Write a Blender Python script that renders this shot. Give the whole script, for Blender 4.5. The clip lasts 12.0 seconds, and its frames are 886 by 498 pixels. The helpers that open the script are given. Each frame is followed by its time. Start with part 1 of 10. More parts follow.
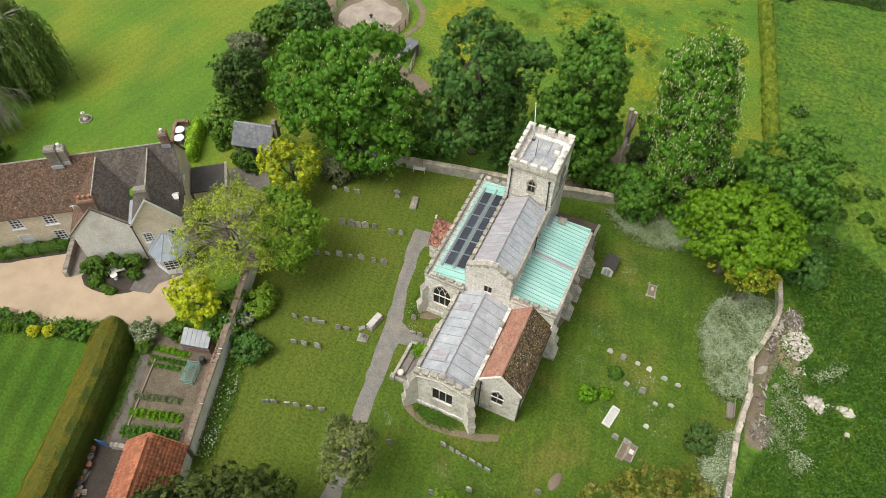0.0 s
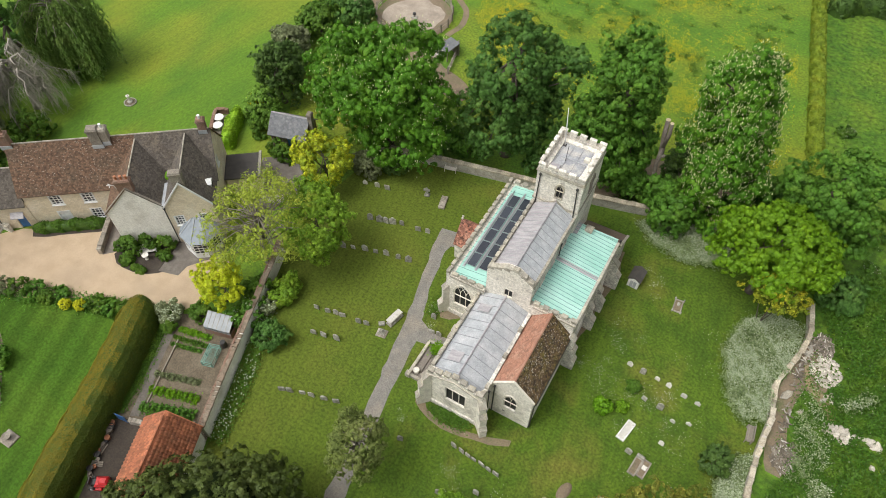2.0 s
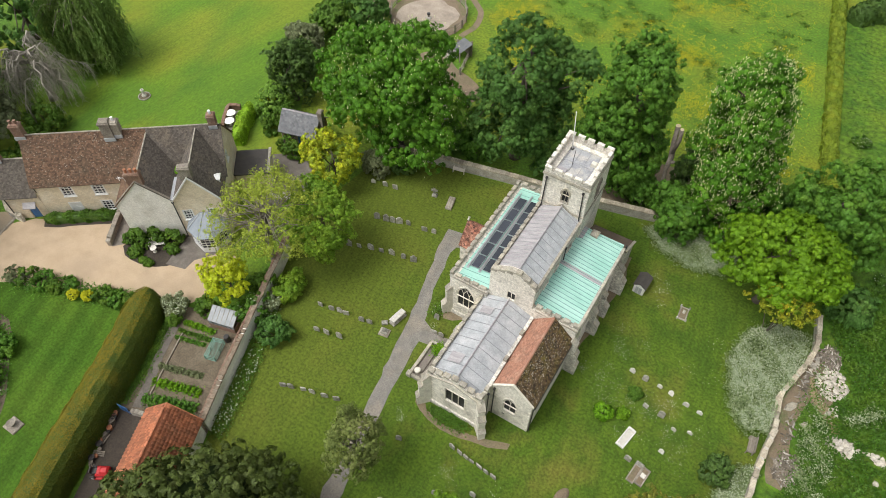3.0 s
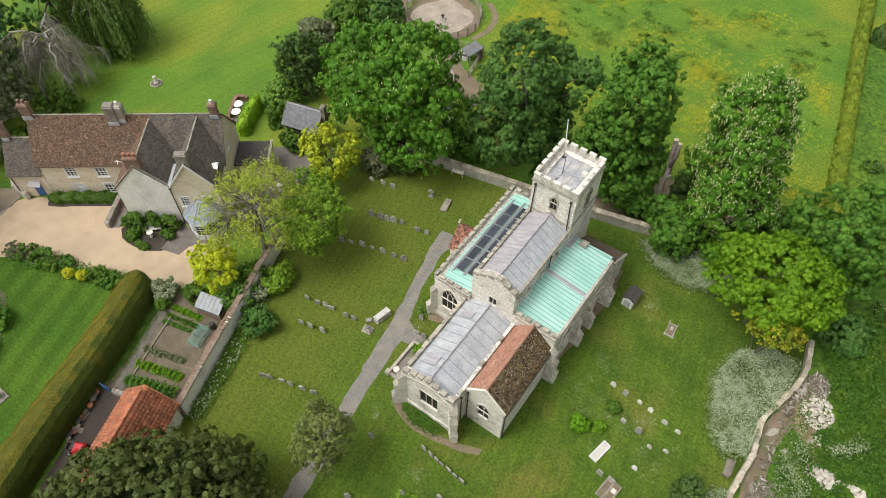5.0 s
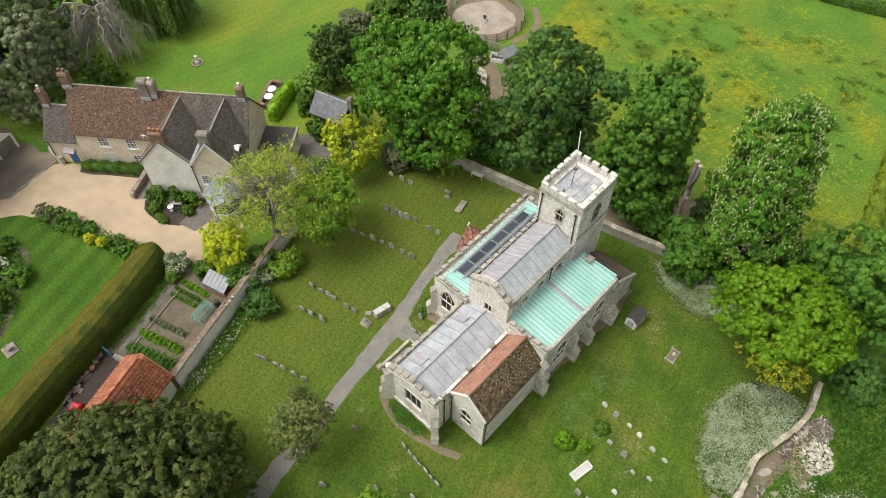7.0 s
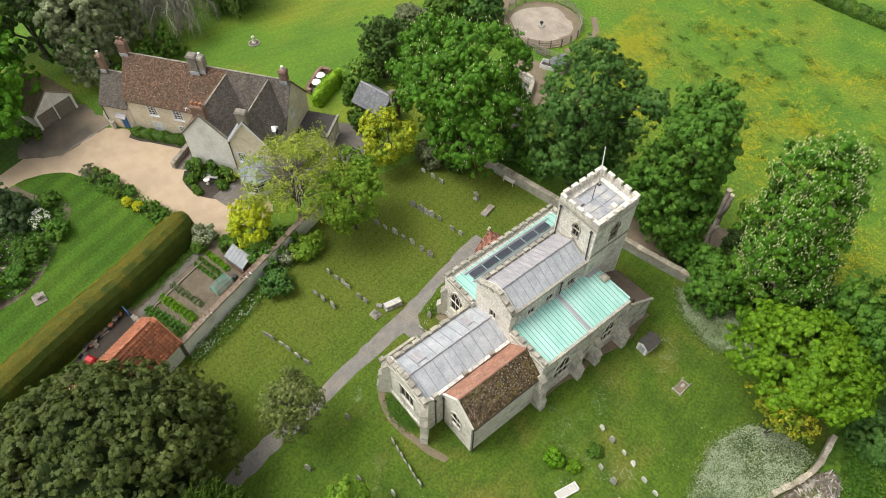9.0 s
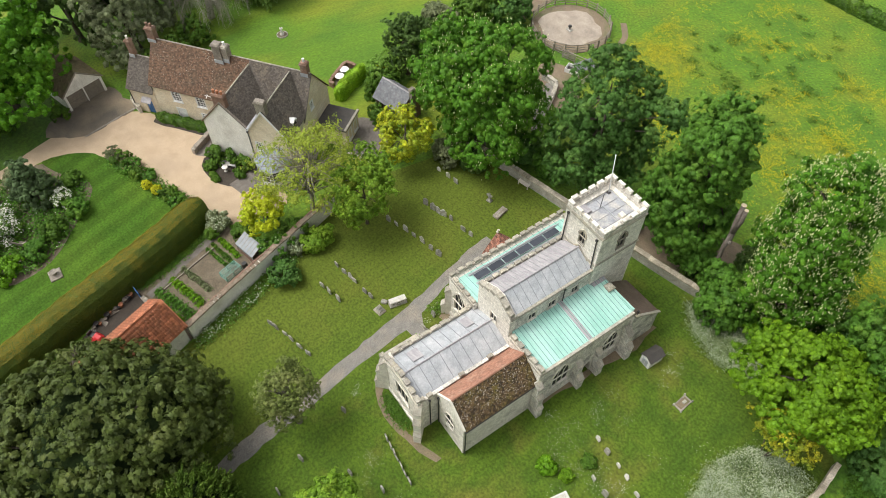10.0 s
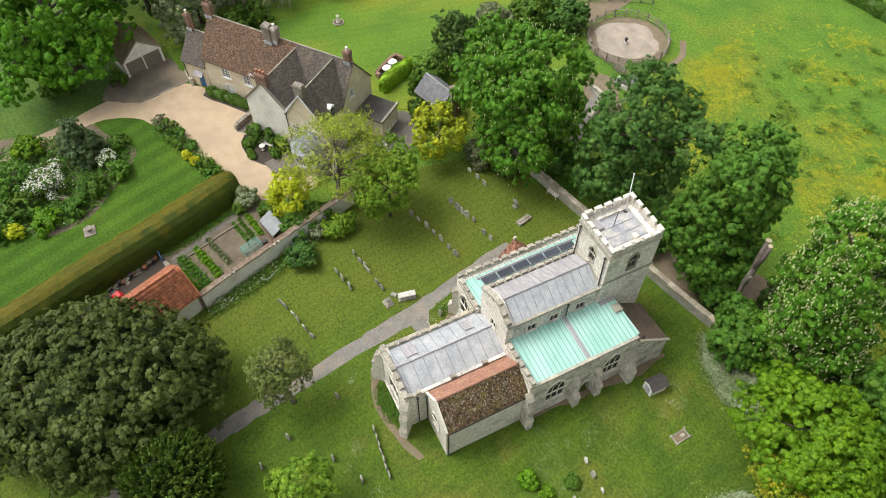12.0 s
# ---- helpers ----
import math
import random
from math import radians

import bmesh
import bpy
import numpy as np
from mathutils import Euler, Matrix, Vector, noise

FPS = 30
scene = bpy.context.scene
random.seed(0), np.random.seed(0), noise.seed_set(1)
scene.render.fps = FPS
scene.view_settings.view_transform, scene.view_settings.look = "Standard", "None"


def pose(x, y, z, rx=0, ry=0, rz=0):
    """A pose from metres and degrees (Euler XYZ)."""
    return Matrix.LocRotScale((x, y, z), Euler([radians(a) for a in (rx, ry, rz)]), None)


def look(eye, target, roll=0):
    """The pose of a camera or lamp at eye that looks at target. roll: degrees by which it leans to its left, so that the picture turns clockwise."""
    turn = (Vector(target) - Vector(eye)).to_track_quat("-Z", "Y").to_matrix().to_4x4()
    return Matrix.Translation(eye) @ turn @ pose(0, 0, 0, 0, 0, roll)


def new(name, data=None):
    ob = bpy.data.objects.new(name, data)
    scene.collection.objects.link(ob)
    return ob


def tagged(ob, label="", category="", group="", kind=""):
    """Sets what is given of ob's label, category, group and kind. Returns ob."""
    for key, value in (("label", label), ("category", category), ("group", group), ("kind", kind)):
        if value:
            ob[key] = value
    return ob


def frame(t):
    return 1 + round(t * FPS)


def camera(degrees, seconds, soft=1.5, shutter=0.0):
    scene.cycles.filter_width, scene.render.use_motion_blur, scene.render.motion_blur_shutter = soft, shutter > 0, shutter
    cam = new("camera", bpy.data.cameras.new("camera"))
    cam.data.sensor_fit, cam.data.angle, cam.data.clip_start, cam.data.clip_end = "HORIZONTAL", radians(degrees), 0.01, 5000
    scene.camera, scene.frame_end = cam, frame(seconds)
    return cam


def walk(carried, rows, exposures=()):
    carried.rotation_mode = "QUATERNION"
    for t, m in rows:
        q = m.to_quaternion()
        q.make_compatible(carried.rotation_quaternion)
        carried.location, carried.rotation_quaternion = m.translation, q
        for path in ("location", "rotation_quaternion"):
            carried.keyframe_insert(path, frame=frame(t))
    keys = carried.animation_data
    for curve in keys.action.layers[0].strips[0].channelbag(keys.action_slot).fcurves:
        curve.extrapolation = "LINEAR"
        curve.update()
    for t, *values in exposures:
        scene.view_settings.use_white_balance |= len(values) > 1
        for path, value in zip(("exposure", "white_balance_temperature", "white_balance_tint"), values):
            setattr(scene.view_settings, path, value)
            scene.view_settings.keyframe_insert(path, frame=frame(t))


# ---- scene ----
cam = camera(65.6, 12.0, 0.5)
PATH = [
    (0, (8.615, -24.269, 57.518), (8.133, -23.187, 55.907), 1.2),
    (0.5, (8.955, -24.18, 57.48), (8.446, -23.109, 55.87), 0.9),
    (1, (9.23, -24.025, 57.421), (8.697, -22.965, 55.811), 0.8),
    (1.5, (9.562, -23.883, 57.355), (9.003, -22.835, 55.746), 0.6),
    (2, (9.835, -23.73, 57.308), (9.252, -22.694, 55.699), 0.5),
    (2.5, (10.147, -23.498, 57.339), (9.545, -22.473, 55.731), 0.4),
    (3, (10.656, -23.165, 57.328), (10.035, -22.152, 55.72), 0.3),
    (5, (13.798, -21.091, 57.256), (13.107, -20.118, 55.651), 0.6),
    (5.5, (14.651, -20.366, 57.303), (13.938, -19.41, 55.698), 0.6),
    (6, (15.488, -19.562, 57.327), (14.748, -18.628, 55.721), 0.4),
    (6.5, (16.291, -18.807, 57.336), (15.519, -17.903, 55.729), 0.4),
    (7, (17.03, -18.048, 57.317), (16.226, -17.174, 55.709), 0.3),
    (9, (19.79, -14.849, 57.187), (18.865, -14.104, 55.578), 0.0),
    (9.5, (20.389, -13.927, 57.128), (19.437, -13.218, 55.519), -0.1),
    (10, (21.102, -12.913, 57.086), (20.123, -12.243, 55.476), -0.3),
    (10.5, (21.689, -11.786, 56.962), (20.683, -11.156, 55.352), -0.5),
    (11, (22.323, -10.757, 56.916), (21.293, -10.167, 55.306), -0.7),
    (11.5, (22.811, -9.771, 56.929), (21.761, -9.22, 55.319), -0.8),
    (12, (23.332, -8.885, 56.923), (22.262, -8.372, 55.313), -0.7),
]
walk(cam, [(t, look(eye, target, roll)) for t, eye, target, roll in PATH],
     exposures=((0.0, -0.02), (7.0, 0.04), (12.0, 0.20)))

# ---- light: a bright overcast sky with a soft veiled sun ----
SUN_FROM = Vector((-0.34, -0.42, 1.0)).normalized()
world = bpy.data.worlds.new("sky")
scene.world = world
world.use_nodes = True
wn = world.node_tree
sky = wn.nodes.new("ShaderNodeTexSky")
sky.sky_type = "NISHITA"
sky.sun_disc = False
sky.sun_elevation = math.asin(SUN_FROM.z)
sky.sun_rotation = math.atan2(SUN_FROM.x, SUN_FROM.y)
sky.dust_density = 6.0
sky.air_density = 1.0
tone = wn.nodes.new("ShaderNodeHueSaturation")
tone.inputs["Saturation"].default_value = 0.12
wn.links.new(sky.outputs["Color"], tone.inputs["Color"])
wn.links.new(tone.outputs["Color"], wn.nodes["Background"].inputs["Color"])
wn.nodes["Background"].inputs["Strength"].default_value = 0.180
sun = new("sun", bpy.data.lights.new("sun", "SUN"))
sun.data.energy = 1.02
sun.data.angle = radians(24)
sun.data.color = (1.0, 0.96, 0.88)
sun.matrix_world = look(SUN_FROM * 200, (0, 0, 0))

# ---- materials ----
def material(name, a, b, c=None, rough=0.9, scale=2.0, big=0.25, stain=0.5, grain=0.25, grain_scale=30.0,
             bump=0.3, bump_scale=40.0, island=0.0, each=0.0, metal=0.0, lucent=0.0, stretch=(1, 1, 1), stripes=None,
             courses=None, gloss=0.5, dry=None):
    """Two colours mixed by a noise, a third laid on by a broad one, grain in the value, and relief."""
    m = bpy.data.materials.new(name)
    m.use_nodes = True
    t = m.node_tree
    nodes, links = t.nodes, t.links
    bsdf = nodes["Principled BSDF"]
    bsdf.inputs["Roughness"].default_value = rough
    bsdf.inputs["Metallic"].default_value = metal
    bsdf.inputs["Specular IOR Level"].default_value = gloss
    geo = nodes.new("ShaderNodeNewGeometry")
    mapping = nodes.new("ShaderNodeMapping")
    mapping.inputs["Scale"].default_value = stretch
    links.new(geo.outputs["Position"], mapping.inputs["Vector"])

    def noise_at(size, detail=4.0, source=mapping):
        n = nodes.new("ShaderNodeTexNoise")
        n.inputs["Scale"].default_value = size
        n.inputs["Detail"].default_value = detail
        n.inputs["Roughness"].default_value = 0.6
        links.new(source.outputs["Vector"], n.inputs["Vector"])
        return n.outputs["Fac"]

    def span(fac, low, high, out_low=0.0, out_high=1.0):
        r = nodes.new("ShaderNodeMapRange")
        r.inputs["From Min"].default_value, r.inputs["From Max"].default_value = low, high
        r.inputs["To Min"].default_value, r.inputs["To Max"].default_value = out_low, out_high
        links.new(fac, r.inputs["Value"])
        return r.outputs["Result"]

    def blend(fac, one, two, kind="MIX"):
        x = nodes.new("ShaderNodeMix")
        x.data_type, x.blend_type = "RGBA", kind
        sockets = [s for s in x.inputs if s.enabled]
        for value, socket in zip((fac, one, two), sockets):
            if isinstance(value, float):
                socket.default_value = value
            elif isinstance(value, tuple):
                socket.default_value = (*value, 1)
            else:
                links.new(value, socket)
        return [s for s in x.outputs if s.enabled][0]

    colour = blend(span(noise_at(scale), 0.35, 0.65), a, b)
    if c:
        colour = blend(span(noise_at(big, 3.0), 0.62 - 0.3 * stain, 0.75), colour, c)
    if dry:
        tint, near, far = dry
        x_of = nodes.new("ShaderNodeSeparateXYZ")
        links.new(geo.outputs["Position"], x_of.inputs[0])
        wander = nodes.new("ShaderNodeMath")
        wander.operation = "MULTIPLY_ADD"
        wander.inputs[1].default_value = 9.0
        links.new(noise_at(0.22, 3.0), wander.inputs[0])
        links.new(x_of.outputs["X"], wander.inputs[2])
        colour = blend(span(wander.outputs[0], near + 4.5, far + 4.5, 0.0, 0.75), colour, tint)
    if stripes:
        angle, width, depth = stripes
        turn = nodes.new("ShaderNodeMapping")
        turn.inputs["Rotation"].default_value = (0, 0, radians(angle))
        links.new(geo.outputs["Position"], turn.inputs["Vector"])
        w = nodes.new("ShaderNodeTexWave")
        w.inputs["Scale"].default_value = 0.314 / width
        w.inputs["Distortion"].default_value = 1.2
        w.inputs["Detail"].default_value = 2.0
        w.inputs["Detail Scale"].default_value = 0.6
        links.new(turn.outputs["Vector"], w.inputs["Vector"])
        hsv = nodes.new("ShaderNodeHueSaturation")
        links.new(span(w.outputs["Fac"], 0.2, 0.8, 1 - depth, 1 + depth), hsv.inputs["Value"])
        links.new(colour, hsv.inputs["Color"])
        colour = hsv.outputs["Color"]
    value = span(noise_at(grain_scale, 7.0), 0.3, 0.7, 1 - grain, 1 + grain)
    for amount, source in ((island, geo.outputs["Random Per Island"]),
                           (each, nodes.new("ShaderNodeObjectInfo").outputs["Random"] if each else None)):
        if amount:
            k = nodes.new("ShaderNodeMath")
            k.operation = "MULTIPLY"
            links.new(value, k.inputs[0])
            links.new(span(source, 0.0, 1.0, 1 - amount, 1 + amount), k.inputs[1])
            value = k.outputs[0]
    hsv = nodes.new("ShaderNodeHueSaturation")
    links.new(colour, hsv.inputs["Color"])
    links.new(value, hsv.inputs["Value"])
    colour = hsv.outputs["Color"]
    height = noise_at(bump_scale, 5.0)
    if courses:
        wide, high, joint = courses
        add = nodes.new("ShaderNodeVectorMath")
        add.operation = "DOT_PRODUCT"
        add.inputs[1].default_value = (1, 1, 0)
        links.new(geo.outputs["Position"], add.inputs[0])
        sep = nodes.new("ShaderNodeSeparateXYZ")
        links.new(geo.outputs["Position"], sep.inputs[0])
        com = nodes.new("ShaderNodeCombineXYZ")
        links.new(add.outputs["Value"], com.inputs["X"])
        links.new(sep.outputs["Z"], com.inputs["Y"])
        br = nodes.new("ShaderNodeTexBrick")
        br.inputs["Scale"].default_value = 1.0
        br.inputs["Brick Width"].default_value = wide
        br.inputs["Row Height"].default_value = high
        br.inputs["Mortar Size"].default_value = 0.012
        br.inputs["Mortar Smooth"].default_value = 0.4
        br.inputs["Color1"].default_value = (1, 1, 1, 1)
        br.inputs["Color2"].default_value = (0.84, 0.83, 0.81, 1)
        br.inputs["Mortar"].default_value = (*joint, 1)
        links.new(com.outputs["Vector"], br.inputs["Vector"])
        colour = blend(0.75, colour, br.outputs["Color"], "MULTIPLY")
        mix = nodes.new("ShaderNodeMath")
        mix.operation = "MULTIPLY_ADD"
        mix.inputs[1].default_value = -0.8
        links.new(br.outputs["Fac"], mix.inputs[0])
        links.new(height, mix.inputs[2])
        height = mix.outputs[0]
    links.new(colour, bsdf.inputs["Base Color"])
    if bump:
        bp = nodes.new("ShaderNodeBump")
        bp.inputs["Strength"].default_value = bump
        bp.inputs["Distance"].default_value = 0.05
        links.new(height, bp.inputs["Height"])
        links.new(bp.outputs["Normal"], bsdf.inputs["Normal"])
    if lucent:
        tr = nodes.new("ShaderNodeBsdfTranslucent")
        links.new(colour, tr.inputs["Color"])
        ms = nodes.new("ShaderNodeMixShader")
        ms.inputs["Fac"].default_value = lucent
        links.new(bsdf.outputs["BSDF"], ms.inputs[1])
        links.new(tr.outputs["BSDF"], ms.inputs[2])
        links.new(ms.outputs["Shader"], nodes["Material Output"].inputs["Surface"])
    return m


def leaf_material(name, a, b, c=None, stain=0.4, island=0.3, lucent=0.2, big=0.5):
    return material(name, a, b, c, rough=0.55, scale=0.9, big=big, stain=stain, grain=0.2, grain_scale=9.0,
                    bump=0.0, island=island, lucent=lucent, gloss=0.25)


STONE = material("limestone", (0.840, 0.805, 0.720), (0.740, 0.700, 0.615), (0.500, 0.470, 0.410), scale=1.1, big=0.8,
                 stain=0.36, grain=0.3, grain_scale=5, bump=0.6, bump_scale=9, courses=(0.5, 0.27, (0.72, 0.69, 0.63)))
STONE_GREY = material("weathered_limestone", (0.820, 0.785, 0.710), (0.660, 0.625, 0.560), (0.320, 0.305, 0.275), scale=1.1, big=0.8,
                      stain=0.50, grain=0.4, grain_scale=5, bump=0.8, bump_scale=8, courses=(0.42, 0.24, (0.6, 0.57, 0.52)))
DRESSED = material("dressed_stone", (0.750, 0.715, 0.620), (0.630, 0.595, 0.510), (0.400, 0.380, 0.330), scale=2.2, big=0.9,
                   stain=0.4, grain=0.18, grain_scale=14, bump=0.4, bump_scale=16, each=0.14)
COPING = material("lichened_coping", (0.430, 0.400, 0.330), (0.300, 0.275, 0.225), (0.540, 0.485, 0.360), scale=2.5, big=1.2,
                  stain=0.4, grain=0.3, grain_scale=12, bump=0.6, bump_scale=14, each=0.18)
WALL_TOP = material("crumbling_wall_top", (0.465, 0.410, 0.310), (0.335, 0.290, 0.212), (0.570, 0.520, 0.415), scale=1.6, big=0.35, stain=0.5, grain=0.35,
                    grain_scale=8, bump=0.8, bump_scale=12, each=0.3)
WALL_CAP = material("brown_wall_capping", (0.250, 0.185, 0.130), (0.190, 0.150, 0.105), (0.330, 0.280, 0.215), scale=2.0, big=0.6, stain=0.5, grain=0.35,
                    grain_scale=9, bump=0.7, bump_scale=12, each=0.1)
RENDER_OCHRE = material("ochre_rubble_wall", (0.830, 0.730, 0.560), (0.740, 0.640, 0.475), (0.850, 0.790, 0.660), scale=1.0, big=0.4,
                        stain=0.35, grain=0.16, grain_scale=8, bump=0.5, bump_scale=9, courses=(0.4, 0.2, (0.8, 0.76, 0.68)))
RENDER_WHITE = material("weathered_limewash", (0.870, 0.845, 0.780), (0.790, 0.760, 0.690), (0.620, 0.585, 0.510), scale=1.6, big=0.5,
                        stain=0.4, grain=0.2, grain_scale=8, bump=0.5, bump_scale=9)
LEAD = material("lead_sheet", (0.420, 0.440, 0.455), (0.330, 0.345, 0.360), (0.510, 0.515, 0.520), rough=0.55, scale=2.0, big=0.8,
                stain=0.5, grain=0.16, grain_scale=9, bump=0.12, bump_scale=10, each=0.05)
TOWER_LEAD = material("stained_lead", (0.390, 0.400, 0.420), (0.290, 0.295, 0.315), (0.560, 0.530, 0.470), rough=0.6, scale=1.6, big=1.1, stain=0.55,
                      grain=0.2, grain_scale=7, bump=0.15, bump_scale=9)
BAY_LEAD = material("blue_grey_lead", (0.250, 0.285, 0.320), (0.200, 0.230, 0.262), (0.330, 0.355, 0.380), rough=0.5, scale=1.5, big=0.8, grain=0.12, bump=0.1)
LEAD_DARK = material("weathered_lead", (0.400, 0.375, 0.385), (0.310, 0.295, 0.305), (0.500, 0.475, 0.475), rough=0.55, scale=2.6, big=0.8,
                     stain=0.5, grain=0.16, grain_scale=12, bump=0.15, bump_scale=10, stretch=(0.5, 2.2, 1))
COPPER = material("green_copper", (0.360, 0.640, 0.550), (0.305, 0.570, 0.485), (0.480, 0.715, 0.640), rough=0.5, scale=1.2, big=0.4,
                  stain=0.5, grain=0.08, grain_scale=10, bump=0.1, bump_scale=10, stretch=(0.35, 1.2, 1))
# seam colours darker than their sheets, painting the thin shadow line along each roll
SEAM_GREEN = material("copper_seam_shadow", (0.130, 0.270, 0.230), (0.165, 0.320, 0.275), rough=0.6, grain=0.2, bump=0.1)
SEAM_GREY = material("lead_seam_shadow", (0.250, 0.255, 0.265), (0.300, 0.305, 0.315), rough=0.6, grain=0.2, bump=0.1)
TILE_MOSS = material("mossy_clay_tile", (0.066, 0.040, 0.021), (0.112, 0.072, 0.028), (0.100, 0.080, 0.015), scale=2.4, big=1.1,
                     stain=0.55, grain=0.5, grain_scale=9, bump=0.5, bump_scale=20, island=0.6)
TILE_RED = material("red_clay_tile", (0.380, 0.185, 0.120), (0.310, 0.160, 0.110), (0.430, 0.260, 0.180), scale=2.0, big=0.8,
                    stain=0.4, grain=0.22, grain_scale=14, bump=0.3, bump_scale=20, island=0.22)
TILE_PORCH = material("stained_red_tile", (0.300, 0.120, 0.078), (0.150, 0.072, 0.050), (0.400, 0.215, 0.150), scale=3.0, big=1.6, stain=0.5,
                      grain=0.35, grain_scale=10, bump=0.3, bump_scale=20, island=0.6)
TILE_BROWN = material("brown_clay_tile", (0.120, 0.070, 0.044), (0.165, 0.098, 0.060), (0.112, 0.082, 0.054), scale=1.5, big=0.5,
                      stain=0.5, grain=0.35, grain_scale=12, bump=0.4, bump_scale=20, island=0.4)
TILE_DARK = material("dark_stained_tile", (0.100, 0.086, 0.072), (0.132, 0.113, 0.094), (0.160, 0.130, 0.096), scale=1.5, big=0.5,
                     stain=0.4, grain=0.3, grain_scale=12, bump=0.4, bump_scale=20, island=0.3)
PANTILE = material("orange_pantile", (0.507, 0.187, 0.092), (0.415, 0.151, 0.078), (0.312, 0.138, 0.076), rough=0.8, scale=1.4, big=0.6,
                   stain=0.4, grain=0.2, grain_scale=12, bump=0.2, bump_scale=25, each=0.3, island=0.2)
SLATE = material("grey_slate", (0.15, 0.155, 0.165), (0.12, 0.125, 0.135), (0.20, 0.20, 0.205), rough=0.6, scale=1.5, big=0.7,
                 stain=0.4, grain=0.2, grain_scale=9, bump=0.2, bump_scale=20, island=0.25)
BRICK = material("red_brick", (0.290, 0.175, 0.125), (0.225, 0.140, 0.105), (0.360, 0.270, 0.210), scale=3.0, big=0.9, stain=0.4,
                 grain=0.3, grain_scale=14, bump=0.5, bump_scale=20, courses=(0.24, 0.085, (0.8, 0.76, 0.7)))
FELT = material("brown_roof_felt", (0.16, 0.115, 0.085), (0.125, 0.092, 0.07), (0.20, 0.155, 0.115), scale=1.0, big=0.6,
                stain=0.4, grain=0.2, grain_scale=9, bump=0.2)
WHITE = material("white_paint", (0.80, 0.80, 0.78), (0.74, 0.74, 0.72), rough=0.5, grain=0.06, bump=0.05)
BLUE = material("blue_paint", (0.03, 0.13, 0.34), (0.05, 0.16, 0.38), rough=0.5, grain=0.1, bump=0.05)
IRON = material("black_iron", (0.03, 0.03, 0.03), (0.045, 0.04, 0.038), rough=0.5, grain=0.2, bump=0.1)
LEADED = material("leaded_glass", (0.012, 0.013, 0.015), (0.02, 0.021, 0.023), rough=0.6, grain=0.4, grain_scale=9, bump=0.2)
GLASS = material("dark_glass", (0.018, 0.022, 0.028), (0.03, 0.035, 0.04), rough=0.12, grain=0.3, grain_scale=5, bump=0.03)
SOLAR = material("solar_cells", (0.035, 0.042, 0.055), (0.050, 0.056, 0.068), rough=0.18, grain=0.15, bump=0.0, each=0.2)
STEEL = material("galvanised_steel", (0.5, 0.51, 0.52), (0.42, 0.43, 0.44), rough=0.4, metal=0.6, grain=0.1, bump=0.05)
WOOD_GREY = material("weathered_oak", (0.26, 0.225, 0.18), (0.20, 0.17, 0.135), (0.32, 0.29, 0.24), scale=4, grain=0.25,
                     bump=0.3, each=0.15)
WOOD_PALE = material("pale_teak", (0.800, 0.740, 0.670), (0.730, 0.670, 0.600), scale=4, grain=0.15, bump=0.2)
BARK = material("bark", (0.10, 0.078, 0.06), (0.065, 0.05, 0.04), (0.16, 0.14, 0.11), scale=4, grain=0.35, bump=0.9, bump_scale=12)
BARK_PALE = material("grey_bark", (0.250, 0.222, 0.180), (0.165, 0.142, 0.112), (0.340, 0.310, 0.265), scale=3, grain=0.3, bump=0.8, bump_scale=12)
DEAD_WOOD = material("weathered_dead_wood", (0.170, 0.140, 0.115), (0.100, 0.082, 0.066), (0.270, 0.245, 0.215), scale=3.5, big=1.4, stain=0.4, grain=0.35, bump=0.9,
                     bump_scale=8, stretch=(1.5, 1.5, 0.5))
TWIG_PALE = material("pale_dead_twigs", (0.360, 0.330, 0.280), (0.270, 0.245, 0.205), (0.440, 0.415, 0.360), scale=3, grain=0.25, bump=0.5, bump_scale=12)
CUT_WOOD = material("fresh_cut_wood", (0.62, 0.52, 0.38), (0.55, 0.44, 0.31), scale=5, grain=0.15, bump=0.2)
PLASTIC_GREY = material("grey_plastic", (0.82, 0.81, 0.78), (0.76, 0.75, 0.72), rough=0.5, grain=0.06, bump=0.05)
DARK_ROOF = material("dark_felt", (0.060, 0.054, 0.050), (0.078, 0.070, 0.062), rough=0.8, grain=0.15, bump=0.2)
RED = material("red_plastic", (0.50, 0.02, 0.025), (0.42, 0.02, 0.02), rough=0.35, grain=0.08, bump=0.03)
TERRACOTTA = material("terracotta", (0.42, 0.18, 0.09), (0.36, 0.15, 0.08), rough=0.8, scale=5, grain=0.15, bump=0.2)
GREEN_MESH = material("green_netting", (0.150, 0.330, 0.270), (0.190, 0.390, 0.320), rough=0.6, scale=6, grain=0.25, bump=0.3)
GRAVE = material("gravestone", (0.370, 0.355, 0.305), (0.200, 0.188, 0.150), (0.600, 0.590, 0.540), scale=6, big=3.0, stain=0.5, grain=0.42,
                 grain_scale=14, bump=0.5, bump_scale=20, each=0.3)
GRAVE_PALE = material("pale_gravestone", (0.680, 0.655, 0.600), (0.580, 0.555, 0.500), (0.400, 0.375, 0.325), scale=5, big=1.8, stain=0.35,
                      grain=0.2, grain_scale=18, bump=0.4, bump_scale=20, each=0.15)
MARBLE = material("white_marble", (0.76, 0.75, 0.72), (0.66, 0.65, 0.62), (0.50, 0.48, 0.44), rough=0.5, scale=3, big=1.5, stain=0.3,
                  grain=0.1, bump=0.15)
OLD_STONE = material("old_brown_stone", (0.30, 0.265, 0.215), (0.22, 0.19, 0.155), (0.38, 0.35, 0.29), scale=2.5, big=0.9, grain=0.35,
                     grain_scale=9, bump=0.6, bump_scale=14, each=0.2)
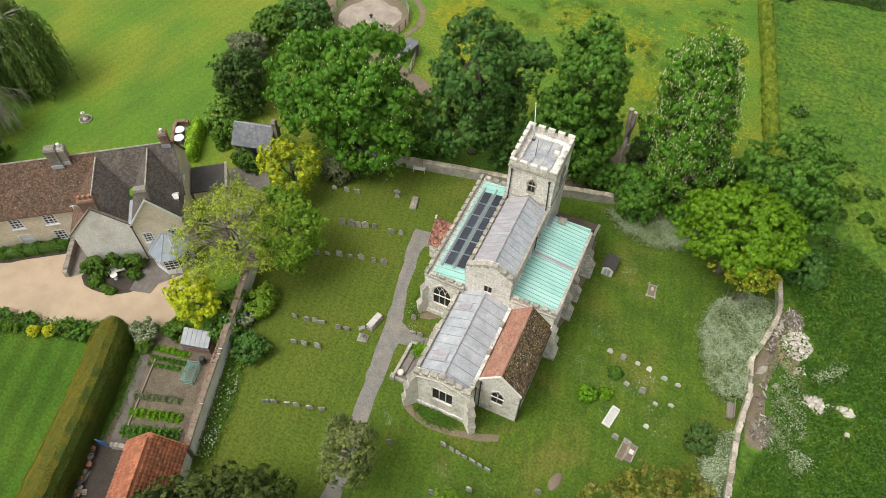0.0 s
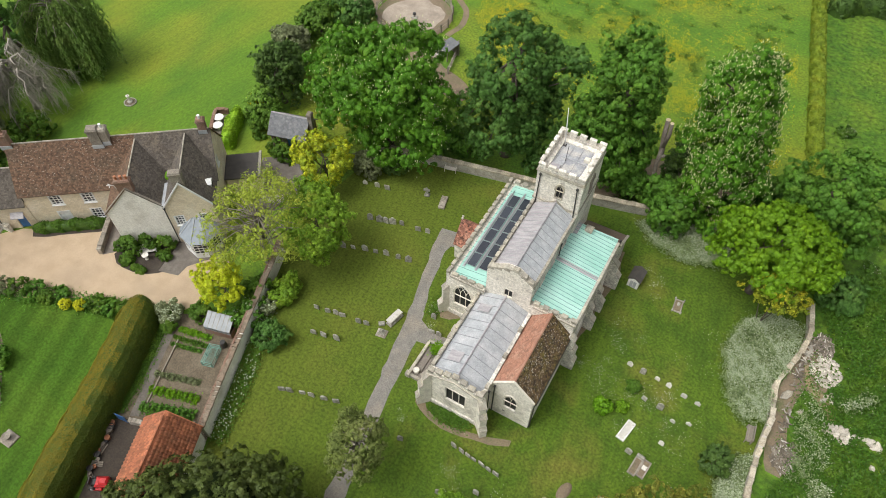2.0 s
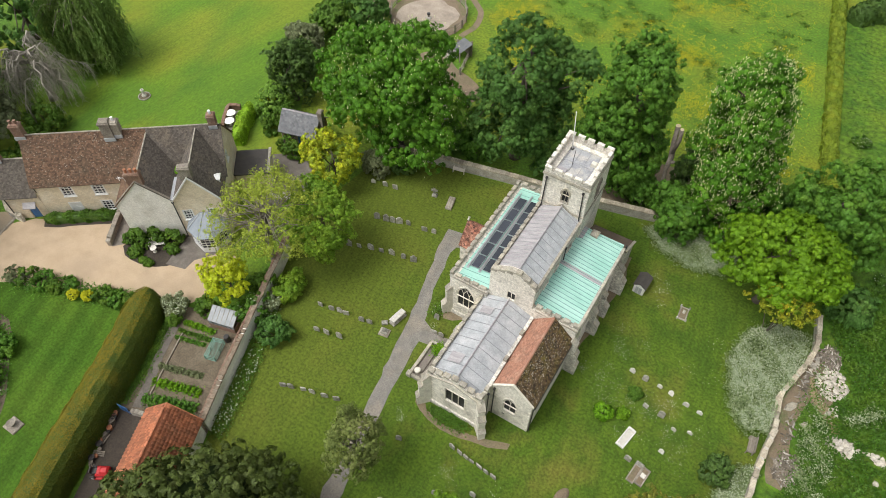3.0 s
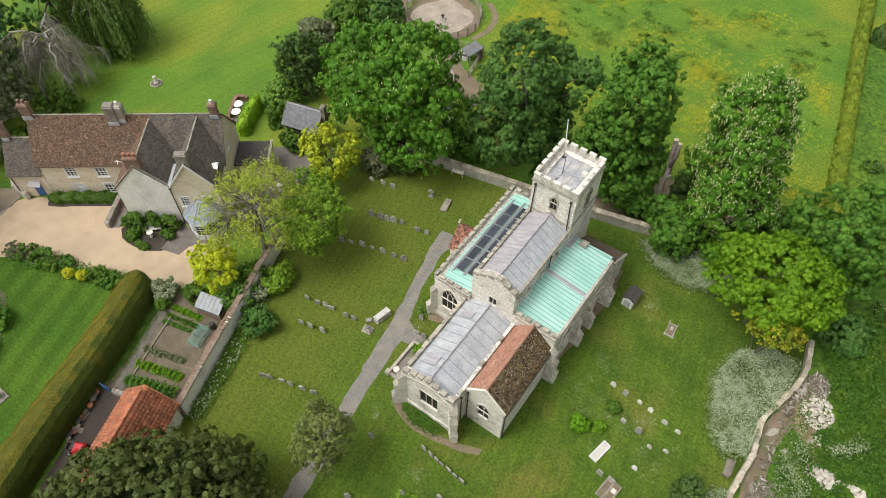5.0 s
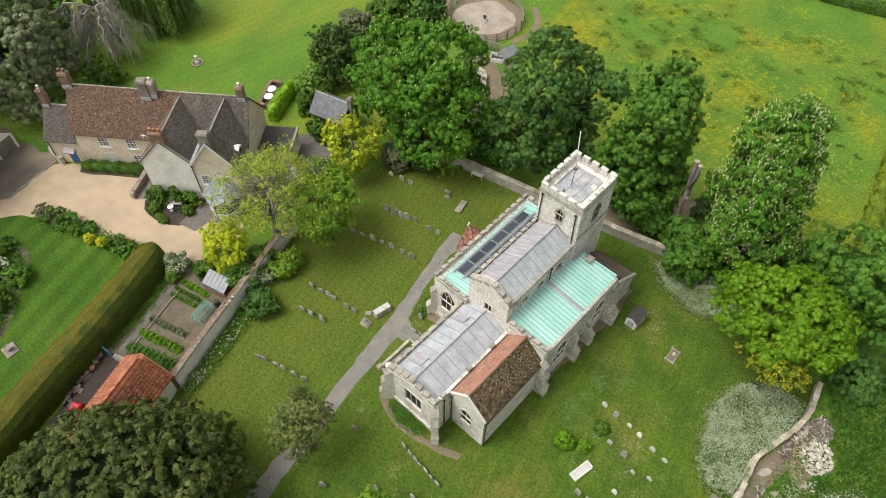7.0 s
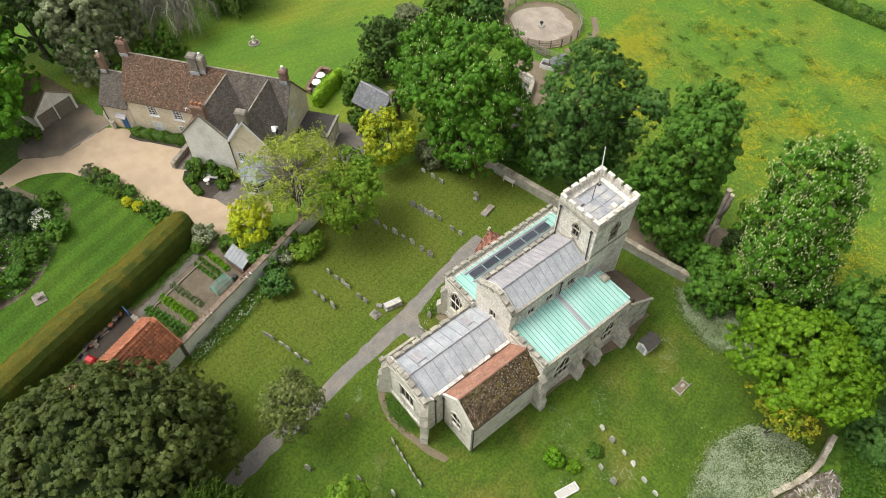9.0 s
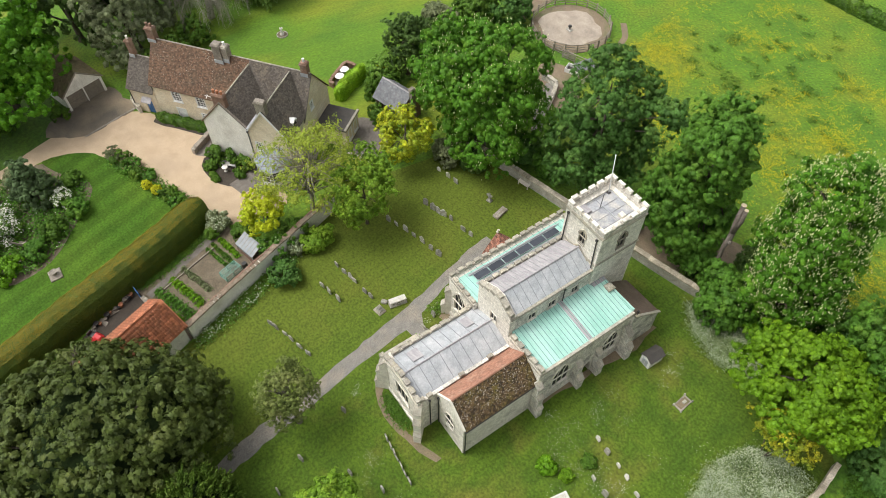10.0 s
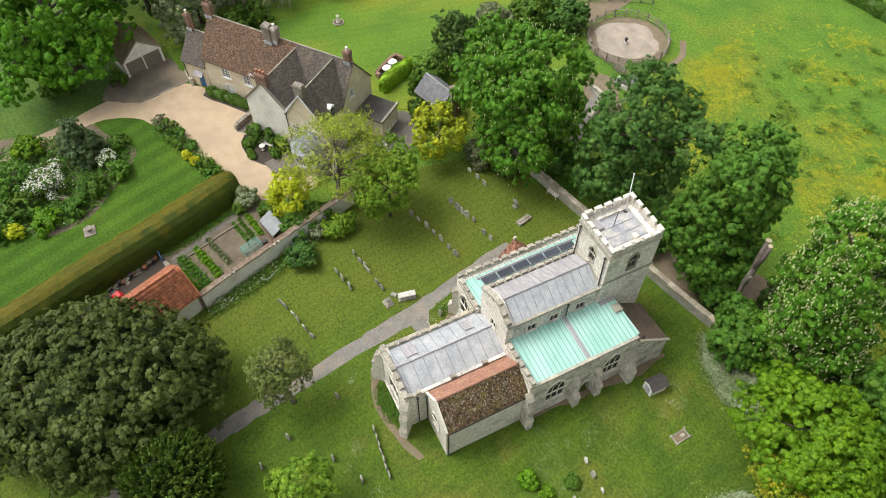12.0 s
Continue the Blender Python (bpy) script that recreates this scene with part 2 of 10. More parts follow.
LICHEN = material("pale_lichen", (0.430, 0.375, 0.300), (0.330, 0.270, 0.205), (0.500, 0.460, 0.390), scale=5, big=1.8, grain=0.3, bump=0.3, island=0.35)
WHITE_RUBBLE = material("pale_building_stone", (0.570, 0.522, 0.445), (0.400, 0.362, 0.298), (0.690, 0.650, 0.575), scale=3, big=1.2, grain=0.2,
                        grain_scale=10, bump=0.6, bump_scale=14, each=0.25)
MOSS_GREY_TILE = material("mossy_grey_tile", (0.145, 0.112, 0.060), (0.180, 0.138, 0.078), (0.125, 0.122, 0.046), scale=3.0, big=0.8,
                          stain=0.5, grain=0.35, grain_scale=8, bump=0.7, bump_scale=12, island=0.2)
RUBBLE = material("rubble_stone", (0.480, 0.445, 0.385), (0.370, 0.340, 0.290), (0.600, 0.570, 0.510), scale=3, big=1.2, grain=0.25,
                  grain_scale=10, bump=0.6, bump_scale=14, each=0.22)

# ground covers
PADDOCK = material("paddock_grass", (0.104, 0.206, 0.010), (0.068, 0.158, 0.009), (0.212, 0.230, 0.012), scale=0.25, big=0.07, stain=0.5,
                   grain=0.46, grain_scale=3.5, bump=1.0, bump_scale=6)
ROUGH_FIELD = material("rough_field_grass", (0.046, 0.120, 0.006), (0.082, 0.168, 0.008), (0.130, 0.195, 0.010), scale=0.55, big=0.11, stain=0.5,
                       grain=0.6, grain_scale=1.8, bump=1.0, bump_scale=4)
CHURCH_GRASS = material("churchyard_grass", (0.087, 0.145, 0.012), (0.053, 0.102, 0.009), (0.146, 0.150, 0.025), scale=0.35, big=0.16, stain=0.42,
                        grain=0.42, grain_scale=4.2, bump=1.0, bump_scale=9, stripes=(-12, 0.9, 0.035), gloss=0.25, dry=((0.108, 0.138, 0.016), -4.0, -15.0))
LAWN = material("mown_lawn", (0.112, 0.215, 0.010), (0.078, 0.168, 0.010), (0.245, 0.255, 0.018), scale=0.16, big=0.06, stain=0.5,
                grain=0.26, grain_scale=4.0, bump=0.4, bump_scale=12, stripes=(12, 1.3, 0.03), stretch=(1.0, 0.55, 1))
STRIPED = material("striped_lawn", (0.060, 0.126, 0.012), (0.046, 0.104, 0.010), (0.085, 0.146, 0.015), scale=0.3, big=0.12, stain=0.4,
                   grain=0.34, grain_scale=4.0, bump=0.8, bump_scale=12, stripes=(-18, 2.3, 0.12), gloss=0.15)
GRAVEL = material("buff_gravel", (0.530, 0.405, 0.275), (0.465, 0.350, 0.232), (0.380, 0.290, 0.200), scale=0.6, big=0.14, stain=0.5,
                  grain=0.16, grain_scale=25.0, bump=0.6, bump_scale=40)
APRON = material("dusty_tarmac", (0.175, 0.145, 0.108), (0.125, 0.108, 0.086), (0.330, 0.260, 0.175), scale=0.5, big=0.16, stain=0.5,
                 grain=0.2, grain_scale=9, bump=0.5, bump_scale=40)
TARMAC = material("worn_tarmac", (0.250, 0.234, 0.206), (0.190, 0.178, 0.158), (0.300, 0.258, 0.200), scale=1.1, big=0.35, stain=0.5,
                  grain=0.34, grain_scale=9, bump=0.5, bump_scale=40)
# darkened copy of the rough field grass, with shade put into its colour
SHADE_TINTED_GRASS = material("shade_tinted_grass", (0.042, 0.104, 0.007), (0.066, 0.130, 0.008), (0.082, 0.138, 0.010), scale=0.3, big=0.1, stain=0.45,
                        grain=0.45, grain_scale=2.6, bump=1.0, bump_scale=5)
SANDY = material("bare_sandy_earth", (0.360, 0.275, 0.165), (0.290, 0.220, 0.135), (0.170, 0.170, 0.070), scale=1.0, big=0.5, stain=0.4,
                 grain=0.25, grain_scale=7, bump=0.7, bump_scale=12)
SOIL = material("garden_soil", (0.158, 0.126, 0.084), (0.115, 0.092, 0.061), (0.205, 0.168, 0.118), scale=1.5, big=0.6, stain=0.4,
                grain=0.38, grain_scale=7, bump=1.0, bump_scale=7)
DIRT = material("trodden_earth", (0.235, 0.180, 0.118), (0.185, 0.142, 0.096), (0.130, 0.140, 0.060), scale=0.9, big=0.5, stain=0.4,
                grain=0.25, grain_scale=7, bump=0.7, bump_scale=12)
DARK_EARTH = material("dark_beaten_earth", (0.056, 0.043, 0.031), (0.042, 0.033, 0.025), (0.075, 0.062, 0.048), scale=1.2, big=0.5, stain=0.4,
                      grain=0.3, grain_scale=7, bump=0.6, bump_scale=12)
PAVING = material("old_paving", (0.20, 0.175, 0.15), (0.16, 0.14, 0.12), (0.25, 0.225, 0.19), scale=1.8, big=0.8, stain=0.4,
                  grain=0.2, grain_scale=9, bump=0.4, bump_scale=14, each=0.2)
SAND = material("arena_sand", (0.420, 0.355, 0.285), (0.340, 0.285, 0.225), (0.230, 0.195, 0.160), scale=0.8, big=0.3, stain=0.45,
                grain=0.2, grain_scale=9, bump=0.6, bump_scale=12)

# foliage
LEAF_CHESTNUT = leaf_material("chestnut_leaves", (0.094, 0.245, 0.014), (0.070, 0.192, 0.012), (0.150, 0.305, 0.020))
LEAF_ASH = leaf_material("dark_green_leaves", (0.086, 0.195, 0.034), (0.065, 0.155, 0.028), (0.140, 0.250, 0.045))
LEAF_LIME = leaf_material("mid_green_leaves", (0.098, 0.226, 0.022), (0.072, 0.182, 0.019), (0.145, 0.276, 0.028))
LEAF_MAPLE = leaf_material("bright_maple_leaves", (0.140, 0.278, 0.008), (0.106, 0.226, 0.007), (0.190, 0.330, 0.010))
LEAF_SPRING = leaf_material("olive_spring_leaves", (0.370, 0.440, 0.050), (0.280, 0.365, 0.042), (0.440, 0.490, 0.070))
LEAF_SYCAMORE = leaf_material("olive_green_leaves", (0.190, 0.335, 0.024), (0.140, 0.265, 0.020), (0.280, 0.405, 0.032))
LEAF_GOLD = leaf_material("golden_leaves", (0.580, 0.620, 0.024), (0.460, 0.540, 0.024), (0.360, 0.470, 0.028), stain=0.35, lucent=0.3)
LEAF_LABURNUM = leaf_material("laburnum_leaves", (0.530, 0.530, 0.020), (0.290, 0.390, 0.024), (0.165, 0.270, 0.024), stain=0.45, island=0.45)
LEAF_YEW = leaf_material("yew_needles", (0.088, 0.122, 0.023), (0.059, 0.087, 0.017), (0.138, 0.168, 0.038), lucent=0.15)
LEAF_DRIVE = leaf_material("fresh_lime_leaves", (0.118, 0.310, 0.014), (0.088, 0.245, 0.012), (0.180, 0.380, 0.020), lucent=0.25)
LEAF_HOLM = leaf_material("holm_oak_leaves", (0.255, 0.295, 0.150), (0.180, 0.220, 0.105), (0.350, 0.385, 0.225), lucent=0.2)
LEAF_GREY = leaf_material("grey_green_leaves", (0.195, 0.225, 0.105), (0.145, 0.175, 0.078), (0.260, 0.285, 0.150), lucent=0.22)
LEAF_PARSLEY = leaf_material("parsley_leaves", (0.235, 0.305, 0.135), (0.180, 0.245, 0.100), (0.290, 0.360, 0.180), lucent=0.25)
LEAF_THORN = leaf_material("dull_thorn_leaves", (0.180, 0.225, 0.056), (0.128, 0.170, 0.040), (0.270, 0.290, 0.095), lucent=0.2)
LEAF_SHRUB = leaf_material("shrub_leaves", (0.091, 0.189, 0.018), (0.070, 0.148, 0.015), (0.145, 0.243, 0.022))
LEAF_DARK = leaf_material("dark_evergreen_leaves", (0.072, 0.139, 0.026), (0.055, 0.105, 0.021), (0.111, 0.186, 0.029), lucent=0.1)
# near-black green for solid crown cores; the crown's inner shade painted as colour
CROWN_SHADE = material("crown_shade_dark", (0.020, 0.034, 0.009), (0.013, 0.024, 0.007), rough=0.9, scale=3, grain=0.4, bump=0.4, gloss=0.1)
LEAF_CYPRESS = leaf_material("cypress_sprays", (0.110, 0.185, 0.024), (0.075, 0.140, 0.018), (0.160, 0.240, 0.034), lucent=0.1)
LEAF_PALE = leaf_material("pale_shrub_leaves", (0.185, 0.335, 0.045), (0.140, 0.270, 0.036), (0.260, 0.400, 0.070))
LEAF_BLUE = leaf_material("blue_green_sprays", (0.105, 0.165, 0.062), (0.078, 0.128, 0.048), (0.155, 0.215, 0.095), lucent=0.12)
LEAF_BRIGHT = leaf_material("bright_green_leaves", (0.138, 0.300, 0.008), (0.104, 0.246, 0.007), (0.180, 0.330, 0.010))
LEAF_HEDGE = leaf_material("clipped_hedge_leaves", (0.104, 0.142, 0.016), (0.078, 0.112, 0.013), (0.195, 0.185, 0.020), stain=0.4, island=0.16, lucent=0.1, big=0.35)
LEAF_WILLOW = leaf_material("willow_leaves", (0.165, 0.265, 0.058), (0.125, 0.215, 0.046), (0.240, 0.325, 0.085), lucent=0.25)
LEAF_OLIVE = leaf_material("olive_brown_leaves", (0.235, 0.230, 0.032), (0.150, 0.180, 0.028), (0.330, 0.275, 0.042), lucent=0.2)
LEAF_GRASS = leaf_material("grass_blades", (0.082, 0.175, 0.012), (0.060, 0.142, 0.010), (0.118, 0.195, 0.015), lucent=0.25)
BLOSSOM = leaf_material("white_blossom", (0.70, 0.70, 0.60), (0.60, 0.62, 0.50), island=0.12, lucent=0.2)
PARSLEY = leaf_material("cow_parsley_flowers", (0.470, 0.530, 0.350), (0.390, 0.460, 0.285), island=0.15, lucent=0.2)
CANDLE = leaf_material("cream_candles", (0.640, 0.660, 0.360), (0.540, 0.580, 0.280), island=0.12, lucent=0.2)
BUTTERCUP = leaf_material("buttercup_petals", (0.520, 0.450, 0.008), (0.440, 0.400, 0.010), island=0.15, lucent=0.1)


# ---- building kit ----
class Shape:
    """Vertices and faces of one part."""

    def __init__(self):
        self.v, self.f = [], []

    def add(self, verts, faces):
        n = len(self.v)
        self.v += [tuple(p) for p in verts]
        self.f += [tuple(i + n for i in q) for q in faces]
        return self

    def box(self, x0, x1, y0, y1, z0, z1, m=None):
        p = [Vector((x, y, z)) for z in (z0, z1) for y in (y0, y1) for x in (x0, x1)]
        p = [m @ q for q in p] if m else p
        return self.add(p, [(0, 2, 3, 1), (4, 5, 7, 6), (0, 1, 5, 4), (2, 6, 7, 3), (0, 4, 6, 2), (1, 3, 7, 5)])

    def slab(self, x0, x1, y0, y1, z0, z1, cut=0.03, m=None):
        """A box with its upper edges worn to a chamfer."""
        a = [(x0, y0, z0), (x1, y0, z0), (x1, y1, z0), (x0, y1, z0)]
        b = [(x, y, z1 - cut) for x, y, z in a]
        c = [(x0 + cut, y0 + cut, z1), (x1 - cut, y0 + cut, z1), (x1 - cut, y1 - cut, z1), (x0 + cut, y1 - cut, z1)]
        p = [Vector(q) for q in a + b + c]
        p = [m @ q for q in p] if m else p
        faces = [(3, 2, 1, 0), (8, 9, 10, 11)]
        for k in (0, 4):
            faces += [(k + i, k + (i + 1) % 4, k + 4 + (i + 1) % 4, k + 4 + i) for i in range(4)]
        return self.add(p, faces)

    def prism(self, outline, m, depth):
        """An outline in m's x and z, run back along m's y by depth."""
        n = len(outline)
        p = [m @ Vector((a, y, b)) for y in (0, depth) for a, b in outline]
        return self.add(p, [tuple(range(n)), tuple(range(2 * n - 1, n - 1, -1))]
                        + [(i, n + i, n + (i + 1) % n, (i + 1) % n) for i in range(n)])

    def tube(self, path, radii, sides=8, caps=True):
        path = [Vector(p) for p in path]
        rings = []
        for i, p in enumerate(path):
            d = (path[min(i + 1, len(path) - 1)] - path[max(i - 1, 0)]).normalized()
            a = d.orthogonal().normalized()
            b = d.cross(a)
            r = radii[i] if isinstance(radii, (list, tuple)) else radii
            rings += [p + (a * math.cos(k * math.tau / sides) + b * math.sin(k * math.tau / sides)) * r for k in range(sides)]
        n = len(path)
        faces = [(i * sides + k, i * sides + (k + 1) % sides, (i + 1) * sides + (k + 1) % sides, (i + 1) * sides + k)
                 for i in range(n - 1) for k in range(sides)]
        if caps:
            faces += [tuple(range(sides - 1, -1, -1)), tuple(range((n - 1) * sides, n * sides))]
        return self.add(rings, faces)

    def lathe(self, profile, sides=16, m=None):
        """A profile of radius and height turned round z."""
        p = [Vector((r * math.cos(k * math.tau / sides), r * math.sin(k * math.tau / sides), z)) for r, z in profile for k in range(sides)]
        p = [m @ q for q in p] if m else p
        n = len(profile)
        faces = [(i * sides + k, i * sides + (k + 1) % sides, (i + 1) * sides + (k + 1) % sides, (i + 1) * sides + k)
                 for i in range(n - 1) for k in range(sides)]
        faces += [tuple(range(sides - 1, -1, -1)), tuple(range((n - 1) * sides, n * sides))]
        return self.add(p, faces)

    def mesh(self, name, mat, smooth=False):
        me = bpy.data.meshes.new(name)
        me.from_pydata(self.v, [], self.f)
        me.materials.append(mat)
        if smooth:
            me.polygons.foreach_set("use_smooth", [True] * len(me.polygons))
        me.update()
        return me


def leaf_sheet(name, verts, faces, mat):
    """A mesh from arrays of leaves."""
    me = bpy.data.meshes.new(name)
    n, c = faces.shape
    me.vertices.add(len(verts))
    me.vertices.foreach_set("co", np.asarray(verts, dtype=np.float32).ravel())
    me.loops.add(c * n)
    me.loops.foreach_set("vertex_index", np.asarray(faces, dtype=np.int32).ravel())
    me.polygons.add(n)
    me.polygons.foreach_set("loop_start", np.arange(n, dtype=np.int32) * c)
    me.materials.append(mat)
    me.update(calc_edges=True)
    return me


def thing(name, label, category, m=None, group="", kind=""):
    ob = new(name)
    ob.empty_display_size = 0.3
    if m is not None:
        ob.matrix_world = m
    return tagged(ob, label, category, group, kind)


def part(name, shape, mat, parent, label="", m=None, smooth=False, kind=""):
    me = shape.mesh(name, mat, smooth) if isinstance(shape, Shape) else shape
    ob = new(name, me)
    if parent is not None:
        ob.parent = parent
    if m is not None:
        ob.matrix_local = m
    return tagged(ob, label, kind=kind)


def solo(name, shape, mat, label, category, m=None, group="", kind="", smooth=False):
    """A thing that is one mesh."""
    me = shape.mesh(name, mat, smooth) if isinstance(shape, Shape) else shape
    ob = new(name, me)
    if m is not None:
        ob.matrix_world = m
    return tagged(ob, label, category, group, kind)


from mathutils.geometry import tessellate_polygon


def wall_panel(shape, origin, along, outline, holes, thick):
    """A wall of that thickness: an outline of (along, up) with openings cut through, seen from outside."""
    ex = Vector(along).normalized()
    n = ex.cross(Vector((0, 0, 1)))
    o = Vector(origin)
    loops = [outline] + list(holes)
    flat = [p for loop in loops for p in loop]
    tris = tessellate_polygon([[Vector((a, b, 0)) for a, b in loop] for loop in loops])
    front = [o + ex * a + Vector((0, 0, b)) for a, b in flat]
    back = [p - n * thick for p in front]
    k = len(flat)
    faces = []
    for t in tris:
        p, q, r = (flat[i] for i in t)
        if (q[0] - p[0]) * (r[1] - p[1]) - (q[1] - p[1]) * (r[0] - p[0]) < 0:
            t = (t[0], t[2], t[1])
        faces += [tuple(t), (t[0] + k, t[2] + k, t[1] + k)]
    start = 0
    for loop in loops:
        c = len(loop)
        faces += [(start + i, start + (i + 1) % c, start + (i + 1) % c + k, start + i + k) for i in range(c)]
        start += c
    return shape.add(front + back, faces)


def arch(cx, z0, w, h, n=6):
    """A pointed arch's outline, from the lower left round."""
    spring = z0 + h - 0.866 * w
    left = [(cx + w / 2 - w * math.cos(radians(60) * i / n), spring + w * math.sin(radians(60) * i / n)) for i in range(n + 1)]
    right = [(2 * cx - a, b) for a, b in reversed(left[:-1])]
    return [(cx - w / 2, z0), (cx + w / 2, z0)] + [p for p in reversed(left + right) if True]


def rect(cx, z0, w, h):
    return [(cx - w / 2, z0), (cx + w / 2, z0), (cx + w / 2, z0 + h), (cx - w / 2, z0 + h)]


def face_frame(origin, along):
    """Axes on a wall: x along it, y into it, z up."""
    ex = Vector(along).normalized()
    ny = -ex.cross(Vector((0, 0, 1)))
    return Matrix.Translation(origin) @ Matrix((ex, ny, (0, 0, 1))).transposed().to_4x4()


def ring_shape(outer, inner, m, y0, y1):
    """The rim between two outlines of as many points."""
    s = Shape()
    n = len(outer)
    p = [m @ Vector((a, y, b)) for y in (y0, y1) for loop in (outer, inner) for a, b in loop]
    f = []
    for i in range(n):
        j = (i + 1) % n
        f += [(i, j, n + j, n + i), (2 * n + i, 3 * n + i, 3 * n + j, 2 * n + j), (i, 2 * n + i, 2 * n + j, j), (n + i, n + j, 3 * n + j, 3 * n + i)]
    return s.add(p, f)


def stone_window(parent, origin, along, cx, z0, w, h, lights, pointed=True, mat=None):
    """A stone window: a thin rim, slender mullions that cross in the head, and dark leaded panes."""
    mat = mat or DRESSED
    m = face_frame(origin, along)
    make = arch if pointed else rect
    win = part("window", ring_shape(make(cx, z0 - 0.08, w + 0.2, h + 0.18), make(cx, z0 + 0.01, w - 0.02, h - 0.02), m, -0.04, 0.3), mat, parent)
    spring = z0 + h - 0.866 * w if pointed else z0 + h
    step = w / lights
    bar = 0.012 + 0.012 * w

    def head(x):
        if not pointed:
            return z0 + h
        return spring + math.sqrt(max(0.0, w * w - (abs(x - cx) + w / 2) ** 2))

    for i in range(1, lights):
        x = cx - w / 2 + step * i
        part("mullion", Shape().box(x - bar, x + bar, 0.03, 0.11, z0, spring + 0.01, m), mat, win)
        if not pointed:
            continue
        for sgn in (-1, 1):
            run = []
            for k in range(13):
                a = radians(90) * k / 12
                q = (x + sgn * (w - w * math.cos(a)), spring + w * math.sin(a))
                if q[1] > head(q[0]) or abs(q[0] - cx) > w / 2:
                    break
                run.append(m @ Vector((q[0], 0.07, q[1])))
            if len(run) > 1:
                part("tracery", Shape().tube(run, bar, 5), mat, win)
    for i in range(lights):
        a, b = cx - w / 2 + step * i + 0.02, cx - w / 2 + step * (i + 1) - 0.02
        top = [(b + (a - b) * k / 6, head(b + (a - b) * k / 6)) for k in range(7)] if pointed else [(b, z0 + h), (a, z0 + h)]
        part("pane", Shape().prism([(a, z0), (b, z0)] + top, m @ Matrix.Translation((0, 0.115, 0)), 0.02), LEADED, win)
    part("sill", Shape().slab(cx - w / 2 - 0.1, cx + w / 2 + 0.1, -0.08, 0.1, z0 - 0.12, z0, 0.03, m), mat, win)
    if pointed:
        part("hood_mould", ring_shape(arch(cx, spring - 0.1, w + 0.36, 0.866 * (w + 0.36) + 0.1), arch(cx, spring - 0.05, w + 0.24, 0.866 * (w + 0.24) + 0.05), m, -0.1, 0.0), mat, win)
    return win


def sash_window(parent, m, cx, z0, w, h, across, up, blind=False):
    """A white sash window with glazing bars, on a wall whose axes are m."""
    win = part("window", ring_shape(rect(cx, z0 - 0.03, w + 0.06, h + 0.06), rect(cx, z0 + 0.1, w - 0.2, h - 0.2), m, -0.03, 0.14), WHITE, parent)
    part("pane", Shape().box(cx - w / 2 + 0.06, cx + w / 2 - 0.06, 0.08, 0.1, z0 + 0.05, z0 + h - 0.05, m), WHITE if blind else GLASS, win)
    for i in range(1, across):
        x = cx - w / 2 + w * i / across
        part("glazing_bar", Shape().box(x - 0.032, x + 0.032, 0.03, 0.078, z0 + 0.08, z0 + h - 0.08, m), WHITE, win)
    for i in range(1, up):
        z = z0 + h * i / up
        t = 0.055 if i == up // 2 else 0.032
        part("glazing_bar", Shape().box(cx - w / 2 + 0.08, cx + w / 2 - 0.08, 0.035, 0.07, z - t, z + t, m), WHITE, win)
    part("sill", Shape().slab(cx - w / 2 - 0.08, cx + w / 2 + 0.08, -0.12, 0.0, z0 - 0.1, z0, 0.02, m), WHITE, win)
    return win


def tiles(corner, along, up, length, slope, wide, gauge, keep=None, lift=0.03, seed=1, ragged=0.012):
    """Overlapping tiles on a slope: corner at the eaves, along them, up the slope."""
    rnd = random.Random(seed)
    s = Shape()
    o, a, b = Vector(corner), Vector(along).normalized(), Vector(up).normalized()
    n = a.cross(b).normalized()
    if n.z < 0:
        n = -n
    rows = int(slope / gauge)
    cols = int(length / wide)
    for j in range(rows + 1):
        for i in range(-1, cols + 1):
            x0 = (i + 0.5 * (j % 2)) * wide
            x1 = min(x0 + wide * 0.95, length)
            x0 = max(x0, 0)
            y0, y1 = j * gauge, min((j + 1.25) * gauge, slope)
            if x1 - x0 < 0.04 or y1 - y0 < 0.02 or (keep and not keep((x0 + x1) / 2, (y0 + y1) / 2)):
                continue
            h = lift + rnd.uniform(0, ragged)
            y0 += rnd.uniform(-0.012, 0.012)
            p = [o + a * x0 + b * y0 + n * h, o + a * x1 + b * y0 + n * (h + rnd.uniform(-0.006, 0.006)), o + a * x1 + b * y1 + n * 0.008,
                 o + a * x0 + b * y1 + n * 0.008, o + a * x0 + b * y0, o + a * x1 + b * y0]
            s.add(p, [(0, 1, 2, 3), (4, 5, 1, 0), (4, 0, 3), (5, 2, 1)])
    return s


def smooth_line(points, closed=False, step=0.8):
    """A Catmull-Rom line through points."""
    p = [Vector((*q, 0)) if len(q) == 2 else Vector(q) for q in points]
    n = len(p)
    out = []
    for i in range(n if closed else n - 1):
        a, b, c, d = ((p[(i + k) % n] if closed else p[min(max(i + k, 0), n - 1)]) for k in (-1, 0, 1, 2))
        k = max(1, int((c - b).length / step))
        for j in range(k):
            t = j / k
            out.append(0.5 * ((2 * b) + (c - a) * t + (2 * a - 5 * b + 4 * c - d) * t * t + (3 * b - a - 3 * c + d) * t ** 3))
    if not closed:
        out.append(p[-1])
    return out


